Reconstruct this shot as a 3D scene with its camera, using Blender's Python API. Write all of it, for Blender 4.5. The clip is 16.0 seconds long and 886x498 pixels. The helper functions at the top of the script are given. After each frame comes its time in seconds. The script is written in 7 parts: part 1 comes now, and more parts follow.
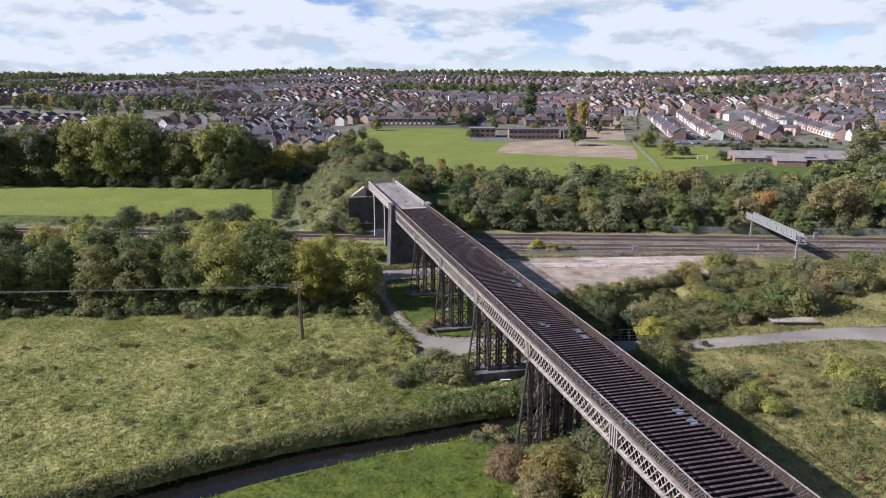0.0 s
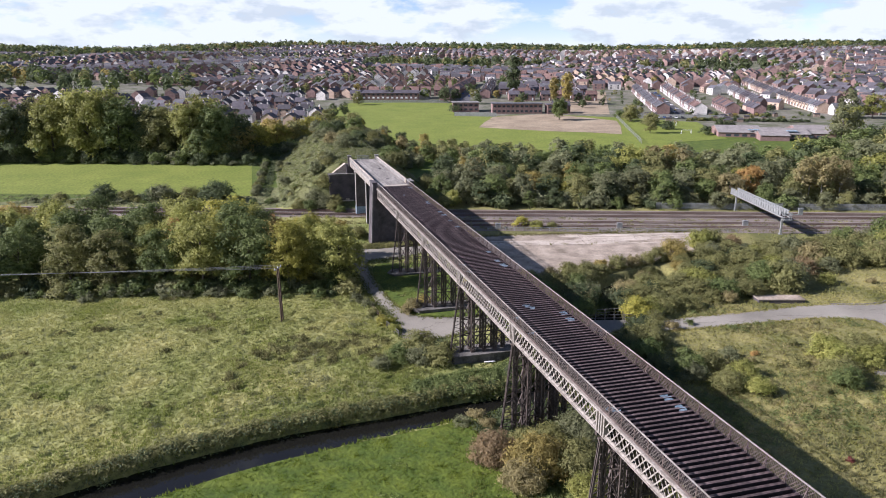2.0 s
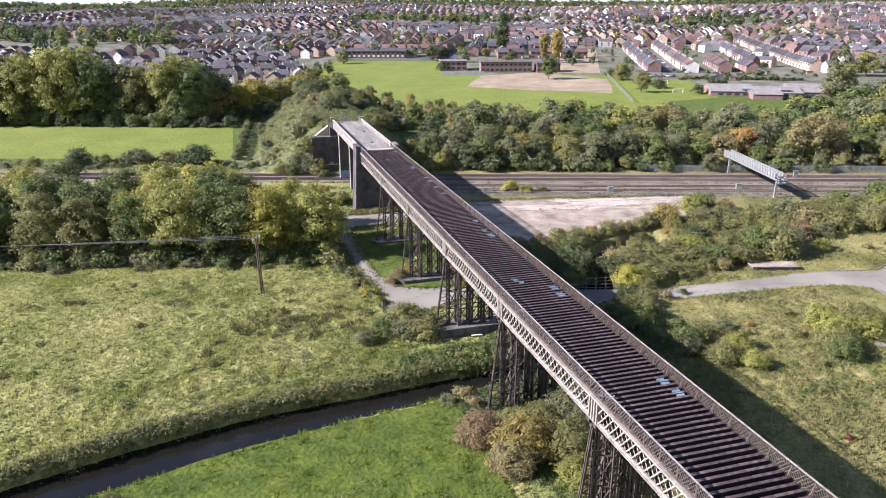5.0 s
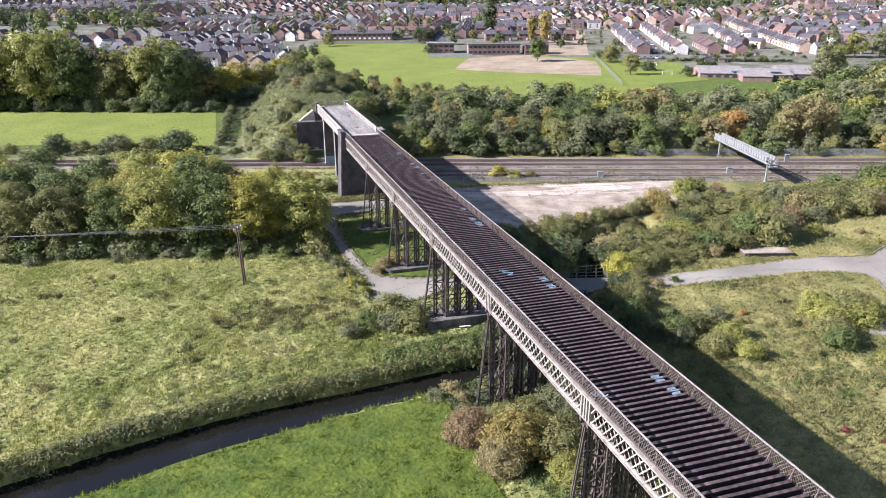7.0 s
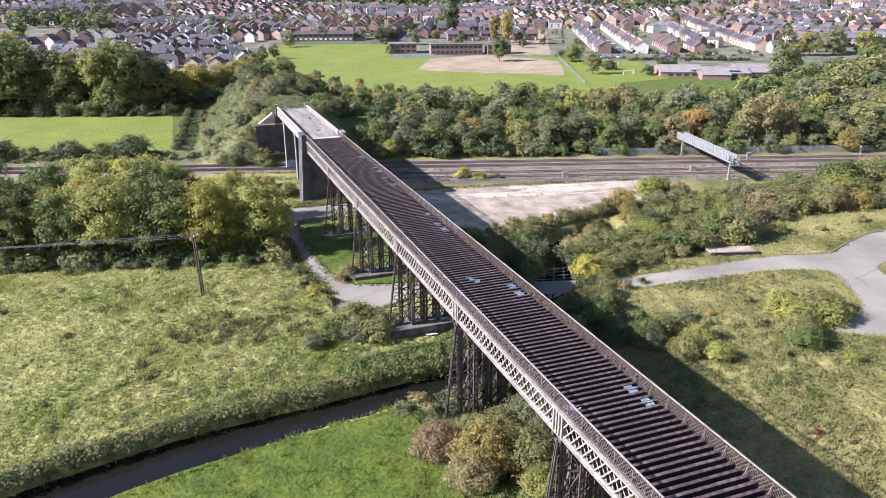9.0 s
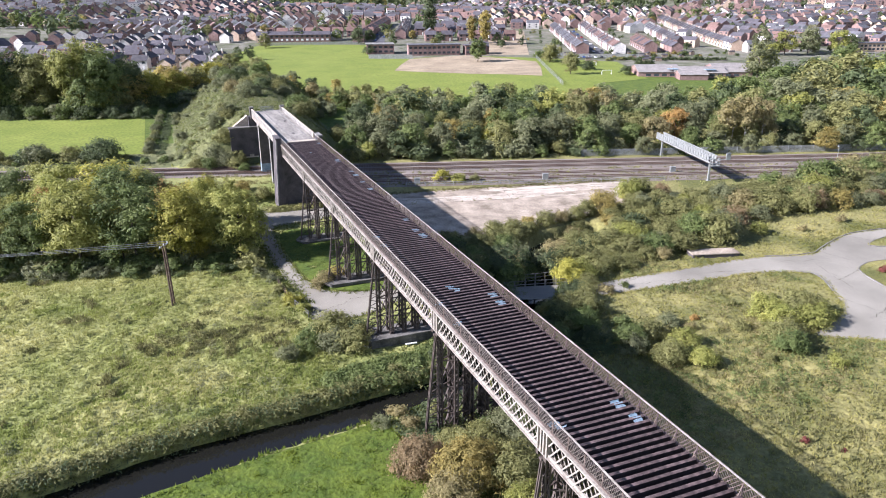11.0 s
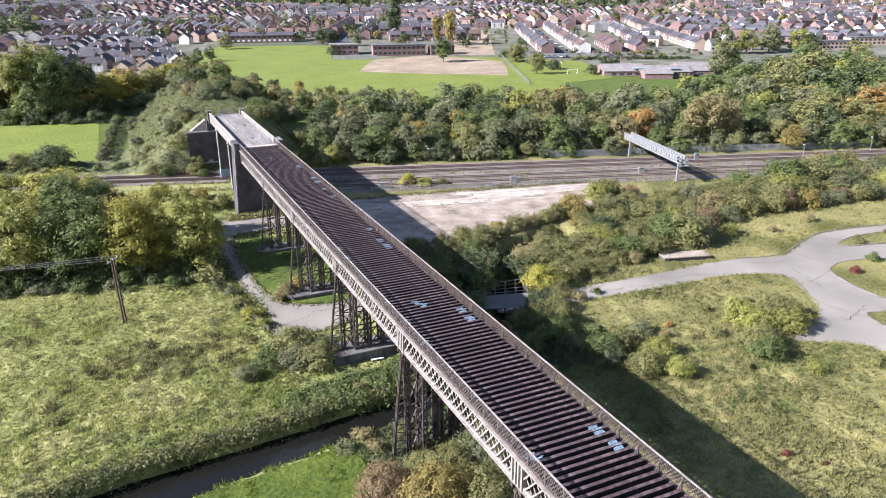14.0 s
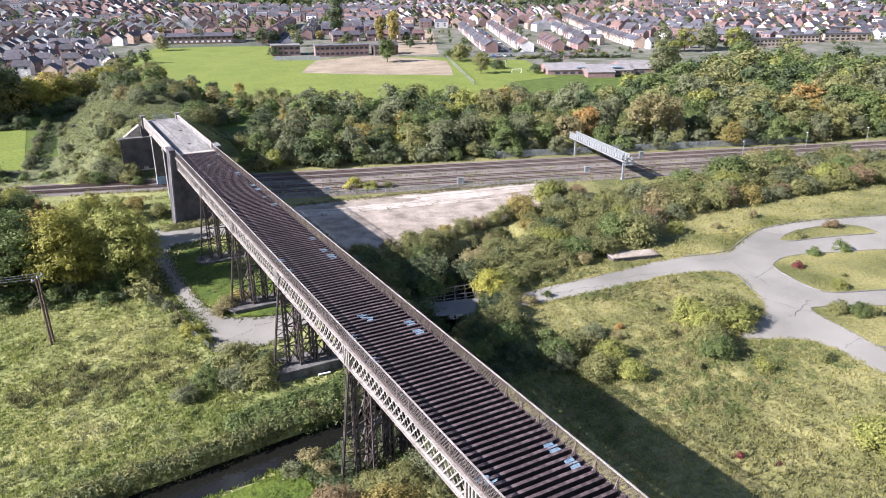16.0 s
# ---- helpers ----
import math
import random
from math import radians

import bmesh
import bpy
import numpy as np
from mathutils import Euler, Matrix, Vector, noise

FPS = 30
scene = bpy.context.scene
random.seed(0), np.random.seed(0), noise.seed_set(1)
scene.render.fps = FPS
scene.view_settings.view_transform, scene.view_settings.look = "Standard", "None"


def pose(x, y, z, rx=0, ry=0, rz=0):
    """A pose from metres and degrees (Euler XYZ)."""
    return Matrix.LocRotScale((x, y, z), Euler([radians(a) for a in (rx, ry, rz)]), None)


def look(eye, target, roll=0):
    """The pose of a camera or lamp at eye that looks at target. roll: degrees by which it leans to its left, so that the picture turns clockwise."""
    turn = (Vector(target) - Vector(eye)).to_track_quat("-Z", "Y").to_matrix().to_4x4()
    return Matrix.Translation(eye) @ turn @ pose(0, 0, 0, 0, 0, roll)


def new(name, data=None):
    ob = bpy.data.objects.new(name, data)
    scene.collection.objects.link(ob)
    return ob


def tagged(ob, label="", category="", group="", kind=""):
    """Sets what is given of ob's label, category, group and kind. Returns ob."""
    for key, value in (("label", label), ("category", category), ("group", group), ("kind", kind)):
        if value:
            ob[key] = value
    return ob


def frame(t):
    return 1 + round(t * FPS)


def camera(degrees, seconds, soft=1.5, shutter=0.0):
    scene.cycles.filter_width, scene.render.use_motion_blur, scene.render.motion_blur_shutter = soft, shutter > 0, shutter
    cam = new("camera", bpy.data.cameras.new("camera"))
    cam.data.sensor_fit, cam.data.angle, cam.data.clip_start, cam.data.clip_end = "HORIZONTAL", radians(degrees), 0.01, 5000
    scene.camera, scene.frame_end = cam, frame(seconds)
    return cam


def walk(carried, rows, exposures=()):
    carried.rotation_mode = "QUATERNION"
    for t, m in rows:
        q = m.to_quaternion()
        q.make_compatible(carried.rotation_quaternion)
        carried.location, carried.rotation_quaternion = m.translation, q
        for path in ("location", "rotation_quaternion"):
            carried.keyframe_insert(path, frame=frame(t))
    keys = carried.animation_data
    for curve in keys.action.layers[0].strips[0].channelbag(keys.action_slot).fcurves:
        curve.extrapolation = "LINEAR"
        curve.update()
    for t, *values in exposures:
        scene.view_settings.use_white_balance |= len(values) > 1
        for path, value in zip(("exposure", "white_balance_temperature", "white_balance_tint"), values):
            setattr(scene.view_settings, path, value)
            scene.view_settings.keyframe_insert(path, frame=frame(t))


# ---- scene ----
# camera: a slow forward drift over the meadow, tilting down and then turning to the right
cam = camera(63.93, 16.0, soft=1.0)
PATH = [
    (0, (-35.36, -80.07, 46.72), (-11.65, 14.24, 23.43), -0.03),
    (0.5, (-35.08, -79.44, 46.72), (-10.92, 14.56, 22.62), -0.01),
    (1, (-34.84, -78.75, 46.74), (-10.15, 14.89, 21.78), 0.01),
    (1.5, (-34.62, -78.01, 46.78), (-9.41, 15.24, 20.92), 0.01),
    (2, (-34.39, -77.26, 46.81), (-8.70, 15.62, 20.09), 0.02),
    (2.5, (-34.12, -76.49, 46.85), (-7.95, 15.98, 19.22), -0.05),
    (3, (-33.79, -75.69, 46.89), (-7.32, 16.43, 18.37), -0.10),
    (3.5, (-33.43, -74.88, 46.92), (-6.83, 16.92, 17.49), -0.10),
    (4, (-33.06, -74.07, 46.93), (-6.30, 17.38, 16.59), -0.08),
    (6.5, (-31.53, -70.34, 46.77), (-4.81, 19.82, 12.76), -0.16),
    (7, (-31.21, -69.62, 46.74), (-3.27, 20.06, 12.44), -0.14),
    (7.5, (-30.91, -68.93, 46.72), (-1.66, 20.32, 12.39), -0.17),
    (8, (-30.64, -68.26, 46.73), (-0.27, 20.62, 12.41), -0.20),
    (8.5, (-30.41, -67.63, 46.72), (1.10, 20.85, 12.40), -0.19),
    (9, (-30.16, -67.03, 46.67), (2.27, 21.13, 12.36), -0.22),
    (11.5, (-28.61, -63.66, 46.48), (7.07, 23.24, 12.19), -0.23),
    (12, (-28.27, -62.97, 46.43), (8.10, 23.64, 12.13), -0.25),
    (12.5, (-27.92, -62.29, 46.41), (9.10, 24.06, 12.15), -0.28),
    (13, (-27.58, -61.64, 46.38), (10.01, 24.46, 12.11), -0.29),
    (13.5, (-27.21, -61.01, 46.36), (10.95, 24.82, 12.06), -0.31),
    (14, (-26.84, -60.37, 46.36), (12.19, 25.07, 12.05), -0.32),
    (14.5, (-26.46, -59.71, 46.37), (13.97, 25.06, 12.02), -0.35),
    (15, (-26.07, -59.06, 46.39), (15.84, 24.98, 12.02), -0.33),
    (15.5, (-25.66, -58.45, 46.40), (17.77, 24.80, 12.01), -0.34),
    (16, (-25.21, -57.85, 46.41), (20.12, 24.37, 11.99), -0.36),
]
walk(cam, [(t, look(eye, target, roll)) for t, eye, target, roll in PATH], exposures=[(0.0, 0.79, 5650, 25), (3.5, 1.24, 5750, 25), (6.5, 1.50, 5650, 24), (16.0, 1.56, 5580, 22)])
# ---- light: low autumn sun from the west side of the viaduct, broken cloud ----
SUN_FROM = Vector((-1.66, 0.23, 1.0)).normalized()
sun = new("sun", bpy.data.lights.new("sun", "SUN"))
sun.data.energy, sun.data.angle, sun.data.color = 5.0, radians(0.55), (1.0, 0.935, 0.835)
sun.matrix_world = look((0, 0, 120), Vector((0, 0, 120)) - SUN_FROM)

world = bpy.data.worlds.new("sky")
scene.world = world
world.use_nodes = True
wn, wl = world.node_tree.nodes, world.node_tree.links
wn.clear()
sky = wn.new("ShaderNodeTexSky")
sky.sky_type, sky.sun_disc = "NISHITA", False
sky.sun_elevation = math.asin(SUN_FROM.z)
sky.sun_rotation = math.atan2(SUN_FROM.x, SUN_FROM.y)
sky.air_density, sky.dust_density, sky.ozone_density = 0.65, 0.0, 1.0
sky_back = wn.new("ShaderNodeBackground")
sky_back.inputs["Strength"].default_value = 0.064
wl.new(sky.outputs["Color"], sky_back.inputs["Color"])
# cumulus: flattened puffs, lit from above and grey beneath
coord, parts = wn.new("ShaderNodeTexCoord"), wn.new("ShaderNodeSeparateXYZ")
wl.new(coord.outputs["Generated"], parts.inputs[0])
flat, under = wn.new("ShaderNodeMapping"), wn.new("ShaderNodeMapping")
flat.inputs["Scale"].default_value = under.inputs["Scale"].default_value = (1.0, 1.0, 2.6)
under.inputs["Location"].default_value = (0.0, 0.0, 0.04)
for node in (flat, under):
    wl.new(coord.outputs["Generated"], node.inputs["Vector"])
puffs = wn.new("ShaderNodeTexNoise")
puffs.inputs["Scale"].default_value, puffs.inputs["Detail"].default_value, puffs.inputs["Roughness"].default_value = 9.5, 10.0, 0.56
wl.new(flat.outputs[0], puffs.inputs["Vector"])
cover = wn.new("ShaderNodeValToRGB")
cover.color_ramp.elements[0].position, cover.color_ramp.elements[1].position = 0.36, 0.46
# overhead one looks up between the clouds; towards the horizon they close up
thin = wn.new("ShaderNodeMapRange")
thin.inputs["From Min"].default_value, thin.inputs["From Max"].default_value = 0.14, 0.7
thin.inputs["To Min"].default_value, thin.inputs["To Max"].default_value = 0.0, 0.30
wl.new(parts.outputs["Z"], thin.inputs["Value"])
gaps = wn.new("ShaderNodeMath")
gaps.operation = "SUBTRACT"
wl.new(puffs.outputs["Fac"], gaps.inputs[0])
wl.new(thin.outputs[0], gaps.inputs[1])
wl.new(gaps.outputs[0], cover.inputs["Fac"])
above = wn.new("ShaderNodeTexNoise")
above.inputs["Scale"].default_value, above.inputs["Detail"].default_value, above.inputs["Roughness"].default_value = 9.5, 10.0, 0.56
wl.new(under.outputs[0], above.inputs["Vector"])
slope = wn.new("ShaderNodeMath")
slope.operation = "SUBTRACT"
wl.new(above.outputs["Fac"], slope.inputs[0])
wl.new(puffs.outputs["Fac"], slope.inputs[1])
shade = wn.new("ShaderNodeValToRGB")
shade.color_ramp.elements[0].position, shade.color_ramp.elements[1].position = 0.0, 0.11
shade.color_ramp.elements[0].color, shade.color_ramp.elements[1].color = (0.93, 1.0, 0.91, 1), (0.69, 0.78, 0.75, 1)
wl.new(slope.outputs[0], shade.inputs["Fac"])
cloud_back = wn.new("ShaderNodeBackground")
cloud_back.inputs["Strength"].default_value = 0.50
wl.new(shade.outputs["Color"], cloud_back.inputs["Color"])
sky_mix, world_out = wn.new("ShaderNodeMixShader"), wn.new("ShaderNodeOutputWorld")
wl.new(cover.outputs["Color"], sky_mix.inputs["Fac"])
wl.new(sky_back.outputs[0], sky_mix.inputs[1])
wl.new(cloud_back.outputs[0], sky_mix.inputs[2])
wl.new(sky_mix.outputs[0], world_out.inputs["Surface"])
# ---- materials ----
def surface(name, dark, light, scale, rough=0.85, metal=0.0, fine=0.0, bump=0.0, vary=0.0, island=0.0, world_space=False, through_light=0.0, stretch=None, detail=5.0):
    """A surface between two colours: broad patches (scale, per metre), fine grain, relief, and variation from object to object or piece to piece."""
    m = bpy.data.materials.new(name)
    m.use_nodes = True
    n, l = m.node_tree.nodes, m.node_tree.links
    b = n["Principled BSDF"]
    b.inputs["Roughness"].default_value, b.inputs["Metallic"].default_value = rough, metal
    b.inputs["Specular IOR Level"].default_value = 0.3
    where = n.new("ShaderNodeNewGeometry") if world_space else n.new("ShaderNodeTexCoord")
    spot = where.outputs["Position"] if world_space else where.outputs["Object"]
    if stretch:
        mapping = n.new("ShaderNodeMapping")
        mapping.inputs["Scale"].default_value = stretch
        l.new(spot, mapping.inputs["Vector"])
        spot = mapping.outputs[0]
    broad = n.new("ShaderNodeTexNoise")
    broad.inputs["Scale"].default_value, broad.inputs["Detail"].default_value, broad.inputs["Roughness"].default_value = scale, detail, 0.6
    l.new(spot, broad.inputs["Vector"])
    ramp = n.new("ShaderNodeValToRGB")
    ramp.color_ramp.elements[0].position, ramp.color_ramp.elements[1].position = 0.32, 0.68
    ramp.color_ramp.elements[0].color, ramp.color_ramp.elements[1].color = (*dark, 1), (*light, 1)
    l.new(broad.outputs["Fac"], ramp.inputs["Fac"])
    colour = ramp.outputs["Color"]
    grain = None
    if fine:
        grain = n.new("ShaderNodeTexNoise")
        grain.inputs["Scale"].default_value, grain.inputs["Detail"].default_value = fine, 4.0
        l.new(spot, grain.inputs["Vector"])
        spread = n.new("ShaderNodeMapRange")
        spread.inputs["From Min"].default_value, spread.inputs["From Max"].default_value = 0.3, 0.7
        spread.inputs["To Min"].default_value, spread.inputs["To Max"].default_value = 0.72, 1.25
        l.new(grain.outputs["Fac"], spread.inputs["Value"])
        colour = times(n, l, colour, spread.outputs[0])
    for amount, node, socket in ((vary, "ShaderNodeObjectInfo", "Random"), (island, "ShaderNodeNewGeometry", "Random Per Island")):
        if amount:
            source = n.new(node)
            spread = n.new("ShaderNodeMapRange")
            spread.inputs["To Min"].default_value, spread.inputs["To Max"].default_value = 1 - amount, 1 + amount
            l.new(source.outputs[socket], spread.inputs["Value"])
            colour = times(n, l, colour, spread.outputs[0])
    l.new(colour, b.inputs["Base Color"])
    if bump:
        relief = n.new("ShaderNodeBump")
        relief.inputs["Strength"].default_value, relief.inputs["Distance"].default_value = 0.8, bump
        l.new((grain or broad).outputs["Fac"], relief.inputs["Height"])
        l.new(relief.outputs[0], b.inputs["Normal"])
    if through_light:
        leaf, both = n.new("ShaderNodeBsdfTranslucent"), n.new("ShaderNodeMixShader")
        l.new(times(n, l, colour, 1.35), leaf.inputs["Color"])
        both.inputs["Fac"].default_value = through_light
        l.new(b.outputs[0], both.inputs[1])
        l.new(leaf.outputs[0], both.inputs[2])
        l.new(both.outputs[0], n["Material Output"].inputs["Surface"])
    return m


def times(n, l, colour, factor):
    mul = n.new("ShaderNodeVectorMath")
    mul.operation = "SCALE"
    l.new(colour, mul.inputs[0])
    if isinstance(factor, float):
        mul.inputs["Scale"].default_value = factor
    else:
        l.new(factor, mul.inputs["Scale"])
    return mul.outputs[0]


M_GROUND = surface("rough_grass", (0.170, 0.192, 0.052), (0.288, 0.280, 0.100), 0.08, 0.95, fine=1.7, bump=0.5, world_space=True, detail=1.5)
M_STRAW = surface("dry_grass", (0.112, 0.116, 0.034), (0.262, 0.236, 0.086), 0.09, 0.95, fine=1.9, bump=0.4, world_space=True, detail=1.5)
M_LUSH = surface("lush_grass", (0.050, 0.082, 0.009), (0.100, 0.132, 0.014), 0.30, 0.95, fine=1.8, bump=0.3, world_space=True, detail=2.5)
M_BANKGRASS = surface("rank_grass", (0.088, 0.104, 0.036), (0.185, 0.188, 0.078), 0.12, 0.95, fine=1.6, bump=0.3, world_space=True)
M_MOWN = surface("mown_grass", (0.124, 0.160, 0.019), (0.170, 0.200, 0.029), 0.06, 0.95, fine=1.2, bump=0.04, world_space=True)
M_BARE = surface("bare_earth", (0.22, 0.17, 0.11), (0.36, 0.29, 0.19), 0.08, 0.95, fine=1.5, bump=0.03, world_space=True)
M_TOWNGROUND = surface("gardens_and_streets", (0.065, 0.078, 0.028), (0.20, 0.185, 0.15), 0.085, 0.95, fine=0.4, world_space=True)
M_ASPHALT = surface("worn_asphalt", (0.180, 0.165, 0.132), (0.302, 0.279, 0.228), 0.05, 0.9, fine=14.0, world_space=True)
M_STREET = surface("dark_asphalt", (0.06, 0.06, 0.065), (0.1, 0.1, 0.105), 0.1, 0.9, fine=2.0, world_space=True)
M_CONCRETE = surface("old_concrete", (0.33, 0.28, 0.22), (0.51, 0.445, 0.36), 0.16, 0.9, fine=3.0, bump=0.02, world_space=True)
M_DIRTY = surface("dirty_concrete", (0.17, 0.138, 0.10), (0.42, 0.352, 0.27), 0.22, 0.9, fine=3.0, bump=0.02, world_space=True)
M_BALLAST = surface("ballast", (0.125, 0.104, 0.088), (0.250, 0.213, 0.178), 0.12, 0.95, fine=9.0, bump=0.08, world_space=True)
M_SLEEPER = surface("sleeper_wood", (0.065, 0.053, 0.043), (0.14, 0.116, 0.095), 1.0, 0.9, fine=6.0, vary=0.2)
M_RAIL = surface("rail_rust", (0.09, 0.055, 0.04), (0.16, 0.10, 0.07), 2.0, 0.6, metal=0.3, fine=8.0)
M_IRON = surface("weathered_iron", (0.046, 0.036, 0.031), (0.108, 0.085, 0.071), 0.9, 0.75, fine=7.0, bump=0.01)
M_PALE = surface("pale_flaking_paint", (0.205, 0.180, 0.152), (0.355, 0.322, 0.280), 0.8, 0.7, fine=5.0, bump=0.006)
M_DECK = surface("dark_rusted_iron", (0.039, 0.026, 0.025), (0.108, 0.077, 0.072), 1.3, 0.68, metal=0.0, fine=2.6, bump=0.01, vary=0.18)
# deck iron darkened to hold the shade between the ridges
M_TROUGHSHADE = surface("iron_trough_shade", (0.012, 0.009, 0.009), (0.036, 0.027, 0.026), 1.3, 0.75, fine=3.0, bump=0.01, vary=0.15)
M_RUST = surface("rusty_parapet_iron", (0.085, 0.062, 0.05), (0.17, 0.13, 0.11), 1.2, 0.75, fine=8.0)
M_GREYIRON = surface("grey_parapet_iron", (0.092, 0.077, 0.066), (0.165, 0.142, 0.124), 1.2, 0.75, fine=8.0)
M_BRICKBLUE = surface("engineering_brick", (0.05, 0.046, 0.048), (0.115, 0.10, 0.10), 0.5, 0.75, fine=6.0, bump=0.01)
M_STONE = surface("grey_stone", (0.12, 0.115, 0.105), (0.24, 0.228, 0.21), 0.7, 0.9, fine=4.0, bump=0.02, vary=0.12)
M_PLINTH = surface("stained_stone", (0.05, 0.047, 0.042), (0.17, 0.16, 0.142), 0.5, 0.9, fine=3.0, bump=0.03, vary=0.1)
M_DECKCONC = surface("deck_concrete", (0.145, 0.136, 0.124), (0.265, 0.25, 0.23), 0.35, 0.9, fine=4.0, bump=0.01)
M_BLUE = surface("blue_sheet", (0.17, 0.255, 0.315), (0.31, 0.385, 0.44), 1.5, 0.5, fine=6.0)
M_WHITE = surface("white_paint", (0.70, 0.70, 0.68), (0.82, 0.82, 0.80), 1.0, 0.6, fine=6.0)
M_STEEL = surface("galvanised_steel", (0.22, 0.23, 0.22), (0.34, 0.35, 0.33), 1.0, 0.45, metal=0.2, fine=6.0)
M_WIRE = surface("weathered_aluminium_cable", (0.20, 0.20, 0.195), (0.30, 0.30, 0.29), 1.0, 0.6, metal=0.3, fine=6.0)
M_SHEET = surface("thin_blue_plastic", (0.12, 0.20, 0.25), (0.27, 0.345, 0.395), 1.5, 0.35, fine=5.0)
M_TIMBER = surface("tarred_pole_wood", (0.05, 0.035, 0.025), (0.13, 0.09, 0.065), 1.5, 0.9, fine=9.0)
M_BARK = surface("bark", (0.05, 0.04, 0.03), (0.12, 0.10, 0.08), 1.5, 0.95, fine=8.0, bump=0.02)
M_BIRCH = surface("birch_bark", (0.35, 0.32, 0.28), (0.6, 0.57, 0.52), 1.5, 0.9, fine=8.0)
M_GLASS = surface("dark_window_glass", (0.03, 0.035, 0.04), (0.07, 0.08, 0.09), 0.3, 0.12)


def leaves(name, dark, light):
    return surface(name, dark, light, 0.35, 0.7, fine=1.4, vary=0.13, island=0.14, through_light=0.34)


M_LEAF = {
    "green": leaves("leaves_green", (0.082, 0.112, 0.032), (0.173, 0.207, 0.064)),
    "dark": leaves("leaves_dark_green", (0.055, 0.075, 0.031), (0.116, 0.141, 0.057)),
    "olive": leaves("leaves_olive", (0.135, 0.139, 0.046), (0.253, 0.245, 0.089)),
    "lime": leaves("leaves_yellow_green", (0.171, 0.188, 0.041), (0.325, 0.319, 0.085)),
    "yellow": leaves("leaves_yellow", (0.215, 0.212, 0.034), (0.385, 0.352, 0.070)),
    "gold": leaves("leaves_gold_brown", (0.217, 0.177, 0.048), (0.365, 0.296, 0.091)),
    "rust": leaves("leaves_rust", (0.234, 0.146, 0.048), (0.388, 0.245, 0.078)),
    "tan": leaves("leaves_dry_tan", (0.188, 0.160, 0.068), (0.325, 0.279, 0.125)),
    "grey": leaves("leaves_grey_green", (0.112, 0.122, 0.057), (0.205, 0.213, 0.103)),
    "russet": leaves("leaves_russet", (0.190, 0.138, 0.070), (0.315, 0.230, 0.118)),
    "red": leaves("leaves_red", (0.120, 0.036, 0.030), (0.220, 0.075, 0.055)),
}
M_TUFT = surface("grass_blades", (0.195, 0.222, 0.062), (0.352, 0.338, 0.128), 0.08, 0.9, vary=0, island=0.1, world_space=True, detail=1.5, through_light=0.45)
M_TUFTSTRAW = surface("straw_blades", (0.168, 0.172, 0.046), (0.350, 0.318, 0.112), 0.09, 0.9, island=0.1, world_space=True, detail=1.5, through_light=0.4)
M_TUFTLUSH = surface("lush_blades", (0.070, 0.112, 0.011), (0.180, 0.212, 0.026), 0.15, 0.9, island=0.25, world_space=True, detail=2.5, through_light=0.45)
M_TUFTDAMP = surface("damp_grass_blades", (0.115, 0.158, 0.030), (0.245, 0.262, 0.062), 0.15, 0.9, island=0.12, world_space=True, detail=1.5, through_light=0.45)
M_TUFTDRY = surface("dry_grass_blades", (0.120, 0.120, 0.048), (0.235, 0.215, 0.095), 0.12, 0.9, island=0.2, world_space=True, through_light=0.45)
M_RUSH = surface("rush_stems", (0.078, 0.080, 0.030), (0.175, 0.160, 0.066), 0.25, 0.9, island=0.2, world_space=True, through_light=0.4)
M_REED = surface("bank_herbage", (0.068, 0.092, 0.022), (0.174, 0.185, 0.049), 0.2, 0.9, island=0.4, world_space=True, through_light=0.45)


def water_surface():
    m = bpy.data.materials.new("river_water")
    m.use_nodes = True
    n, l = m.node_tree.nodes, m.node_tree.links
    b = n["Principled BSDF"]
    b.inputs["Base Color"].default_value, b.inputs["Roughness"].default_value, b.inputs["IOR"].default_value = (0.010, 0.010, 0.008, 1), 0.05, 1.33
    where, waves, relief = n.new("ShaderNodeNewGeometry"), n.new("ShaderNodeTexNoise"), n.new("ShaderNodeBump")
    waves.inputs["Scale"].default_value, waves.inputs["Detail"].default_value = 1.6, 4.0
    relief.inputs["Strength"].default_value, relief.inputs["Distance"].default_value = 0.35, 0.02
    l.new(where.outputs["Position"], waves.inputs["Vector"])
    l.new(waves.outputs["Fac"], relief.inputs["Height"])
    l.new(relief.outputs[0], b.inputs["Normal"])
    return m


M_WATER = water_surface()
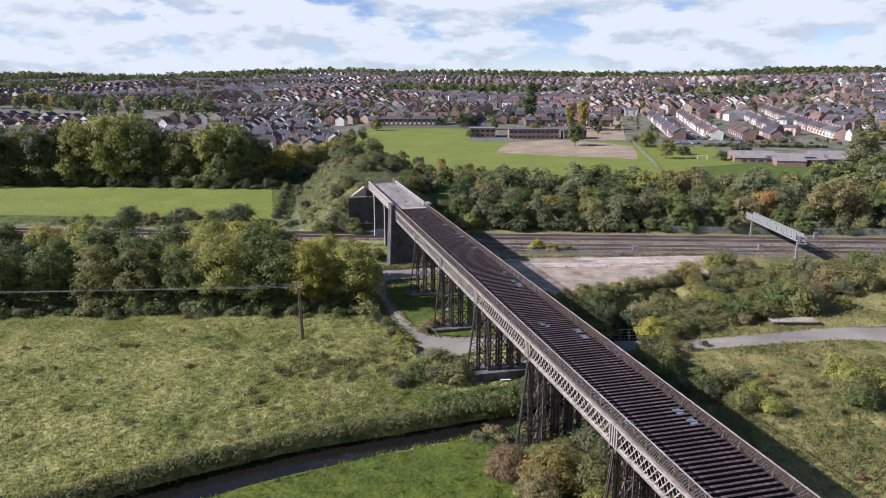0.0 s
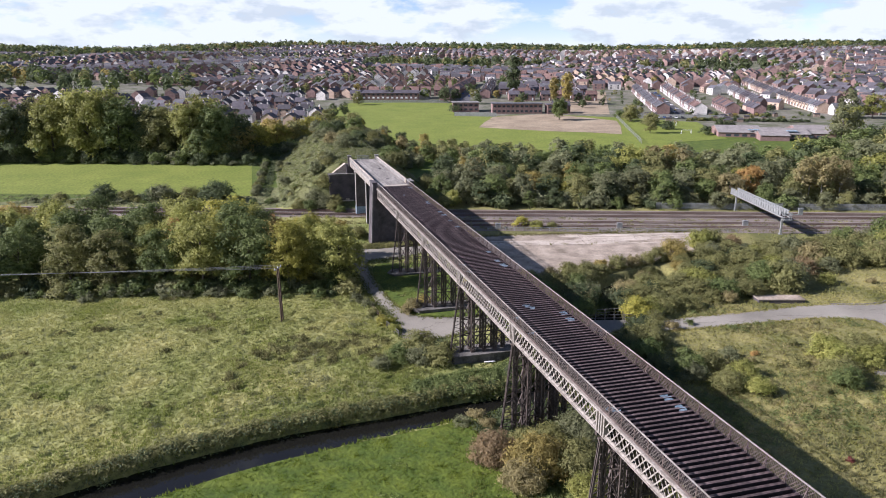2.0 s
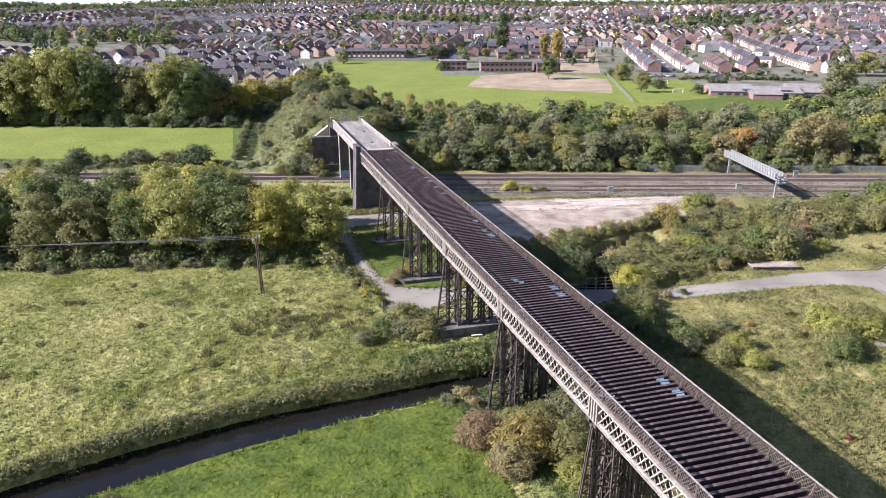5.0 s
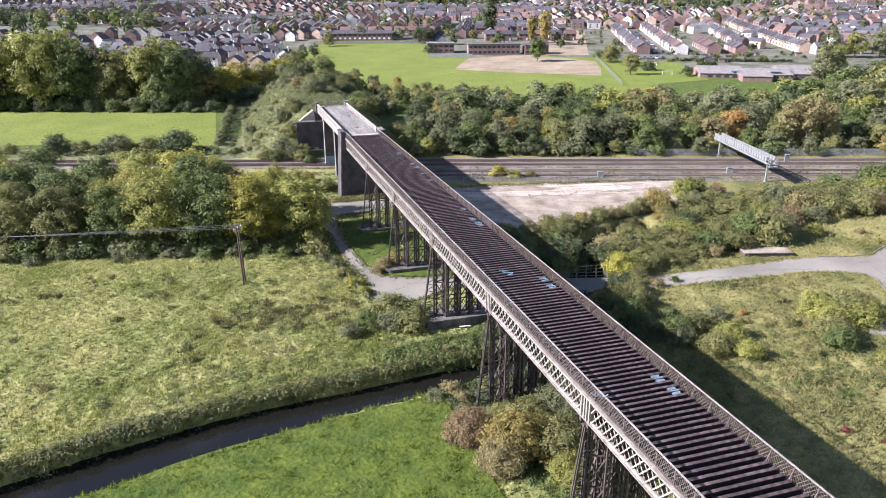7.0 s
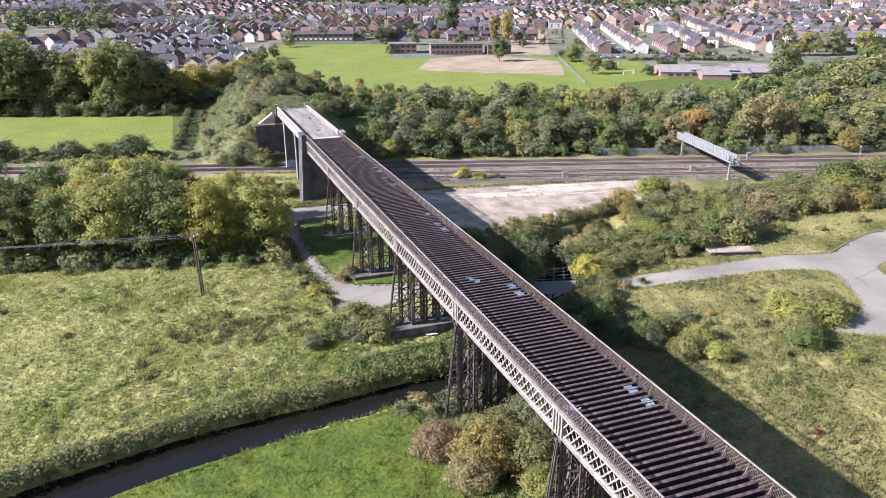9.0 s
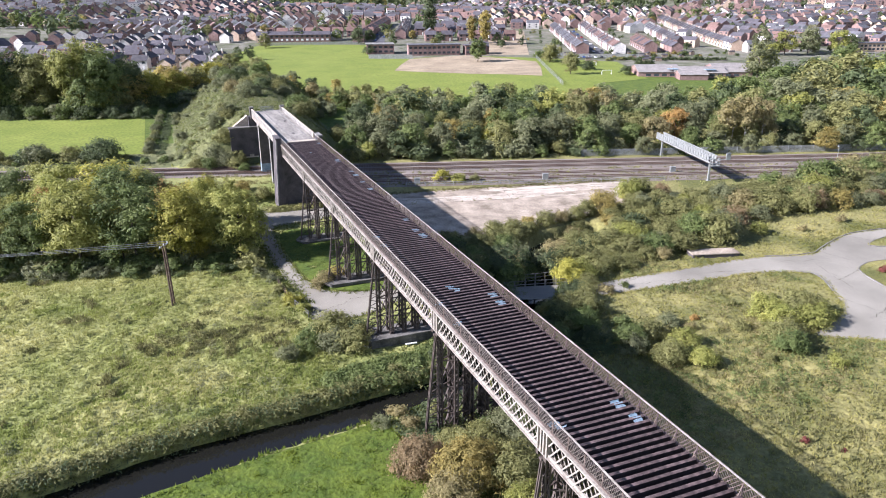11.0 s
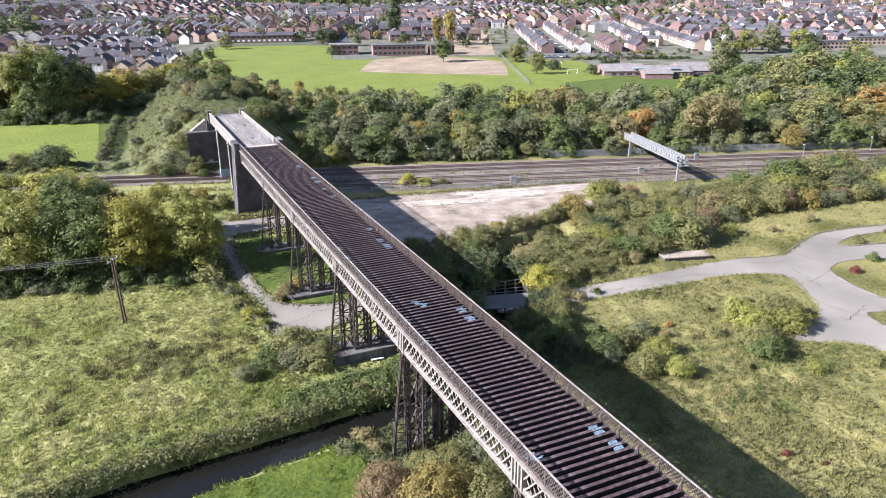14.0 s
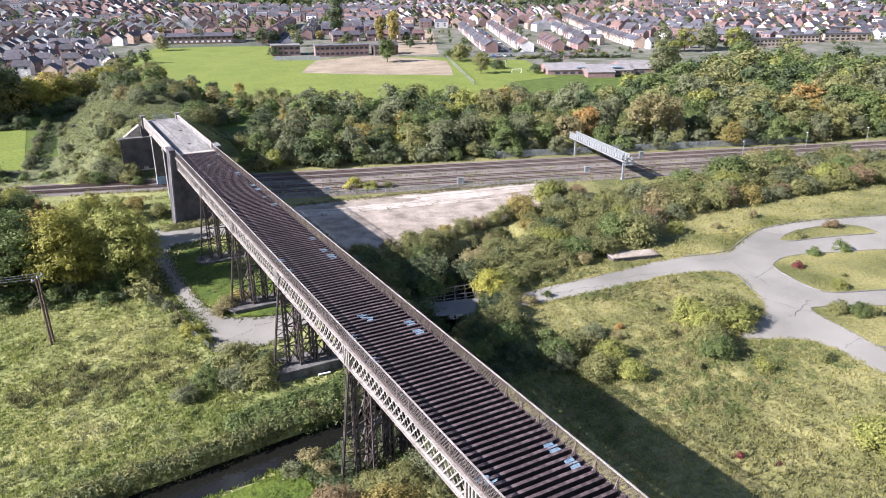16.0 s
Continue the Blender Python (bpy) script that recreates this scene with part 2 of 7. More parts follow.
# ---- building helpers ----
class Geo:
    """Collects boxes, beams, tubes and faces for one mesh."""

    def __init__(self):
        self.v, self.f = [], []

    def face(self, *points):
        k = len(self.v)
        self.v += [tuple(p) for p in points]
        self.f.append(tuple(range(k, k + len(points))))
        return self

    def box(self, x0, x1, y0, y1, z0, z1, dx0=0.0, dx1=0.0, dy0=0.0, dy1=0.0):
        """A box; d* move the sides of its foot outwards."""
        k = len(self.v)
        self.v += [(x0 - dx0, y0 - dy0, z0), (x1 + dx1, y0 - dy0, z0), (x1 + dx1, y1 + dy1, z0), (x0 - dx0, y1 + dy1, z0), (x0, y0, z1), (x1, y0, z1), (x1, y1, z1), (x0, y1, z1)]
        self.f += [tuple(k + i for i in q) for q in ((3, 2, 1, 0), (4, 5, 6, 7), (0, 1, 5, 4), (1, 2, 6, 5), (2, 3, 7, 6), (3, 0, 4, 7))]
        return self

    def beam(self, p, q, w, h, side=(0, 0, 1)):
        """A straight bar from p to q, w wide and h deep (h along side)."""
        p, q = Vector(p), Vector(q)
        d = (q - p).normalized()
        s = Vector(side)
        u = d.cross(s)
        if u.length < 1e-4:
            u = d.cross(Vector((1, 0, 0)))
        u.normalize()
        n = u.cross(d).normalized()
        k = len(self.v)
        for e in (p, q):
            for a, b in ((-1, -1), (1, -1), (1, 1), (-1, 1)):
                self.v.append(tuple(e + u * (a * w / 2) + n * (b * h / 2)))
        self.f += [tuple(k + i for i in g) for g in ((3, 2, 1, 0), (4, 5, 6, 7), (0, 1, 5, 4), (1, 2, 6, 5), (2, 3, 7, 6), (3, 0, 4, 7))]
        return self

    def tube(self, p, q, r0, r1=None, sides=8):
        p, q, r1 = Vector(p), Vector(q), r0 if r1 is None else r1
        d = (q - p).normalized()
        u = d.orthogonal().normalized()
        w = d.cross(u)
        k = len(self.v)
        for e, r in ((p, r0), (q, r1)):
            for i in range(sides):
                a = 2 * math.pi * i / sides
                self.v.append(tuple(e + u * (math.cos(a) * r) + w * (math.sin(a) * r)))
        self.f += [(k + i, k + (i + 1) % sides, k + sides + (i + 1) % sides, k + sides + i) for i in range(sides)]
        self.f += [tuple(k + i for i in reversed(range(sides))), tuple(k + sides + i for i in range(sides))]
        return self

    def cord(self, points, radius, sides=5):
        """One continuous round cord through the points."""
        k, points = len(self.v), [Vector(p) for p in points]
        for i, p in enumerate(points):
            d = (points[min(i + 1, len(points) - 1)] - points[max(i - 1, 0)]).normalized()
            u = d.cross(Vector((0, 0, 1))).normalized()
            w = u.cross(d)
            for j in range(sides):
                a = 2 * math.pi * j / sides
                self.v.append(tuple(p + u * (math.cos(a) * radius) + w * (math.sin(a) * radius)))
        for i in range(len(points) - 1):
            for j in range(sides):
                a, b = k + i * sides + j, k + i * sides + (j + 1) % sides
                self.f.append((a, b, b + sides, a + sides))
        return self

    def profile(self, line, axis, a, b):
        """A closed outline (pairs) swept from a to b along x or y."""
        k, c = len(self.v), len(line)
        for e in (a, b):
            self.v += [(e, u, w) if axis == "x" else (u, e, w) for u, w in line]
        self.f += [(k + i, k + (i + 1) % c, k + c + (i + 1) % c, k + c + i) for i in range(c)]
        self.f += [tuple(k + i for i in reversed(range(c))), tuple(k + c + i for i in range(c))]
        return self

    def mesh(self, name, *materials):
        me = bpy.data.meshes.new(name)
        me.from_pydata(self.v, [], self.f)
        for m in materials:
            me.materials.append(m)
        me.update()
        return me


def part(name, geo, material, parent=None, label=""):
    """Links a Geo (or a mesh) as one object, under a thing or part if given."""
    ob = new(name, geo.mesh(name, material) if isinstance(geo, Geo) else geo)
    ob.parent = parent
    return tagged(ob, label)


def thing(name, label, category, group="", kind="", at=None):
    ob = new(name)
    ob.empty_display_size = 0.3
    if at is not None:
        ob.matrix_basis = at
    return tagged(ob, label, category, group, kind)


# ---- the lie of the land ----
def smooth(a, b, x):
    t = np.clip((x - a) / (b - a), 0, 1)
    return t * t * (3 - 2 * t)


def inland(x, y):
    return 0.30 * x + 0.954 * y


def lie(x, y):
    """Height of the plain, the railway shelf and the long slope of the town, with neither river nor embankment."""
    s = inland(x, y)
    z = -0.7 + 0.7 * smooth(60, 72, s) + 0.6 * smooth(94, 99, s)
    z = z + 1.4 * smooth(90, 94.5, s) * (1 - smooth(109, 114, s)) * (1 - smooth(2, 12, x))
    return z + 0.022 * (np.clip(s, 140, 450) - 140) + 0.042 * (np.clip(s, 450, 1100) - 450) + 0.02 * (np.clip(s, 1100, 2000) - 1100)


RIVER = [(-150, -34), (-110, -18), (-80, -8.5), (-57, -1.2), (-47, 1.9), (-38, 4.1), (-32, 5.3), (-24, 6.8), (-14, 7.9), (-7, 8.7), (1, 9.3), (7, 11.5), (14, 17), (21, 25), (28, 34), (33, 45), (40, 52), (52, 55)]


def river_gap(x, y):
    """Distance from the middle of the river, less where it broadens downstream."""
    best = np.full(np.shape(x), 1e9)
    for (ax, ay), (bx, by) in zip(RIVER, RIVER[1:]):
        t = np.clip(((x - ax) * (bx - ax) + (y - ay) * (by - ay)) / ((bx - ax) ** 2 + (by - ay) ** 2), 0, 1)
        best = np.minimum(best, np.hypot(x - ax - t * (bx - ax), y - ay - t * (by - ay)))
    return best - 0.95 * (1 - smooth(-36, -18, np.asarray(x, float)))


def bank_height(x, y):
    """The old railway embankment beyond the viaduct."""
    along = smooth(139.5, 146, y) * (1 - 0.75 * smooth(230, 330, y))
    bend = 0.0006 * np.clip(y - 150, 0, None) ** 2
    across = np.abs(x - bend)
    return 13.4 * along * (1 - smooth(6.5, 28, across) * 0.35 - np.clip((across - 6.5) / 19, 0, 1) * 0.65)


ROAD = [(33, 29.6), (37.2, 29.7), (46.6, 29.8), (58.8, 29.3), (70.3, 29.6), (82.6, 26), (88.4, 28.8), (98.4, 32.3), (104.5, 32.2), (112.9, 30.9), (122, 27.9), (130.7, 24.8), (150, 19), (165, 8), (150, -6), (110, -16), (80, -24), (66, -24), (62.8, -15.5), (64.4, -8.5), (63.8, -4.7), (61.1, -2.3), (58, -1), (54.7, 1.3), (61.1, 3.1), (65.3, 4.7), (68.3, 7.3), (70.6, 10.6), (74.5, 16.7), (74.8, 19.6), (69.4, 22.1), (63.9, 23.4), (54, 23.8), (47.1, 24.3), (35.4, 25), (31, 26)]
ISLANDS = [[(96.6, 26), (102.4, 27.9), (110.1, 27.7), (116.9, 25.9), (119.2, 22.4), (118.1, 18.4), (111.1, 20.9), (103.6, 23.1), (98, 24.1)],
           [(84.3, 17.9), (89, 19.2), (93.7, 18.5), (100, 15.9), (109.9, 12.4), (122, 4), (104, -6), (90.6, 1), (84.1, 3.4), (81.1, 4.9), (80.6, 8.1), (81.6, 12), (82.5, 15.1)],
           [(73, 2.7), (75.4, 2), (79.3, 0.3), (84.5, -2.7), (92, -9), (80, -17), (69.6, -11.4), (71.1, -5), (71.9, 0)]]
PATH = [(-15, 94), (-4, 91), (8, 90), (8, 84), (-2, 80.5), (-8.6, 80.5), (-10.0, 76), (-9.6, 60), (-8.4, 47.5), (-4.6, 42.4), (6, 40.6), (16, 36), (26, 32.8), (34, 30.9), (34, 26), (24, 27.5), (14, 32.5), (4, 36.5), (-2, 32.5), (-9, 33), (-11.5, 34.6), (-9.5, 40.6), (-12.3, 53), (-12.8, 74)]
YARD = [(18, 94.5), (80, 82.5), (77, 70), (54, 60.5), (36, 59.5), (19, 57.5)]
MEADOW = [(-62, -8.6), (-48.6, -3.6), (-44, -2.4), (-40, -0.9), (-34.5, 0.5), (-30, 1.2), (-24, 2.2), (-14, 3.4), (-8.5, 4.2), (-8, -60), (-100, -60), (-100, -23)]


def inside(outline, x, y):
    """True where a point lies within a closed outline."""
    odd = np.zeros(np.shape(x), bool)
    for (ax, ay), (bx, by) in zip(outline, outline[1:] + outline[:1]):
        if ay != by:
            odd ^= ((ay > y) != (by > y)) & (x < (bx - ax) * (y - ay) / (by - ay) + ax)
    return odd


def height(x, y):
    x, y = np.asarray(x, float), np.asarray(y, float)
    z = lie(x, y)
    d = river_gap(x, y)
    z = z - 2.8 * (1 - smooth(2.9, 3.7, d))
    flat = bank_height(x, y)
    z = np.where(flat > 0.01, np.maximum(z, 0.6 + flat), z)
    far = smooth(500, 900, inland(x, y))
    z = z + far * (7 * np.sin(x * 0.0042 + 0.8) * np.cos(y * 0.0035) + 4 * np.sin(x * 0.011 + y * 0.007) + 0.005 * (x - 300))
    return z


def steps(spans):
    out = [spans[0][0]]
    for a, b, d in spans:
        n = max(1, round((b - a) / d))
        out += [a + (b - a) * (i + 1) / n for i in range(n)]
    return np.array(out)


gx = steps([(-4200, -1200, 300), (-1200, -300, 60), (-300, -120, 8), (-120, 60, 0.7), (60, 180, 2.0), (180, 500, 10), (500, 1800, 50), (1800, 4200, 300)])
gy = steps([(-1500, -300, 200), (-300, -60, 12), (-60, 62, 0.7), (62, 135, 2.5), (135, 260, 2.0), (260, 600, 14), (600, 2600, 40), (2600, 4300, 200)])
GX, GY = np.meshgrid(gx, gy)
GZ = height(GX, GY)
rough = noise.noise


def relief(x, y):
    """Tussocks of the grassland; none on roads, paths and yards."""
    x, y = np.asarray(x, float), np.asarray(y, float)
    made = np.zeros(x.shape, bool)
    for dx, dy in ((0, 0), (1.3, 0), (-1.3, 0), (0, 1.3), (0, -1.3)):
        for outline in (ROAD, PATH, YARD):
            made |= inside(outline, x + dx, y + dy)
    here = (np.abs(x) < 180) & (y < 62) & (y > -120) & ~made
    level = np.where(inside(MEADOW, x, y), 0.4, 1.0) * smooth(3.6, 4.6, river_gap(x, y))
    lumps = np.zeros(x.shape)
    for i in np.argwhere(here):
        i = tuple(i)
        lumps[i] = 0.22 * rough((x[i] * 0.30, y[i] * 0.30, 0.0)) + 0.40 * rough((x[i] * 0.62, y[i] * 0.80, 3.0))
    return lumps * level


GZ += relief(GX, GY)
ids = np.arange(GX.size).reshape(GX.shape)
quads = np.stack([ids[:-1, :-1], ids[:-1, 1:], ids[1:, 1:], ids[1:, :-1]], -1).reshape(-1, 4)
me = bpy.data.meshes.new("ground")
me.from_pydata(np.stack([GX, GY, GZ], -1).reshape(-1, 3).tolist(), [], quads.tolist())
for m in (M_GROUND, M_STRAW, M_TOWNGROUND, M_LUSH, M_BANKGRASS):
    me.materials.append(m)
mid = np.stack([GX, GY], -1).reshape(-1, 2)[quads].mean(1)
zone = np.where(inland(mid[:, 0], mid[:, 1]) > 330, 2, np.where((mid[:, 0] > 5) & (mid[:, 1] < 140), 1, np.where(inland(mid[:, 0], mid[:, 1]) > 128, 3, 0)))
zone = np.where((bank_height(mid[:, 0], mid[:, 1]) > 0.2) | ((zone == 3) & (mid[:, 0] < 12) & (mid[:, 0] > -200) & (mid[:, 1] < 175)), 4, zone)
me.polygons.foreach_set("material_index", zone.astype(np.int32))
me.polygons.foreach_set("use_smooth", np.ones(len(quads), bool))
me.update()
tagged(new("ground", me), "rough tussocky pasture and dry grassland on the valley floor", "ground", kind="structure")


def ground_at(x, y):
    return float(height(x, y))


def lay(name, outline, material, label, lift=0.05, level=None, category="ground", kind="structure", thick=0.0):
    """A flat sheet on the ground with the given outline, rounded where its corners are soft."""
    bm = bmesh.new()
    ring = [bm.verts.new((x, y, 0)) for x, y in outline]
    face = bm.faces.new(ring)
    if face.normal.z < 0:
        face.normal_flip()
    face.normal_update()
    if face.normal.z < 0:
        bmesh.ops.reverse_faces(bm, faces=[face])
    bmesh.ops.triangulate(bm, faces=bm.faces[:])
    if level is None:
        bmesh.ops.subdivide_edges(bm, edges=bm.edges[:], cuts=4, use_grid_fill=True)
    for v in bm.verts:
        v.co.z = (lie(v.co.x, v.co.y) if level is None else level) + lift
    if thick:
        out = bmesh.ops.extrude_face_region(bm, geom=bm.faces[:])
        for v in [e for e in out["geom"] if isinstance(e, bmesh.types.BMVert)]:
            v.co.z += thick
        bmesh.ops.recalc_face_normals(bm, faces=bm.faces[:])
    me = bpy.data.meshes.new(name)
    bm.to_mesh(me)
    bm.free()
    me.materials.append(material)
    return tagged(new(name, me), label, category, kind=kind)


def soft(points, rounds=2):
    """Rounds the corners of a closed outline."""
    for _ in range(rounds):
        out = []
        for (ax, ay), (bx, by) in zip(points, points[1:] + points[:1]):
            out += [(ax * 0.75 + bx * 0.25, ay * 0.75 + by * 0.25), (ax * 0.25 + bx * 0.75, ay * 0.25 + by * 0.75)]
        points = out
    return points


def ribbon(name, line, width, material, label, z=None, lift=0.05, category="road"):
    """A strip along a line; its width may change with x."""
    pts = [Vector((*p, 0)) for p in line]
    for _ in range(2):
        pts = [pts[0]] + [q for a, b in zip(pts, pts[1:]) for q in (a.lerp(b, 0.25), a.lerp(b, 0.75))] + [pts[-1]]
    g = Geo()
    for i, p in enumerate(pts):
        d = (pts[min(i + 1, len(pts) - 1)] - pts[max(i - 1, 0)]).normalized()
        n = Vector((-d.y, d.x, 0)) * (width(p.x) if callable(width) else width) / 2
        for q in (p + n, p - n):
            g.v.append((q.x, q.y, (lie(q.x, q.y) if z is None else z) + lift))
        if i:
            k = 2 * i
            g.f.append((k - 2, k - 1, k + 1, k))
    ob = new(name, g.mesh(name, material))
    return tagged(ob, label, category, kind="structure")


ribbon("water", RIVER, lambda x: 6.4 + 2.4 * (1 - float(smooth(-36, -18, x))), M_WATER, "dark slow river between grassy banks", z=-2.3, lift=0, category="river")

# near meadow inside the bend, south of the river
lay("meadow", MEADOW, M_LUSH, "lush green meadow beside the river", 0.16)
lay("sports_field", [(-33.6, 163), (-32.8, 224), (-170, 269), (-150, 201)], M_MOWN, "mown bright green playing field", 0.06)
lay("park", [(16, 425), (46, 484), (72, 489), (122, 462), (101, 383), (126, 372), (160, 372), (196, 345), (196, 262), (150, 205), (85, 225), (20, 262)], M_MOWN, "wide mown green park", 0.06)
lay("bare_patch", [(96, 317), (108, 341), (122, 366), (142, 371), (163, 373), (178, 349), (189, 325), (176, 296), (161, 268), (146, 280), (130, 289), (112, 303)], M_BARE, "bare worn earth in the park", 0.12)
lay("pitch", [(195, 346), (233, 305), (205, 238), (158, 232), (190, 255), (195.5, 262)], M_MOWN, "fenced green football pitch", 0.10)

# roads of the old works on the plain
lay("road", soft(ROAD, 1), M_ASPHALT, "cracked grey asphalt road", 0.05, category="road")
edge = soft(ROAD, 1)
g = Geo()
for (ax, ay), (bx, by) in zip(edge, edge[1:] + edge[:1]):
    if min(ax, bx) > 71 and max(ax, bx) < 146:
        g.beam((ax, ay, float(lie(ax, ay)) + 0.1), (bx, by, float(lie(bx, by)) + 0.1), 0.2, 0.2)
tagged(new("kerb", g.mesh("kerb", M_STONE)), "weathered concrete kerb along the road", "kerb", kind="structure")
for outline in ISLANDS:
    lay("traffic_island", soft(outline, 1), M_STRAW, "overgrown grass island between the roads", 0.14)
    ring = soft(outline, 1)
    g = Geo()
    for (ax, ay), (bx, by) in zip(ring, ring[1:] + ring[:1]):
        g.beam((ax, ay, float(lie(ax, ay)) + 0.1), (bx, by, float(lie(bx, by)) + 0.1), 0.16, 0.2)
    tagged(new("kerb", g.mesh("kerb", M_STONE)), "weathered concrete kerb round a grass island", "kerb", kind="structure")
lay("path", soft(PATH, 1), M_ASPHALT, "weathered grey track beneath the viaduct", 0.06, category="path")
lay("lawn", soft([(-9.5, 77), (-1, 76), (7, 72), (8, 50), (7.5, 40.6), (-4.8, 42.2), (-8.4, 50), (-9.2, 62)]), M_LUSH, "bright lush grass beneath the viaduct", 0.16)
lay("yard", YARD, M_DIRTY, "disused concrete yard", 0.08, category="yard")
lay("yard_slab", [(19.5, 92.8), (79, 80.8), (77, 73.6), (18.5, 85.5)], M_CONCRETE, "pale bleached concrete apron", 0.14, category="yard")


# ---- railway ----
RAIL_DIR = Vector((0.954, -0.30, 0))
RAIL_N = Vector((0.30, 0.954, 0))


def rail_at(along, s, z=0.0):
    return RAIL_DIR * along + RAIL_N * s + Vector((0, 0, z))


lay("trackbed", [tuple(rail_at(a, s).xy) for a, s in ((-230, 115.2), (420, 115.2), (420, 127.5), (-230, 127.5))], M_BALLAST, "grey brown ballast trackbed", 0.06, category="railway")
lay("old_trackbed", [tuple(rail_at(a, s).xy) for a, s in ((-17, 101), (420, 101), (420, 115.2), (-19, 115.2))], M_BALLAST, "weedy ballast of the disused sidings", 0.06, category="railway")
for s, state in ((123.8, "busy"), (119.2, "busy"), (112.0, "disused"), (107.2, "disused")):
    track = thing("railway_track", "%s railway track on timber sleepers over ballast" % state, "railway track", "railway tracks")
    first = -220 if state == "busy" else -16
    for off in (-0.72, 0.72):
        g = Geo()
        top = 0.93 if state == "busy" else 0.76
        g.beam(rail_at(first, s + off, top), rail_at(410, s + off, top), 0.12, 0.16)
        part("rail", g, M_RAIL, track)
    g = Geo()
    for i in range(int((410 - first) / 0.7)):
        a = first + i * 0.7
        bed = 0.76 if state == "busy" else 0.63
        g.beam(rail_at(a, s - 1.3, bed), rail_at(a, s + 1.3, bed), 0.25, 0.16)
    tagged(part("sleeper", g, M_SLEEPER, track), kind="stuff")
# ---- the viaduct ----
SPAN, PITCH, DECK_Z, TOP, LOW = 23.3, 0.74, 14.9, 14.3, 11.97
Y_END = 93.2
SPANS = [(Y_END - SPAN * (i + 1), Y_END - SPAN * i) for i in range(8)]


BARS = []


def girder_mesh(kind):
    """One span of a lattice girder, 23.3 m long from y = 0, outer face at x = 0, inner at x = 0.5."""
    g = Geo()
    if kind == "top":
        g.box(-0.10, 0.60, 0, SPAN, TOP - 0.05, TOP)
        g.box(0.16, 0.34, 0, SPAN, TOP - 0.42, TOP - 0.05)
    elif kind == "bottom":
        g.box(-0.02, 0.52, 0, SPAN, LOW, LOW + 0.05)
        g.box(0.16, 0.34, 0, SPAN, LOW + 0.05, LOW + 0.36)
    elif kind == "post":
        for y in (0.12, 0.62):
            g.box(0.0, 0.5, y, y + 0.18, LOW + 0.05, TOP - 0.05)
        g.box(0.2, 0.3, 0.30, 0.62, LOW + 0.05, TOP - 0.05)
    else:
        cells, run = 24, 2
        step = (SPAN - 1.7) / cells
        for c in range(-run + 1, cells):
            for way in (0, 1):
                y0, y1 = 0.85 + c * step, 0.85 + (c + run) * step
                z0, z1 = LOW + 0.1, TOP - 0.1
                lo, hi = max(y0, 0.85), min(y1, SPAN - 0.85)
                za, zb = z0 + (z1 - z0) * (lo - y0) / (y1 - y0), z0 + (z1 - z0) * (hi - y0) / (y1 - y0)
                if way:
                    za, zb = z0 + z1 - za, z0 + z1 - zb
                x = 0.13 if way else 0.37
                g.beam((x, lo, za), (x, hi, zb), 0.125, 0.03, (1, 0, 0))
                BARS.append(((x, lo, za), (x, hi, zb)))
    return g


viaduct_girder = {k: girder_mesh(k) for k in ("top", "bottom", "lattice", "post")}
GIRDER = {}
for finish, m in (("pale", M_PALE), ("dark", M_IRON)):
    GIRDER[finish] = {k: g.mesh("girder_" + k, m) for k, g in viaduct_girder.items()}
BAR_MESHES = [Geo().beam(p, q, 0.125, 0.03, (1, 0, 0)).mesh("lattice_bar", M_PALE) for p, q in BARS]
for n, (y0, y1) in enumerate(SPANS):
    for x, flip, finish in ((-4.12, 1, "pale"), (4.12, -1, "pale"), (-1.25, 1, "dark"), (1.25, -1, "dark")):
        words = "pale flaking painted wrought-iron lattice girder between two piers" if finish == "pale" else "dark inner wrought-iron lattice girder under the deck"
        th = thing("lattice_girder", words, "girder", "lattice girders of the viaduct")
        th.matrix_basis = Matrix.Translation((x, y0, 0)) @ Matrix.Diagonal((flip, 1, 1, 1))
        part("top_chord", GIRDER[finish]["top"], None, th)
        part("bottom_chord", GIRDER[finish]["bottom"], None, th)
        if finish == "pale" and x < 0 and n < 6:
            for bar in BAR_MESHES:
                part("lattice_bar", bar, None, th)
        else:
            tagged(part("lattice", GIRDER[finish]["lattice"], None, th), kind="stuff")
        if finish == "pale":
            part("end_post", GIRDER[finish]["post"], None, th)
            far = part("end_post", GIRDER[finish]["post"], None, th)
            far.matrix_basis = Matrix.Translation((0, SPAN, 0)) @ Matrix.Diagonal((1, -1, 1, 1))

# iron trough deck: ridge after ridge right across the viaduct
g = Geo()
half, rise = PITCH / 2, 0.50
ridge = [(-0.25, 0), (-0.15, rise), (0.15, rise), (0.25, 0), (0.22, 0), (0.12, rise - 0.03), (-0.12, rise - 0.03), (-0.22, 0)]
g.profile(ridge, "x", -3.72, 3.72)
g.box(-3.72, 3.72, 0.21, PITCH - 0.21, -0.03, 0.0)
for x in [-3.3 + 0.6 * i for i in range(12)]:
    g.box(x - 0.02, x + 0.02, -0.12, -0.08, rise, rise + 0.015)
# ridge sides and trough floors are painted darker, as shade
TROUGH = g.mesh("deck_trough", M_DECK, M_TROUGHSHADE)
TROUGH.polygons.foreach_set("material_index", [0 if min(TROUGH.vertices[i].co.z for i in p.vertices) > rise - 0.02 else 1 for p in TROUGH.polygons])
deck = tagged(thing("deck", "dark rusted iron trough decking, ridged and bare", "bridge deck"), kind="structure")
rnd = random.Random(5)
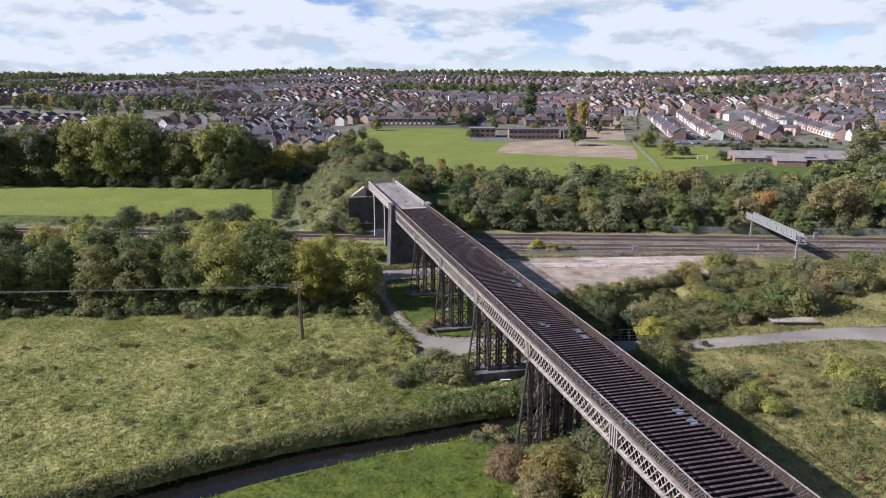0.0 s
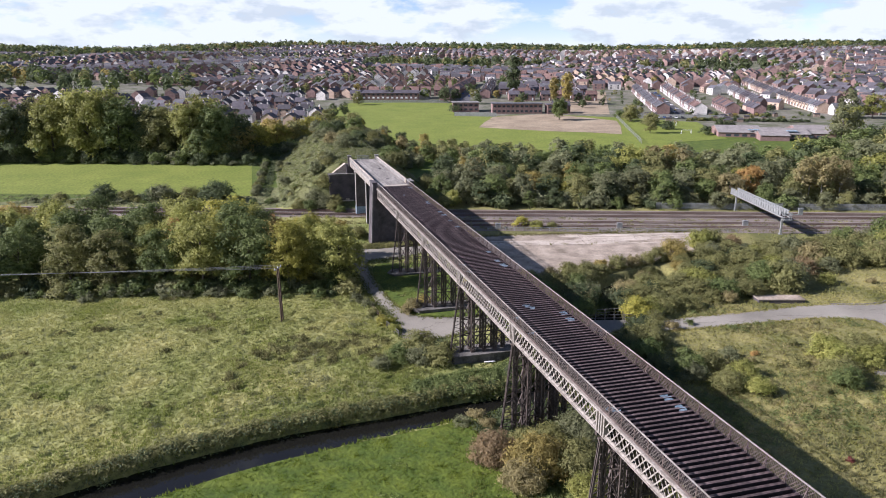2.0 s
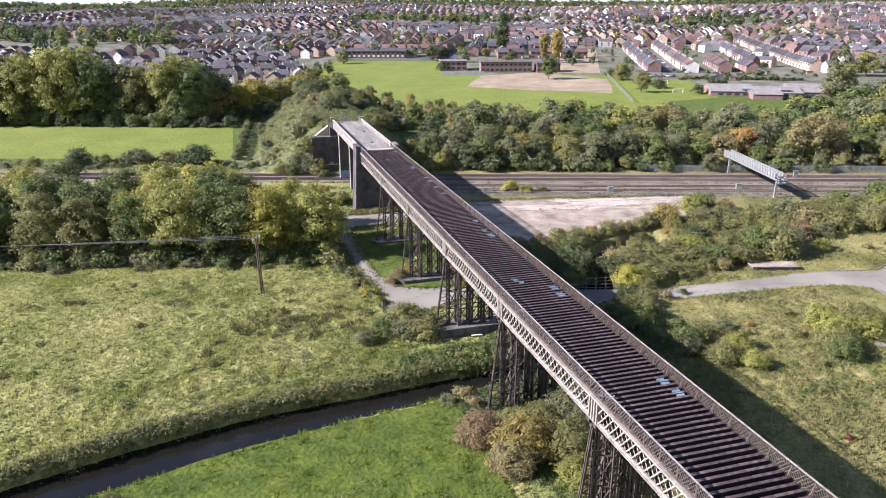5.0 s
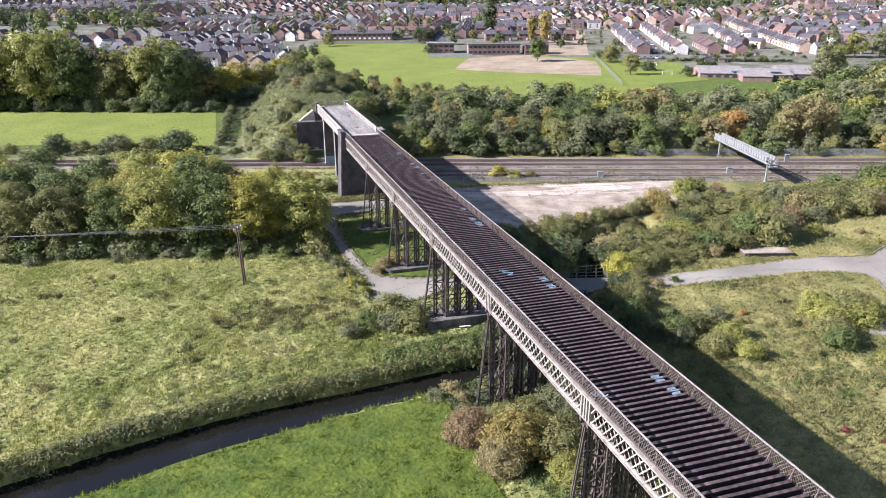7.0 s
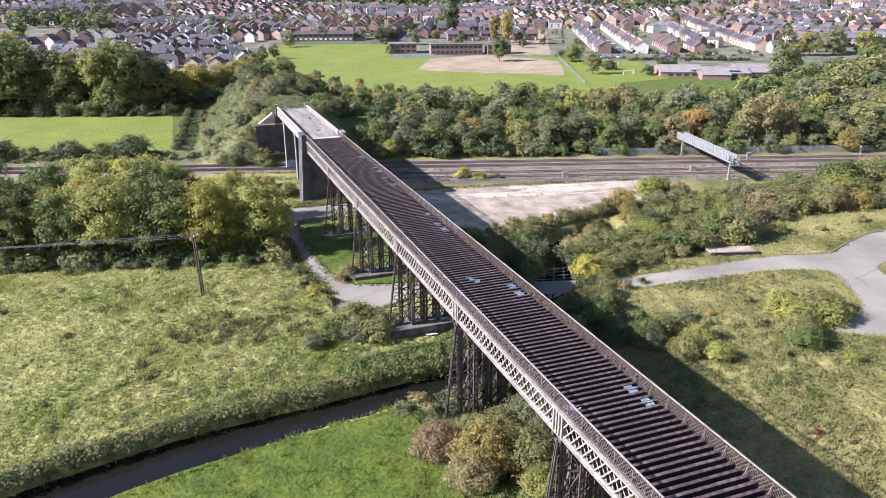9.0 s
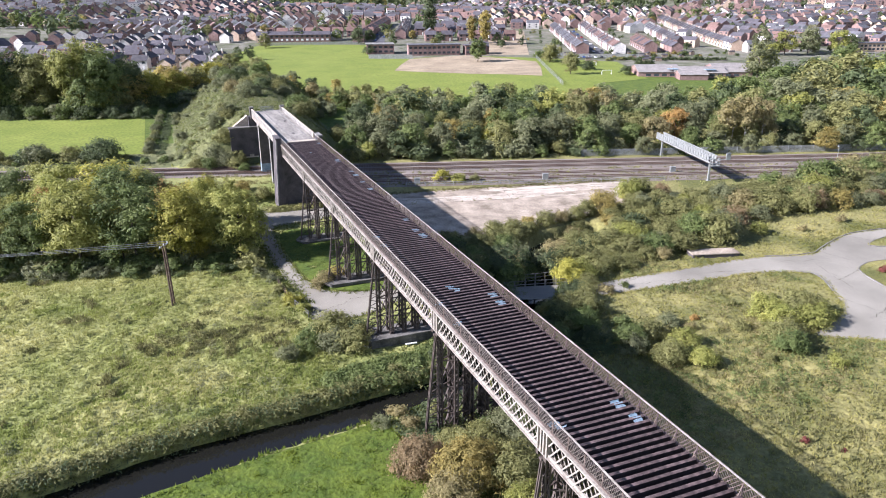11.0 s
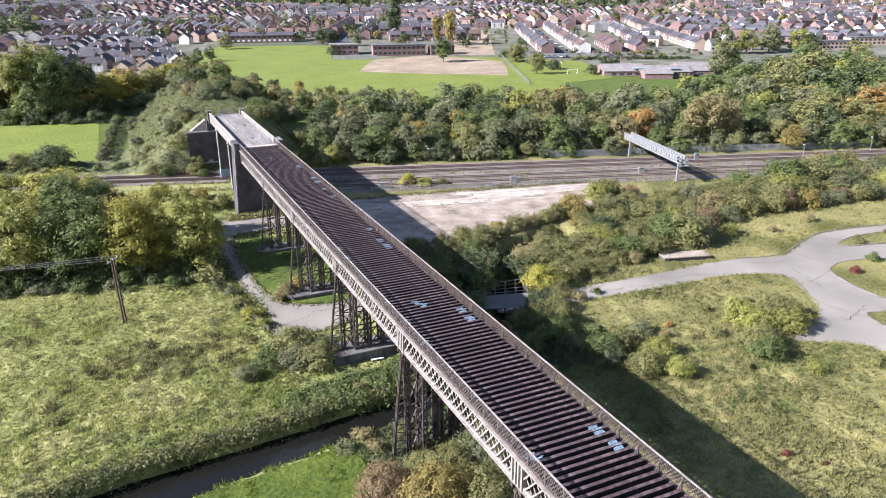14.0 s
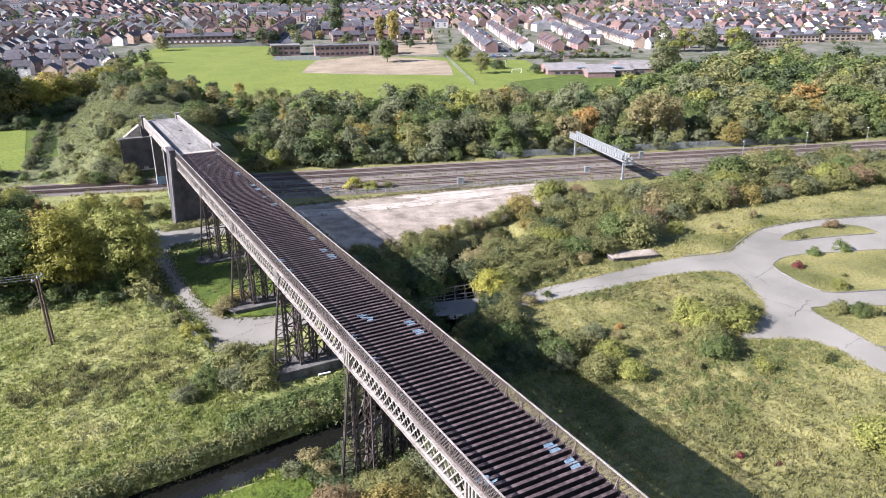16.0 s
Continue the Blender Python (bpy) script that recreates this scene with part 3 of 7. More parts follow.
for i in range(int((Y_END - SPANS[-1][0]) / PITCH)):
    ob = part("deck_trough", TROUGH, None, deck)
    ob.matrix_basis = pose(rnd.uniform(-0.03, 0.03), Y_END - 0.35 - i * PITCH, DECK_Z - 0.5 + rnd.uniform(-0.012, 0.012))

# parapets: lattice panels between posts 2.22 m apart
BAY = 2.22
for side in (-1, 1):
    x = side * 3.98
    count = int((Y_END - SPANS[-1][0] - 0.2) / BAY)
    rail = thing("parapet", "rusty iron lattice parapet with a flat handrail along the deck edge", "parapet", "viaduct parapets")
    g = Geo()
    z0, z1 = 14.52, 15.86
    for k in range(7):
        a = k * 0.32
        for way in (1, -1):
            y0, y1 = a, a + way * 1.06
            lo, hi = min(max(y0, 0), BAY), min(max(y1, 0), BAY)
            zz = lambda y: z0 + 0.1 + (z1 - z0 - 0.14) * (y - y0) / (y1 - y0)  # noqa: E731
            if abs(lo - hi) > 0.05:
                g.beam((0.01 * way, lo, zz(lo)), (0.01 * way, hi, zz(hi)), 0.042, 0.014, (1, 0, 0))
    for k in (-3, -2, -1):
        y0, y1 = k * 0.32, k * 0.32 + 1.06
        g.beam((0.01, 0, z0 + 0.1 + (z1 - z0 - 0.14) * (-y0) / 1.06), (0.01, y1, z1 - 0.04), 0.042, 0.014, (1, 0, 0))
        g.beam((-0.01, BAY, z0 + 0.1 + (z1 - z0 - 0.14) * (-y0) / 1.06), (-0.01, BAY - y1, z1 - 0.04), 0.042, 0.014, (1, 0, 0))
    # west panels are greyer and slightly paler than the east ones
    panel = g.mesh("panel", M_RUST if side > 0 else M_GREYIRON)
    g = Geo()
    g.box(-0.035, 0.035, -0.04, 0.04, z0 - 0.15, z1 + 0.02)
    g.beam((-side * 0.03, 0, z1 - 0.35), (-side * 0.42, 0, z0 + 0.02), 0.06, 0.06)
    g.box(-0.10 - side * 0.35, 0.10 - side * 0.35, -0.08, 0.08, z0 - 0.06, z0 + 0.1)
    post = g.mesh("post", M_RUST)
    for i in range(count):
        y = Y_END - 0.15 - BAY * (i + 1)
        for nm, me in (("panel", panel), ("post", post)):
            piece = part(nm, me, None, rail)
            piece.matrix_basis = Matrix.Translation((x, y, 0))
            if nm == "panel":
                tagged(piece, kind="stuff")
    y0 = Y_END - 0.15 - BAY * count
    part("handrail", Geo().box(x - 0.07, x + 0.07, y0, Y_END - 0.1, z1, z1 + 0.05), M_PALE, rail)
    part("foot_rail", Geo().box(x - 0.10, x + 0.10, y0, Y_END - 0.1, z0, z0 + 0.1), M_RUST, rail)
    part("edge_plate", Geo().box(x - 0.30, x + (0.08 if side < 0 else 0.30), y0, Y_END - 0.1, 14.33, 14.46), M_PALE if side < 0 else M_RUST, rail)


# piers: paired columns inside, a laced raking leg at either end, all cross braced
def pier_parts(z0):
    out = []
    z1 = LOW
    inner, end_x, foot_x, row = (-1.9, 0.0, 1.9), 3.5, 5.35, 0.75

    def column(x, y, half=0.2):
        g = Geo()
        for dx, dy in ((-half, -half), (half, -half), (half, half), (-half, half)):
            g.box(x + dx - 0.075, x + dx + 0.075, y + dy - 0.075, y + dy + 0.075, z0, z1)
        for k in range(int((z1 - z0) / 0.78)):
            z = z0 + 0.3 + k * 0.78
            g.box(x - half - 0.03, x + half + 0.03, y - half - 0.03, y + half + 0.03, z, z + 0.05)
        g.box(x - 0.3, x + 0.3, y - 0.3, y + 0.3, z0, z0 + 0.2)
        g.box(x - 0.28, x + 0.28, y - 0.28, y + 0.28, z1 - 0.2, z1)
        return g

    for x in inner:
        for y in (-row, row):
            out.append(("column", column(x, y)))
    for side in (-1, 1):
        out.append(("column", column(side * end_x, 0.0)))
        g = Geo()
        top = z1 - 0.5
        for dy in (-0.14, 0.14):
            g.beam((side * (end_x + 0.45), dy, top), (side * foot_x, dy, z0), 0.12, 0.2)
        out.append(("raking_leg", g))
        out.append(("foot_plate", Geo().box(side * foot_x - 0.32, side * foot_x + 0.32, -0.32, 0.32, z0 - 0.02, z0 + 0.2)))
        g = Geo()
        n = max(6, round((top - z0) / 1.05))
        for k in range(n):
            for lo, hi in (((k + 0.05) / n, (k + 0.5) / n), ((k + 0.95) / n, (k + 0.5) / n)):
                xa = foot_x + (end_x + 0.45 - foot_x) * lo
                g.beam((side * xa, 0, z0 + (top - z0) * lo), (side * end_x, 0, z0 + (top - z0) * hi), 0.12, 0.06)
        g.box(*sorted((side * end_x, side * (end_x + 0.7))), -0.2, 0.2, top - 0.1, top + 0.12)
        out.append(("lacing", g))
    tiers = [z0 + (z1 - 0.4 - z0) * k / 4 for k in range(5)]
    for y in (-row, row):
        line = [(-end_x, 0.0)] + [(x, y) for x in inner] + [(end_x, 0.0)]
        for (ax, ay), (bx, by) in zip(line, line[1:]):
            for lo, hi in zip(tiers, tiers[1:]):
                out.append(("cross_brace", Geo().beam((ax, ay - 0.03, lo), (bx, by - 0.03, hi), 0.17, 0.07)))
                out.append(("cross_brace", Geo().beam((ax, ay + 0.03, hi), (bx, by + 0.03, lo), 0.17, 0.07)))
        for z in tiers[1:]:
            g = Geo()
            for (ax, ay), (bx, by) in zip(line, line[1:]):
                g.beam((ax, ay, z), (bx, by, z), 0.12, 0.14)
            out.append(("strut", g))
    for x in inner:
        for lo, hi in zip(tiers, tiers[1:]):
            out.append(("side_brace", Geo().beam((x - 0.03, -row, lo), (x - 0.03, row, hi), 0.08, 0.05)))
            out.append(("side_brace", Geo().beam((x + 0.03, -row, hi), (x + 0.03, row, lo), 0.08, 0.05)))
            out.append(("tie", Geo().box(x - 0.05, x + 0.05, -row, row, hi - 0.16, hi - 0.04)))
    for y in (-0.62, 0.62):
        out.append(("bearing_beam", Geo().box(-4.15, 4.15, y - 0.2, y + 0.2, z1 - 0.4, z1 - 0.004)))
    return [(n, g.mesh(n, M_IRON)) for n, g in out]


PIER = {-1.7: pier_parts(-1.7), 0.7: pier_parts(0.7), 0.05: pier_parts(0.05)}
for n, (y0, y1) in enumerate(SPANS):
    pier = thing("pier", "dark wrought-iron trestle pier with raking legs and cross bracing", "bridge pier", "iron trestle piers", at=Matrix.Translation((0, y0, 0)))
    low = -30 < y0 < 4
    leg = None
    stand = -1.7 if low else 0.05 if y0 > 40 else 0.7
    for nm, me in PIER[stand]:
        held = part(nm, me, None, leg if nm in ("lacing", "foot_plate") else pier)
        if nm == "lacing":
            tagged(held, kind="stuff")
        leg = held if nm == "raking_leg" else leg
    g = Geo()
    bm_low, top_z = (-3.2, -1.72) if low else (-1.1, stand)
    g.profile([(-6.3, 0), (-5.2, -1.9), (5.2, -1.9), (6.3, 0), (5.2, 1.9), (-5.2, 1.9)], "x", 0, 1)
    g.v = [(u, y0 + v, (bm_low if e < 0.5 else top_z - 0.17)) for e, u, v in g.v]
    foot = thing("plinth", "grey stone plinth under an iron pier", "plinth", "pier plinths")
    part("base", g, M_PLINTH, foot)
    g2 = Geo()
    g2.profile([(-6.45, 0), (-5.3, -2.05), (5.3, -2.05), (6.45, 0), (5.3, 2.05), (-5.3, 2.05)], "x", 0, 1)
    g2.v = [(u, y0 + v, (top_z - 0.17 if e < 0.5 else top_z)) for e, u, v in g2.v]
    part("coping", g2, M_PLINTH, foot)

# brick pier at the end of the iron spans, two slim piers and the abutment beyond the railway
end = thing("brick_pier", "tall dark engineering-brick pier with tapered pilasters", "bridge pier")
part("wall", Geo().box(-4.3, 4.3, 93.9, 96.3, -0.4, 14.25, 0, 0, 0.35, 0.35), M_BRICKBLUE, end)
for side in (-1, 1):
    a, b = sorted((side * 4.15, side * 5.15))
    part("pilaster", Geo().box(a, b, 93.2, 97.2, -0.5, 15.6, 0.75 * (side < 0), 0.75 * (side > 0), 0.5, 0.4), M_BRICKBLUE, end)
    part("cap", Geo().box(a - 0.12, b + 0.12, 93.05, 97.35, 15.6, 15.95), M_STONE if side > 0 else M_BRICKBLUE, end)
    # edge strip, paler than the brick on the west pilaster only
    part("corner_stone", Geo().box(a - 0.03, a + 0.24, 93.16, 93.5, -0.5, 15.5, 0.75 * (side < 0), -0.75 * (side < 0), 0.5, -0.5), M_STONE if side < 0 else M_BRICKBLUE, end)
for y in (109.0, 127.5):
    slim = thing("slim_pier", "slim dark concrete pier beside the railway", "bridge pier", "slim piers")
    part("shaft", Geo().box(-4.2, 4.2, y - 0.7, y + 0.7, 0.4, 12.9), M_BRICKBLUE, slim)
    part("edge", Geo().box(-4.36, -4.2, y - 0.75, y + 0.75, 0.4, 12.95), M_DECKCONC, slim)
    part("cap", Geo().box(-4.5, 4.5, y - 0.9, y + 0.9, 12.95, 13.3), M_DECKCONC, slim)
    if y > 120:
        part("painted_patch", Geo().box(-4.40, -4.36, y - 0.7, y + 0.7, 0.45, 3.2), M_BLUE, slim, "blue sprayed paint")
        part("painted_front", Geo().box(-4.3, -1.5, y - 0.74, y - 0.70, 0.45, 3.0), M_BLUE, slim, "blue sprayed paint")
abut = thing("abutment", "dark brick abutment at the foot of the embankment", "abutment")
part("wall", Geo().box(-10.4, 6.0, 140.5, 142.5, 0.2, 10.2), M_BRICKBLUE, abut)
part("coping", Geo().box(-10.7, 6.2, 140.3, 142.7, 10.2, 10.6), M_PLINTH, abut)
part("painted_patch", Geo().box(-6.6, -3.2, 140.46, 140.5, 0.9, 2.3).box(-5.6, -4.4, 140.455, 140.5, 2.3, 2.9), M_CONCRETE, abut, "whitish sprayed paint on the brick")
part("upper_wall", Geo().box(-5.0, 5.0, 141.2, 143.0, 10.6, 13.4), M_BRICKBLUE, abut)
g = Geo()
g.profile([(-9.2, 10.5), (-5.1, 10.5), (-5.1, 13.4)], "y", 142.8, 147.5)
part("wing", g, M_CONCRETE, abut, "pale rendered wing wall")
M_WORNDECK = surface("worn_sandy_concrete", (0.155, 0.142, 0.122), (0.300, 0.278, 0.244), 0.4, 0.9, fine=3.0, bump=0.01, stretch=(1.0, 0.25, 1.0))
over = thing("end_deck", "grey concrete deck with solid parapets over the railway", "bridge deck")
part("slab", Geo().box(-4.3, 4.3, 93.4, 140.8, 14.30, 14.86), M_WORNDECK, over)
for x, w in ((-2.75, 0.22), (-0.9, 0.10), (2.85, 0.16)):
    part("kerb_line", Geo().box(x - w, x + w, 94.6, 139.2, 14.86, 14.95), M_DECKCONC, over, "low grey kerb along the deck")
for x, y in ((0.6, 103.5), (1.8, 121)):
    part("debris", Geo().box(x - 0.3, x + 0.25, y - 0.3, y + 0.3, 14.86, 15.05, 0.1, 0.05, 0.1, 0.1), M_BRICKBLUE, over, "dark rubble on the deck")
part("kerb_strip", Geo().box(-3.7, 3.7, 92.9, 94.4, 14.86, 14.99), M_CONCRETE, over, "pale concrete strip where the iron deck ends")
for side in (-1, 1):
    a, b = sorted((side * 4.02, side * 4.32))
    part("parapet", Geo().box(a, b, 97.2, 139.2, 14.86, 15.75), M_DECKCONC, over)
    part("rail", Geo().box(a - 0.06, b + 0.06, 97.2, 139.2, 15.75, 15.85), M_CONCRETE, over)
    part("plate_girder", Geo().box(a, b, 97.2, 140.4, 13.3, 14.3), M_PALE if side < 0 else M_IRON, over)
    for k in range(15):
        y = 98.5 + k * 2.8
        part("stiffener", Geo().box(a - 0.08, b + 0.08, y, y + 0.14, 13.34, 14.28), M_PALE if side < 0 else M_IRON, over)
    part("pillar", Geo().box(side * 4.2 - 0.5, side * 4.2 + 0.5, 138.6, 139.8, 13.0, 16.1), M_DECKCONC if side > 0 else M_BRICKBLUE, over)
    part("pillar_cap", Geo().box(side * 4.2 - 0.6, side * 4.2 + 0.6, 138.5, 139.9, 16.1, 16.35), M_STONE, over)
    if side > 0:
        part("pillar", Geo().box(3.8, 5.0, 96.4, 97.4, 14.3, 15.95), M_CONCRETE, over)
gate = thing("barrier", "grey steel barrier across the far end of the deck", "barrier")
for x in [-1.7 + 0.2 * i for i in range(19)]:
    part("bar", Geo().box(x - 0.03, x + 0.03, 139.6, 139.66, 14.2, 16.1), M_STEEL, gate)
for z in (14.4, 15.2, 16.1):
    part("cross_rail", Geo().box(-1.8, 2.0, 139.55, 139.7, z, z + 0.09), M_STEEL, gate)
# ---- plants ----
def quick_mesh(name, verts, faces, *materials, index=None):
    """A mesh straight from arrays; faces all have the same number of corners."""
    me = bpy.data.meshes.new(name)
    me.vertices.add(len(verts))
    me.vertices.foreach_set("co", np.asarray(verts, np.float32).ravel())
    corners = faces.shape[1]
    me.loops.add(faces.size)
    me.loops.foreach_set("vertex_index", faces.ravel().astype(np.int32))
    me.polygons.add(len(faces))
    me.polygons.foreach_set("loop_start", np.arange(0, faces.size, corners, dtype=np.int32))
    for m in materials:
        me.materials.append(m)
    if index is not None:
        me.polygons.foreach_set("material_index", np.asarray(index, np.int32))
    me.update(calc_edges=True)
    return me


def leaf_quads(rng, centres, outward, size):
    """One bent rhombus a leaf spray, turned roughly outwards."""
    n = len(centres)
    normal = outward * 0.8 + rng.normal(size=(n, 3)) * 0.36 + np.array([0, 0, 0.35])
    normal /= np.linalg.norm(normal, axis=1, keepdims=True)
    u = np.cross(normal, rng.normal(size=(n, 3)))
    u /= np.linalg.norm(u, axis=1, keepdims=True)
    w = np.cross(normal, u)
    a = size * rng.uniform(0.6, 1.35, (n, 1))
    v = np.stack([centres - u * a, centres - w * a * 0.62 + normal * a * 0.18, centres + u * a, centres + w * a * 0.62 + normal * a * 0.18], 1)
    return v.reshape(-1, 3)


def crown_mesh(name, seed, radius, low, high, count, leaf, lumps, lump_size, shape="round", corners=4):
    rng = np.random.default_rng(seed)
    mid, half = (low + high) / 2, (high - low) / 2
    d = rng.normal(size=(lumps, 3))
    d /= np.linalg.norm(d, axis=1, keepdims=True)
    reach = rng.uniform(0.3, 0.88, (lumps, 1)) ** 0.7
    c = d * reach
    if shape == "cone":
        k = (c[:, 2:3] + 1) / 2
        c[:, :2] *= 1.25 - 0.8 * k
    if shape == "full":
        c[:, :2] *= 1 + 0.7 * np.clip(-c[:, 2:3], 0, 1)
    if shape == "dome":
        c[:, 2] = np.abs(c[:, 2]) * 1.5 - 0.75
    c = c * np.array([radius, radius, half]) + np.array([0, 0, mid])
    r = radius * lump_size * rng.uniform(0.65, 1.25, lumps)
    pick = rng.choice(lumps, count, p=r**2 / (r**2).sum())
    e = rng.normal(size=(count, 3))
    e /= np.linalg.norm(e, axis=1, keepdims=True)
    e[:, 2] = np.where(e[:, 2] < -0.55, -e[:, 2], e[:, 2])
    far = np.where(rng.random(count) < 0.12, rng.uniform(1.2, 1.75, count), rng.uniform(0.35, 1.2, count))
    p = c[pick] + e * (r[pick] * far)[:, None] * np.array([1, 1, 0.8])
    p[:, 2] = np.maximum(p[:, 2], 0.1)
    out = (p - np.array([0, 0, mid])) / np.array([radius, radius, half])
    out /= np.linalg.norm(out, axis=1, keepdims=True) + 1e-6
    v = leaf_quads(rng, p, 0.45 * e + 0.7 * out, leaf)
    if corners == 3:
        v = v.reshape(-1, 4, 3)[:, :3].reshape(-1, 3)
    return quick_mesh(name, v, np.arange(len(v)).reshape(-1, corners), M_LEAF["green"])


def trunk_mesh(name, seed, tall, girth, spread, material=None, forks=5):
    rnd = random.Random(seed)
    g = Geo()
    top = Vector((rnd.uniform(-0.3, 0.3), rnd.uniform(-0.3, 0.3), tall * 0.62))
    g.tube((0, 0, -0.3), top * 0.45, girth, girth * 0.75, 7)
    g.tube(top * 0.45, top, girth * 0.75, girth * 0.4, 7)
    for k in range(forks):
        a = 2 * math.pi * k / forks + rnd.uniform(-0.4, 0.4)
        base = top * rnd.uniform(0.42, 0.95)
        tip = base + Vector((math.cos(a) * spread, math.sin(a) * spread, tall * rnd.uniform(0.12, 0.3)))
        g.tube(base, tip, girth * 0.34, girth * 0.1, 5)
    return g.mesh(name, material or M_BARK)


FORMS = {}


def form(kind, variants, radius, low, high, count, leaf, lumps, lump, shape="round", girth=0.22, bark=None, corners=4):
    FORMS[kind] = [
        (crown_mesh("crown", 100 * len(FORMS) + i, radius, low, high, count, leaf, lumps, lump, shape, corners), trunk_mesh("trunk", 7 * len(FORMS) + i, high, girth, radius * 0.6, bark), high)
        for i in range(variants)
    ]


form("broad", 6, 4.9, 0.8, 14.0, 9500, 0.30, 90, 0.23, "full", girth=0.26, corners=3)
form("belt", 7, 4.6, 0.4, 12.0, 3300, 0.44, 64, 0.26, "full", girth=0.24, corners=3)
form("tall", 5, 9.0, 0.8, 27.0, 9000, 0.66, 84, 0.25, "full", girth=0.5, corners=3)
form("shrub", 6, 3.1, 0.1, 4.6, 3300, 0.225, 46, 0.27, "dome", girth=0.08, corners=3)
form("thicket", 6, 3.1, 0.1, 4.6, 3800, 0.205, 60, 0.25, "dome", girth=0.08, corners=3)
form("near_shrub", 4, 3.1, 0.1, 4.6, 9000, 0.15, 110, 0.2, "dome", girth=0.08, corners=3)
form("low", 5, 1.5, 0.05, 2.0, 560, 0.25, 26, 0.3, "dome", girth=0.05, corners=3)
form("rear", 6, 4.6, 0.4, 12.0, 1800, 0.6, 60, 0.26, "full", girth=0.24, corners=3)
form("bush", 4, 1.5, 0.05, 2.0, 1100, 0.17, 20, 0.32, "dome", girth=0.05, corners=3)
form("poplar", 2, 2.6, 0.8, 17.0, 5000, 0.42, 70, 0.4, "round", girth=0.25, corners=3)
form("conifer", 2, 4.8, 0.6, 22.0, 3200, 0.7, 50, 0.36, "cone", girth=0.3, corners=3)
form("birch", 3, 2.8, 4.0, 13.0, 1100, 0.42, 30, 0.34, girth=0.16, bark=M_BIRCH, corners=3)
LEAF_WORDS = {"green": "green", "dark": "dark green", "olive": "olive green", "lime": "yellow-green", "yellow": "bright yellow", "gold": "golden brown", "rust": "rust orange", "tan": "dry tan", "grey": "grey-green", "russet": "russet brown", "red": "dark red"}
KIND_WORDS = {"broad": ("tree", "broad tree with %s early autumn leaves"), "belt": ("tree", "woodland tree with %s autumn foliage by the railway"), "tall": ("tree", "tall spreading tree with %s foliage behind the playing field"), "shrub": ("shrub", "dense rounded shrub with %s leaves on rough grass"), "thicket": ("shrub", "dense twiggy shrub with %s leaves in rough grass"), "near_shrub": ("shrub", "dense twiggy shrub with %s leaves beside the piers"), "bush": ("bush", "low bush with %s leaves in rough grass"), "poplar": ("tree", "slender columnar tree with %s leaves"), "conifer": ("tree", "tall pointed tree with %s foliage among houses"), "birch": ("tree", "pale-stemmed birch with thin %s leaves")}
plant_rnd = random.Random(11)


def plant(kind, x, y, tint, tall=None, wide=1.0, z=None):
    """One tree or shrub: a trunk with limbs and a crown of leaf sprays."""
    if kind == "shrub" and y < 8 and x < 12:
        kind = "near_shrub"
    if kind == "shrub" and y < 34:
        kind = "thicket"
    crown, trunk, high = plant_rnd.choice(FORMS[kind])
    k = (tall or high * plant_rnd.uniform(0.85, 1.15)) / high
    noun, words = KIND_WORDS[kind]
    ob = thing("tree" if noun == "tree" else noun, words % LEAF_WORDS[tint], noun, {"tree": "trees of the valley", "shrub": "shrubs of the valley", "bush": "bushes of the valley"}[noun])
    ob.matrix_basis = pose(x, y, (ground_at(x, y) if z is None else z) - 0.05, 0, 0, plant_rnd.uniform(0, 360)) @ Matrix.Diagonal((k * wide, k * wide, k, 1))
    part("trunk", trunk, None, ob)
    leafy = part("crown", crown, None, ob)
    leafy.material_slots[0].link = "OBJECT"
    leafy.material_slots[0].material = M_LEAF[tint]
    return ob


def mixed(weights):
    return plant_rnd.choices(list(weights), list(weights.values()))[0]


# the row of trees between the pasture and the railway
for row, back in enumerate((5.0, 13.5, 22.0, 30.0)):
    x = -17.5 - 2.5 * row
    while x > -125:
        y = 60.5 + (-x - 16) * 0.24 + back + plant_rnd.uniform(-2, 2)
        if inland(x, y) < 95 and not (row == 3 and x > -30):
            tint = mixed({"green": 5, "olive": 3, "lime": 2.4, "dark": 1.0, "gold": 0.3} if x < -58 else {"green": 2.2, "olive": 2.6, "lime": 5.2, "gold": 1.2, "yellow": 3.0})
            plant("broad", x, y, tint, (15.4 - row * 0.5) * plant_rnd.uniform(0.80, 1.12) * (0.86 if x > -22 else 1), 1.06)
        x -= plant_rnd.uniform(7.6, 10.6)
for x, y, tint, tall in ((-38, 74, "yellow", 11), (-29, 84, "rust", 12), (-51, 88, "rust", 11.5), (-24, 76, "lime", 14), (-17, 86, "lime", 10.5), (-19, 66, "green", 9), (-15, 71, "olive", 7)):
    plant("broad", x, y, tint, tall, 0.8)
# undergrowth along the foot of that row
for i in range(34):
    x = -16.5 - i * 3.1
    plant("bush", x + plant_rnd.uniform(-1, 1), 58.6 + (-x - 16) * 0.24 + plant_rnd.uniform(-1.2, 1.5), mixed({"grey": 3, "green": 2, "dark": 1}), plant_rnd.uniform(1.2, 2.4), 1.2)

# the wooded belt beyond the railway
REAR = []


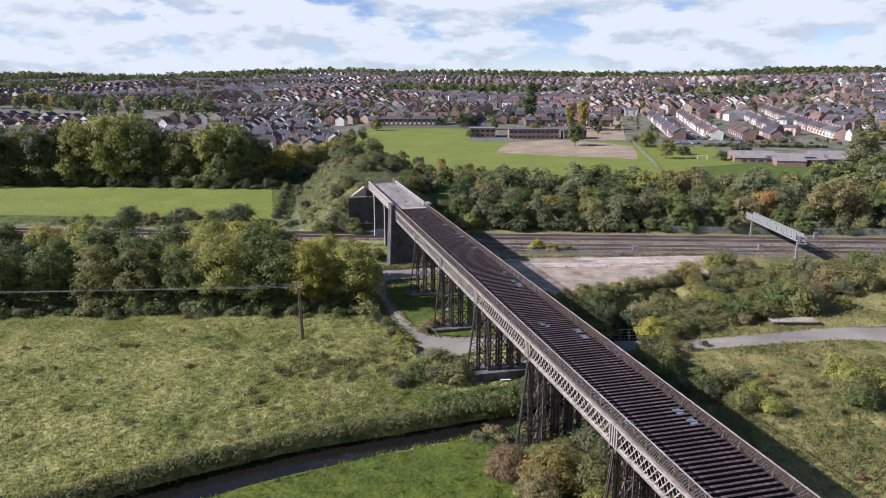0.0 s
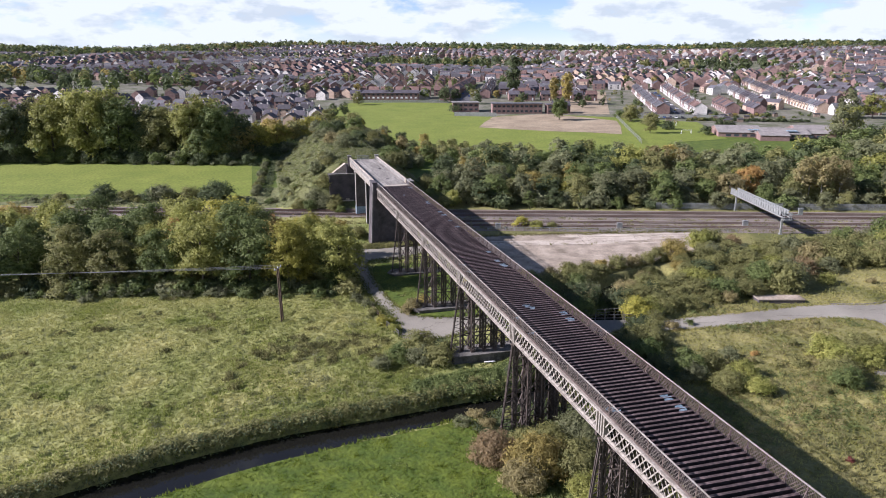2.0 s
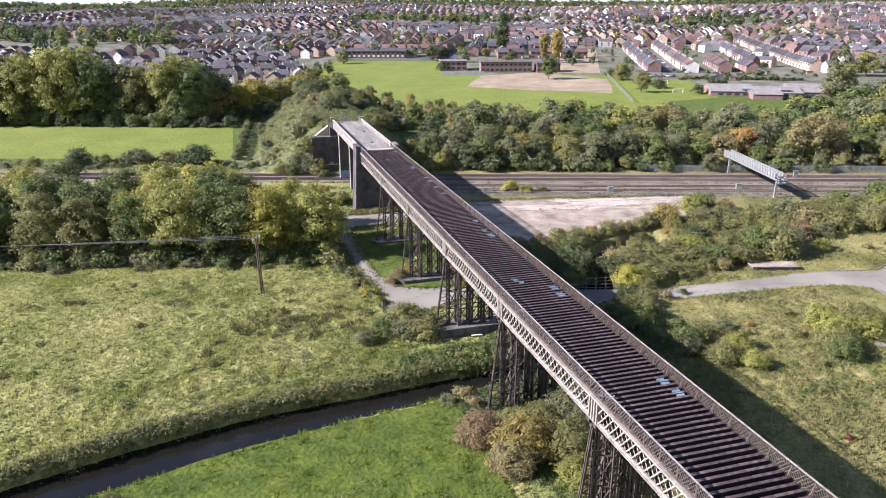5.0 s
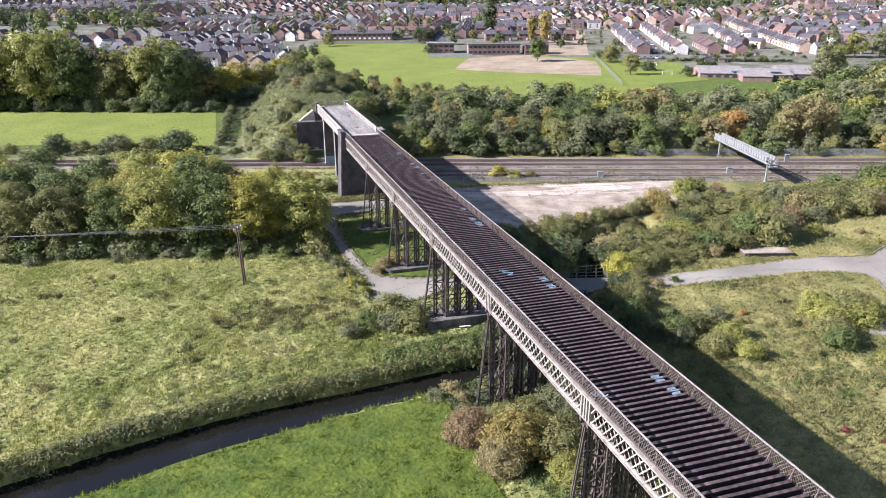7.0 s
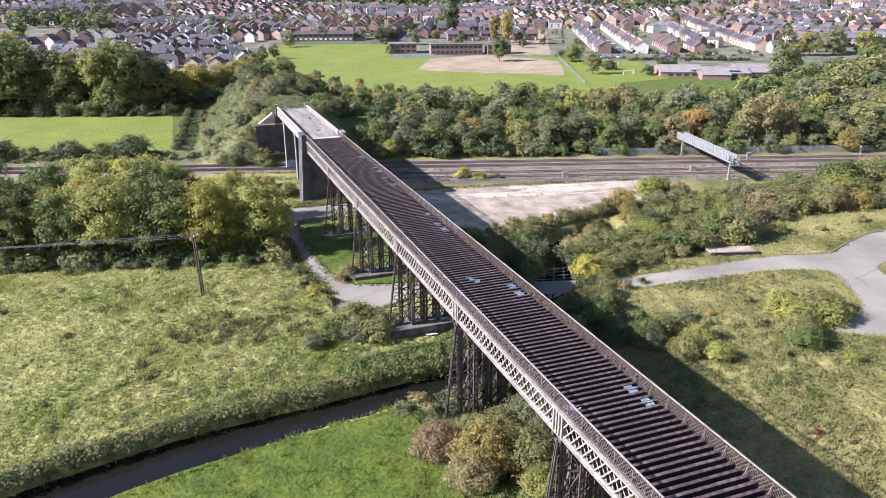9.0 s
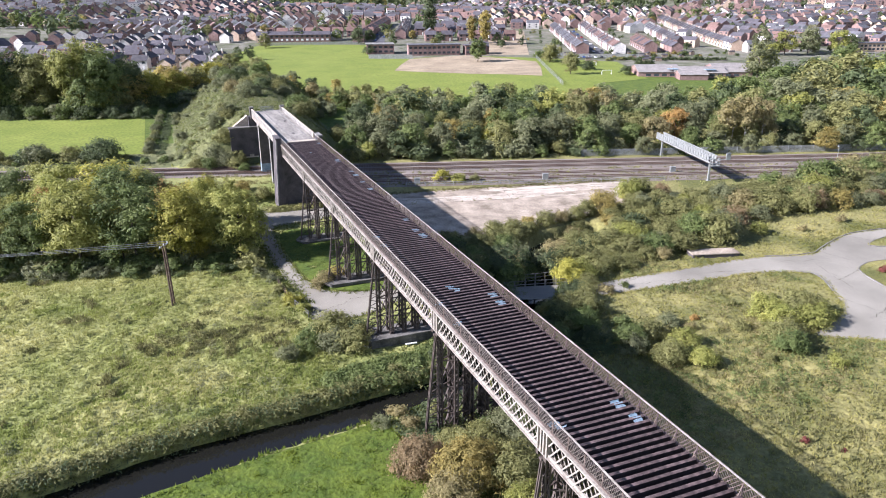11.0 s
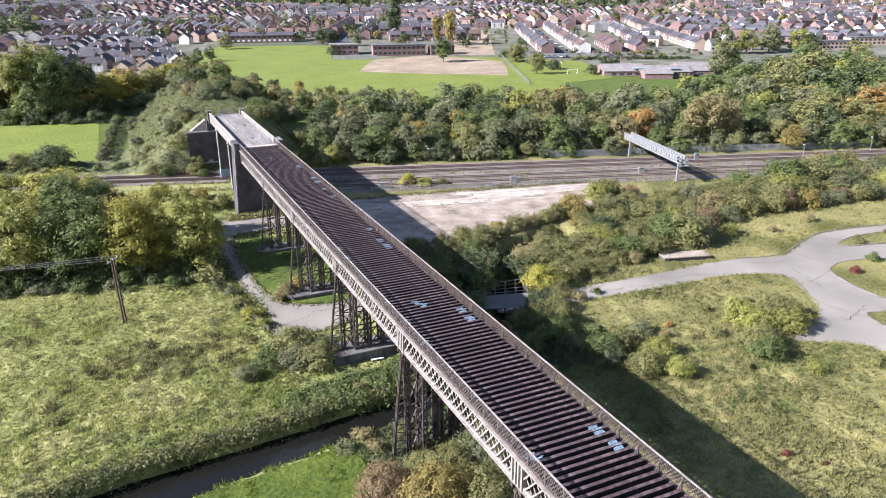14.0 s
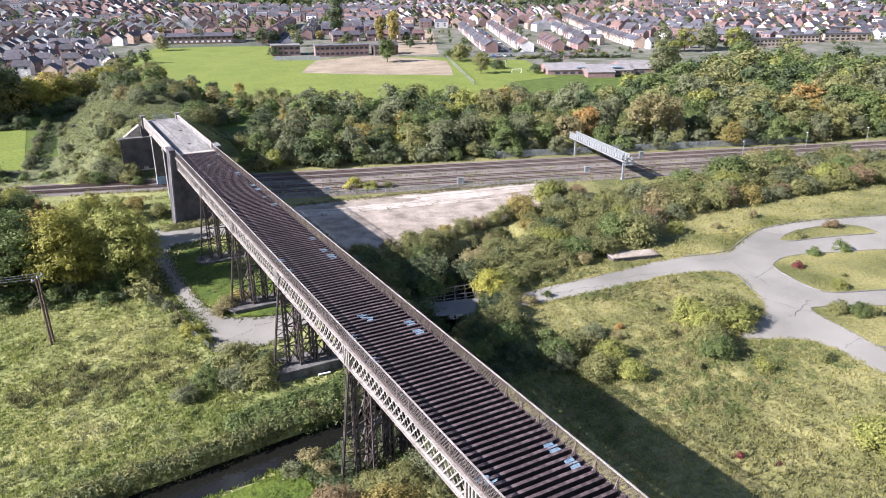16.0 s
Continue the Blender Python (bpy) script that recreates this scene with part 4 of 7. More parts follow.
def copse(name, kind, trees, label):
    """Many trees joined: each a tapered stem and a crown of leaf sprays."""
    rng = np.random.default_rng(len(trees))
    tints = list(LEAF_WORDS)
    crowns = []
    for crown, trunk, high in FORMS[kind]:
        co = np.empty(len(crown.vertices) * 3, np.float32)
        crown.vertices.foreach_get("co", co)
        crowns.append((co.reshape(-1, 3), high))
    verts, index = [], []
    for x, y, tint, tall in trees:
        co, high = crowns[rng.integers(len(crowns))]
        k, a, z = tall / high, rng.uniform(0, 6.28), ground_at(x, y)
        c, s = math.cos(a) * k * 1.1, math.sin(a) * k * 1.1
        verts.append(np.column_stack([co[:, 0] * c - co[:, 1] * s + x, co[:, 0] * s + co[:, 1] * c + y, co[:, 2] * k + z]))
        index += [tints.index(tint)] * (len(co) // 3)
        ring = [(math.cos(b) * 0.24 + x, math.sin(b) * 0.24 + y, z - 0.3) for b in (0, 2.1, 4.2)]
        for i in range(3):
            verts.append(np.array([ring[i], ring[(i + 1) % 3], (x, y, z + tall * 0.75)]))
            index.append(len(tints))
    v = np.concatenate(verts)
    me = quick_mesh(name, v, np.arange(len(v)).reshape(-1, 3), *[M_LEAF[t] for t in tints], M_BARK, index=index)
    tagged(new(name, me), label, "trees", kind="stuff")


for row, s in enumerate((133, 139, 148, 159, 171, 184, 198)):
    a = (13 if row < 5 else 30) - s * 0.3 * 0 + plant_rnd.uniform(0, 6)
    while a < 300:
        base = rail_at(a - 36, s + plant_rnd.uniform(-3, 3))
        wood = base.x > bank_height(0, 0) + (12 if base.y < 230 else 24)
        if wood and not (base.x > 150 and base.x < 215 and s > 205):
            tint = mixed({"green": 3.6, "dark": 2.4, "olive": 2.8, "grey": 3.0, "gold": 0.25, "tan": 0.35, "rust": 0.04, "lime": 0.8})
            grow = (6.5, 9.5, 10.8, 11.4, 11.8, 11.5, 11.0)[row] * (1.0 + 0.35 * float(smooth(120, 260, base.x)))
            if row < 4:
                plant("belt", base.x, base.y, tint, grow * plant_rnd.uniform(0.7, 1.25), 1.15)
            else:
                REAR.append((base.x, base.y, tint, grow * plant_rnd.uniform(0.82, 1.2)))
        a += plant_rnd.uniform(7.0, 9.6) * (1.0, 1.0, 1.0, 1.1, 1.2, 1.3, 1.35)[row]
for a, s, kind, tint, tall in ((53, 143, "belt", "yellow", 8), (48, 146, "belt", "gold", 9), (29, 158, "birch", "tan", 12), (25, 162, "birch", "gold", 11), (62, 160, "belt", "gold", 10), (84, 171, "belt", "lime", 15), (91, 168, "birch", "tan", 15), (95, 166, "birch", "tan", 14), (98, 170, "birch", "gold", 15), (102, 167, "birch", "tan", 14), (118, 147, "belt", "rust", 12), (131, 139, "birch", "tan", 15), (134, 141, "birch", "tan", 16), (137, 138.5, "birch", "tan", 15), (140, 141, "birch", "tan", 16), (143, 139.5, "birch", "tan", 15), (205, 160, "belt", "rust", 15), (211, 163, "birch", "tan", 16), (216, 161, "birch", "tan", 15), (178, 150, "belt", "yellow", 10), (232, 175, "belt", "lime", 16), (33, 141, "belt", "gold", 7.5), (36, 150, "belt", "olive", 10), (58, 141, "belt", "yellow", 7), (154, 141, "belt", "tan", 6), (160, 143, "belt", "tan", 5.5), (168, 165, "belt", "lime", 14), (190, 172, "belt", "gold", 13), (76, 165, "belt", "lime", 11), (40, 140, "belt", "olive", 8), (70, 139, "belt", "grey", 8), (24, 150, "belt", "grey", 10)):
    q = rail_at(a - 36, s)
    plant(kind, q.x, q.y, tint, tall)
for x, y, tint, tall in ((258, 219, "grey", 18), (270, 228, "lime", 18), (296, 200, "green", 17), (318, 190, "olive", 18), (338, 172, "dark", 17), (300, 170, "green", 16), (262, 180, "olive", 15)):
    plant("belt", x, y, tint, tall, 1.1)

understory = []
for i in range(150):
    q = rail_at(plant_rnd.uniform(-22, 290), plant_rnd.uniform(131, 141))
    if q.x > 13:
        understory.append((q.x, q.y, mixed({"grey": 3, "green": 2, "olive": 3, "dark": 2, "tan": 0.4}), plant_rnd.uniform(2.4, 5.0)))
for i in range(90):
    x = plant_rnd.uniform(-185, -8)
    understory.append((x, 231 + (-x - 36) * 0.34 + plant_rnd.uniform(-4, 9) + (max(0, x + 40) * 1.3), mixed({"grey": 2, "dark": 3, "green": 2}), plant_rnd.uniform(3.0, 6.5)))
for i in range(70):
    q = rail_at(plant_rnd.uniform(-150, -52), plant_rnd.uniform(131, 141))
    understory.append((q.x, q.y, mixed({"grey": 3, "green": 2, "olive": 2}), plant_rnd.uniform(0.9, 2.0)))
for i in range(90):
    x = plant_rnd.uniform(-124, -15)
    understory.append((x, 61.2 + (-x - 16) * 0.24 + plant_rnd.uniform(-1.6, 2.5), mixed({"grey": 2, "green": 3, "olive": 3, "dark": 1}), plant_rnd.uniform(1.4, 3.8)))
copse("undergrowth", "low", understory, "tangled mixed undergrowth along hedges and woodland edges")
for i in range(22):
    for s, less in ((192, 0.0), (208, 0.5), (224, 2.5)):
        a = 134 + i * 9.2 + plant_rnd.uniform(-3, 3)
        q = rail_at(a, s + plant_rnd.uniform(-4, 4))
        tall = float(np.interp(a, [134, 160, 180, 200, 225, 330], [12.5, 17, 20, 20, 18, 17])) - less
        REAR.append((q.x, q.y, mixed({"green": 4, "lime": 0.7, "olive": 2.4, "grey": 2.4, "dark": 2.4, "gold": 0.25}), tall * plant_rnd.uniform(0.85, 1.1)))
for i in range(70):
    x = plant_rnd.uniform(7, 75)
    y = plant_rnd.uniform(196, 262 - (x - 20) * 0.57 - 5)
    if y > 196 - x * 0.2:
        REAR.append((x, y, mixed({"olive": 4, "grey": 4, "green": 2, "tan": 0.6, "gold": 0.4}), plant_rnd.uniform(4.5, 8.0)))
copse("woodland", "rear", REAR, "mixed autumn woodland behind the railway")

# tall trees behind the playing field, and the bushes in front of it
TALL = ((-168, 264, "dark", 30), (-158, 274, "dark", 31), (-146, 262, "dark", 27), (-137, 270, "lime", 27), (-127, 258, "dark", 26), (-121, 266, "olive", 28), (-113, 256, "lime", 29), (-104, 263, "lime", 31), (-98, 252, "lime", 32), (-91, 260, "lime", 31), (-86, 250, "green", 28), (-77, 252, "dark", 25), (-70, 246, "olive", 23), (-64, 252, "olive", 24), (-57, 243, "lime", 27), (-50, 249, "lime", 28), (-46, 241, "green", 25), (-38, 247, "dark", 21), (-180, 282, "dark", 30), (-74, 262, "green", 24), (-30, 252, "yellow", 15), (-20, 268, "gold", 14), (-10, 284, "gold", 13), (2, 300, "olive", 13))
for x, y, tint, tall in TALL:
    plant("tall", x, y, tint, tall, 0.95)
for i in range(15):
    x = -54 + i * 4.2
    plant("belt", x + plant_rnd.uniform(-1.5, 1.5), 233 + (x + 54) * 0.95 + plant_rnd.uniform(-4, 4), mixed({"gold": 2, "olive": 3, "yellow": 1, "green": 2, "lime": 1}), plant_rnd.uniform(12, 17) * (1.0 if i < 9 else 0.8), 1.15)
for x, y, tint, tall in ((-10, 134, "olive", 4), (-12.5, 137.5, "grey", 5), (-9, 139, "olive", 5), (-15, 141, "grey", 5.5), (-12, 143, "olive", 5), (-17, 136, "green", 4), (-8.5, 131, "green", 2.6), (-20, 139, "olive", 4)):
    plant("shrub", x, y, tint, tall)
for x, y, tint, tall in ((-79.5, 168, "dark", 6.4), (-72, 166, "olive", 4.4), (-61.4, 163, "grey", 6.4), (-64, 165, "dark", 5.2), (-53.3, 161, "olive", 5.4), (-44.2, 159, "dark", 7.6), (-46.5, 160, "dark", 6), (-93, 171, "olive", 3.6), (-57, 162, "dark", 3.4), (-49.5, 160, "dark", 3.6)):
    plant("shrub", x, y, tint, tall, 1.15)
hedge = [(-32.2 + (164 + i * 2.6 - 166) * 0.085 + plant_rnd.uniform(-0.7, 0.7), 164 + i * 2.6 + plant_rnd.uniform(-1, 1), mixed({"grey": 3, "olive": 2, "green": 1}), plant_rnd.uniform(1.5, 2.7)) for i in range(30)]
copse("field_hedge", "shrub", hedge, "grey-green overgrown hedge beside the playing field")
for i in range(16):
    plant("bush", -40 - i * 7.5, 226 + (i * 7.5) * 0.36, "grey", 2.4, 1.6)

# scrub on the old embankment
for i in range(66):
    x, y = plant_rnd.uniform(-24, 27), plant_rnd.uniform(146, 262)
    if abs(x - 0.0006 * (y - 150) ** 2) < 4.2 and y < 158:
        continue
    west = x < -4
    if west and plant_rnd.random() < 0.8:
        plant("bush", x, y, mixed({"grey": 3, "olive": 2}), plant_rnd.uniform(1.0, 1.9), 1.3)
    else:
        plant("shrub", x, y, mixed({"olive": 2, "grey": 2.4, "green": 1.2, "tan": 0.7, "dark": 1.4 if x > 3 else 0.2}), plant_rnd.uniform(2.6, 4.6) * (1.0 if west else 1.5))
for x, y, tint, tall in ((11, 232, "olive", 9), (30, 262, "grey", 10), (37, 256, "dark", 8), (47, 250, "gold", 7), (16, 250, "yellow", 8), (24, 236, "gold", 9), (-14, 148, "grey", 5), (-11, 152, "olive", 5)):
    plant("belt", x, y, tint, tall)

# scrub between the yard and the road, and on towards the east
THORNS = []


def scrub_edge(x):
    front = np.interp(x, [8, 24, 33, 39, 46, 58, 62, 72, 84, 95, 120, 170], [47, 43, 40, 36, 35, 35.5, 39, 41, 46, 47, 45, 40])
    back = np.interp(x, [8, 20, 33, 48, 58, 66, 74, 82, 87, 95, 110, 137, 170], [58, 59, 58, 57, 61, 66, 72, 71, 63, 60, 64, 68, 62])
    return front, back


for i in range(39):
    x = 9 + i * 4.25
    front, back = scrub_edge(x)
    y = front
    while y < back:
        px, py = x + plant_rnd.uniform(-1.6, 1.6), y + plant_rnd.uniform(-1.3, 1.3)
        tall = plant_rnd.uniform(2.6, 4.2) if px < 55 else plant_rnd.uniform(2.2, 4.6) if px < 86 else plant_rnd.uniform(3.2, 5.6)
        if river_gap(px, py) > 2.2:
            tint = mixed({"olive": 8, "grey": 1.2, "green": 1.2, "tan": 0.9, "russet": 0.5, "gold": 0.2, "lime": 0.3, "dark": 0.6})
            if px > 76 or py > 56:
                THORNS.append((px, py, tint, tall * 1.04))
            else:
                plant("shrub", px, py, tint, tall * 1.04, plant_rnd.uniform(1.05, 1.5))
        y += plant_rnd.uniform(3.6, 6.0)
for x, y, kind, tint, tall in ((67.5, 41, "shrub", "green", 6.4), (71, 38.5, "shrub", "olive", 7.4), (74.5, 41, "shrub", "grey", 6.6), (71, 68, "shrub", "lime", 6.4), (76, 70, "shrub", "olive", 5.6), (60, 62, "shrub", "gold", 6), (22, 57, "shrub", "olive", 3.4), (27, 58, "shrub", "tan", 3.2), (31.5, 58.5, "shrub", "olive", 3.8), (36, 58.5, "shrub", "olive", 3.4), (40, 59, "shrub", "gold", 3.2), (44, 59.5, "shrub", "olive", 3.8), (48, 59.8, "shrub", "tan", 3.4), (52, 60.5, "shrub", "olive", 3.6), (56, 62, "shrub", "olive", 4.0), (83, 40, "bush", "lime", 2.8), (102, 47, "shrub", "olive", 6.5), (108, 48, "shrub", "olive", 6), (112, 52, "shrub", "lime", 7), (118, 57, "shrub", "green", 9.5), (125, 55, "shrub", "olive", 9), (33.5, 32.6, "shrub", "yellow", 5.0), (35.2, 32.2, "shrub", "lime", 4.8), (27.2, 40.8, "shrub", "dark", 5.0), (34.2, 39.6, "shrub", "dark", 5.2), (29.4, 45.2, "shrub", "grey", 5.4), (36.2, 44.6, "shrub", "grey", 5.4), (24.2, 37.6, "shrub", "dark", 3.6), (40.4, 26.6, "bush", "green", 1.3), (34.5, 28.5, "shrub", "olive", 3.4), (31.5, 26, "bush", "olive", 2.4), (36.5, 25.5, "bush", "tan", 2), (140, 46, "shrub", "lime", 7), (150, 48, "shrub", "green", 7), (160, 40, "shrub", "olive", 7)):
    plant(kind, x, y, tint, tall, 0.95)

copse("thorn_scrub", "shrub", THORNS, "dense olive thorn scrub between the railway and the road")
# bushes in the dry grass east of the viaduct
for x, y, kind, tint, tall in ((31, 3.0, "shrub", "olive", 4.0), (34.5, 0.5, "shrub", "lime", 3.4), (28, 6.5, "shrub", "grey", 3.4), (31, 13.5, "bush", "green", 2.6), (35, 9, "bush", "tan", 1.6), (24, 11.5, "shrub", "dark", 3.2), (20, 14, "shrub", "green", 3.4), (27, 17, "shrub", "green", 3.2), (18, 28, "shrub", "dark", 4.4), (22, 31, "shrub", "green", 4.0), (12, 21, "shrub", "dark", 3.8), (25, 41, "shrub", "dark", 4.6), (17, 35, "shrub", "olive", 3.6), (30, 41, "shrub", "green", 4.4), (13, 44, "shrub", "dark", 4.2), (18, 47, "shrub", "olive", 4.0), (11, 50, "shrub", "dark", 4.4), (23, 24, "shrub", "olive", 3.6), (10, 14, "shrub", "green", 3.0), (23, 19, "shrub", "dark", 3.6), (17, 9, "shrub", "green", 3.0), (58, 6.5, "shrub", "olive", 4.2), (53.5, 5, "shrub", "lime", 4.0), (48.5, -1, "shrub", "green", 3.8), (55, 10, "bush", "grey", 2.2), (62, 7, "shrub", "olive", 3.6), (47, 7, "bush", "olive", 1.8), (44, -2, "bush", "olive", 1.4), (40, 9.5, "bush", "tan", 1.5), (43, 12, "bush", "rust", 1.1), (33, -17.5, "bush", "red", 0.8), (35.5, -20.5, "bush", "red", 0.6), (86.8, 14.6, "bush", "red", 1.6), (47, -24, "shrub", "lime", 5.0), (51, -6.5, "bush", "lime", 2.0), (60, -8.5, "bush", "olive", 1.8), (84.5, 5.2, "shrub", "lime", 2.2), (102, 16.4, "bush", "green", 2.4), (95, 17.2, "bush", "green", 2.0), (113, 25.4, "bush", "russet", 2.4), (101.5, 25, "bush", "olive", 1.8), (75.5, -0.5, "shrub", "olive", 2.6), (77.5, -2.6, "shrub", "green", 2.8), (79.5, -3.2, "bush", "olive", 2.0), (52, 14, "bush", "olive", 1.3), (60, 13.5, "bush", "olive", 1.2), (38, -8, "bush", "olive", 1.0), (90, 8, "bush", "olive", 1.0), (70, 33.5, "bush", "tan", 1.0), (92, 37, "bush", "tan", 1.6), (104, 38, "bush", "tan", 1.8)):
    plant(kind, x, y, tint, tall)
for i in range(58):
    x, y = plant_rnd.uniform(8, 31), plant_rnd.uniform(14, 52)
    if river_gap(x, y) > 1.8 and not inside(PATH, x, y):
        plant("shrub", x, y, mixed({"olive": 3, "dark": 1, "green": 1.5, "grey": 1}), plant_rnd.uniform(2.8, 4.4))
for x, y, tint, tall in ((54, 9, "lime", 4.4), (58.5, 4, "lime", 4.4), (50, 1.5, "olive", 4.4), (61, 9.5, "olive", 3.6), (33, 10, "olive", 3.6), (36, 6, "lime", 3.4), (29, 9, "green", 3.8), (38, 12, "grey", 2.6), (196, 280, "dark", 6), (198, 300, "olive", 8), (197, 322, "olive", 9), (199, 340, "green", 6)):
    plant("shrub", x, y, tint, tall, 1.1)
# round the piers, the path and the river bank
for x, y, kind, tint, tall in ((-8.2, -5.5, "shrub", "russet", 4.6), (-4.2, -9.8, "shrub", "gold", 5.6), (-6.5, -11.5, "shrub", "tan", 4.4), (0.5, -11.5, "shrub", "olive", 5.2), (3.4, -5.5, "shrub", "grey", 5.4), (-1.4, -6, "shrub", "olive", 4.6), (-0.5, -15.5, "shrub", "lime", 3.4), (-10, 24, "shrub", "grey", 3.6), (-7.2, 23, "shrub", "olive", 4.2), (-13.5, 25, "shrub", "green", 3.0), (-16.6, 23.2, "shrub", "grey", 2.6), (-9, 28, "shrub", "olive", 4.4), (-5.5, 26.5, "shrub", "dark", 3.2), (-12, 29, "bush", "green", 2.2), (-5.9, 47.5, "shrub", "tan", 2.8), (-3.4, 49.5, "shrub", "gold", 2.6), (-7.2, 45.5, "bush", "tan", 1.8), (-12.7, 41.4, "bush", "yellow", 2.2), (-11.6, 37.5, "bush", "lime", 1.9), (-13.6, 47, "bush", "olive", 1.7), (-14, 52, "bush", "grey", 1.8), (-15.5, 55, "bush", "grey", 2.0), (2, 15.5, "bush", "dark", 2.0), (5, 18.5, "bush", "dark", 2.1), (-1, 14.8, "bush", "green", 1.8), (8, 21, "bush", "dark", 2.2), (-4, 14, "bush", "olive", 1.6), (-9, 13.5, "bush", "olive", 1.2), (37, 100.3, "bush", "yellow", 3.2), (40.7, 98, "bush", "lime", 2.6), (45, 97, "bush", "olive", 2.0), (-8, 100, "shrub", "olive", 3.2), (-14, 101, "shrub", "gold", 4.4), (-12, 105, "shrub", "gold", 3.2), (-19, 99, "shrub", "green", 4.0), (-42, 8.6, "bush", "olive", 1.0), (-3.5, -3.2, "shrub", "olive", 2.6), (1.5, -2.6, "shrub", "green", 2.4), (5.6, -1.5, "shrub", "olive", 3.0), (-6.6, 1.6, "bush", "tan", 1.8), (-3.0, 2.8, "bush", "olive", 1.8), (2.0, 3.2, "bush", "dark", 2.0), (-9.5, 3.5, "bush", "grey", 1.6), (-7, 4.5, "bush", "tan", 1.7), (6.5, 5.5, "shrub", "olive", 3.0), (-48, -5.5, "bush", "olive", 1.5)):
    plant(kind, x, y, tint, tall, 1.1)
# trees of the park and the first streets
for x, y, kind, tint, tall in ((198, 441, "poplar", "gold", 22), (203, 428, "poplar", "gold", 27), (189, 505, "conifer", "dark", 35), (156, 338, "tall", "green", 15), (50, 470, "belt", "olive", 11), (108, 405, "shrub", "dark", 7), (113, 408, "shrub", "dark", 6), (118, 468, "belt", "dark", 13), (128, 472, "belt", "dark", 11), (194, 318, "belt", "olive", 12), (178, 268, "belt", "olive", 11), (203, 254, "shrub", "dark", 6), (222, 268, "shrub", "dark", 7), (229, 270, "shrub", "dark", 6), (340, 300, "belt", "grey", 18), (352, 292, "belt", "lime", 17), (22, 396, "belt", "dark", 9), (30, 402, "belt", "dark", 9)):
    plant(kind, x, y, tint, tall)


# ---- grass: uncounted tufts ----
def tufts(name, spots, tall, wide, material, label, seed, blades=4, thin=0.4):
    rng = np.random.default_rng(seed)
    n = len(spots)
    z = height(spots[:, 0], spots[:, 1]) + relief(spots[:, 0], spots[:, 1])
    base = np.repeat(np.column_stack([spots, z]), blades, 0)
    n *= blades
    a = rng.uniform(0, 2 * np.pi, n)
    u = np.column_stack([np.cos(a), np.sin(a), np.zeros(n)]) * (wide * thin * rng.uniform(0.6, 1.4, n))[:, None]
    lean = np.column_stack([rng.normal(0, 0.35, n), rng.normal(0, 0.35, n), np.ones(n)]) * (tall * rng.uniform(0.5, 1.3, n))[:, None]
    base = base + rng.normal(0, 1, (n, 3)) * np.array([wide * 0.7, wide * 0.7, 0])
    v = np.stack([base - u, base + u, base + u * 0.3 + lean], 1).reshape(-1, 3)
    tagged(new(name, quick_mesh(name, v, np.arange(len(v)).reshape(-1, 3), material)), label, "grass", kind="stuff")


def spread(seed, n, x0, x1, y0, y1, keep):
    rng = np.random.default_rng(seed)
    p = np.column_stack([rng.uniform(x0, x1, n), rng.uniform(y0, y1, n)])
    return p[keep(p[:, 0], p[:, 1])]


def west_pasture(x, y):
    return (river_gap(x, y) > 3.4) & (y > np.interp(x, [p[0] for p in RIVER], [p[1] for p in RIVER])) & (y < 61 + (-x - 16) * 0.24) & (x < np.interp(y, [10, 30, 60], [-9, -13, -15]))


def clumped(seed, n, x0, x1, y0, y1, keep, scale, cut):
    p = spread(seed, n, x0, x1, y0, y1, keep)
    f = np.array([noise.noise((a * scale, b * scale, seed * 1.7)) for a, b in p])
    return p[f > cut]


def dry_side(x, y):
    off_road = ~inside(ROAD, x, y) & (x < 112)
    return (river_gap(x, y) > 3.2) & (x > 5) & (y < 36) & off_road


def rush_patch(x, y):
    """One broad rush bed and a scatter of lone clumps west of it."""
    bed = ((x + 25 + 0.3 * (y - 35)) / 9.5) ** 2 + ((y - 34) / 6.0) ** 2
    ragged = np.array([noise.noise((a * 0.22, b * 0.22, 4.0)) + 0.5 * noise.noise((a * 0.6, b * 0.6, 8.0)) for a, b in zip(x, y)])
    patch = np.array([noise.noise((a * 0.45, b * 0.45, 21.0)) for a, b in zip(x, y)]) > 0.02
    return west_pasture(x, y) & patch & ((bed + ragged * 1.4 < 1.0) | ((ragged > 0.55) & (x < -18) & (y > 16)))


tufts("pasture_grass", spread(21, 60000, -110, -9, -10, 82, west_pasture), 0.30, 0.2, M_TUFT, "coarse yellow-green pasture grass", 1, 5, 0.34)
def greener(x, y):
    """Damp ground: towards the river and in patches of the pasture."""
    damp = np.array([noise.noise((a * 0.07, b * 0.07, 12.0)) + 0.6 * noise.noise((a * 0.25, b * 0.25, 15.0)) for a, b in zip(x, y)])
    return west_pasture(x, y) & (damp + 0.9 * np.exp(-np.clip(river_gap(x, y) - 3, 0, None) / 9.0) + 0.5 * smooth(-30, -14, x) > 0.42)


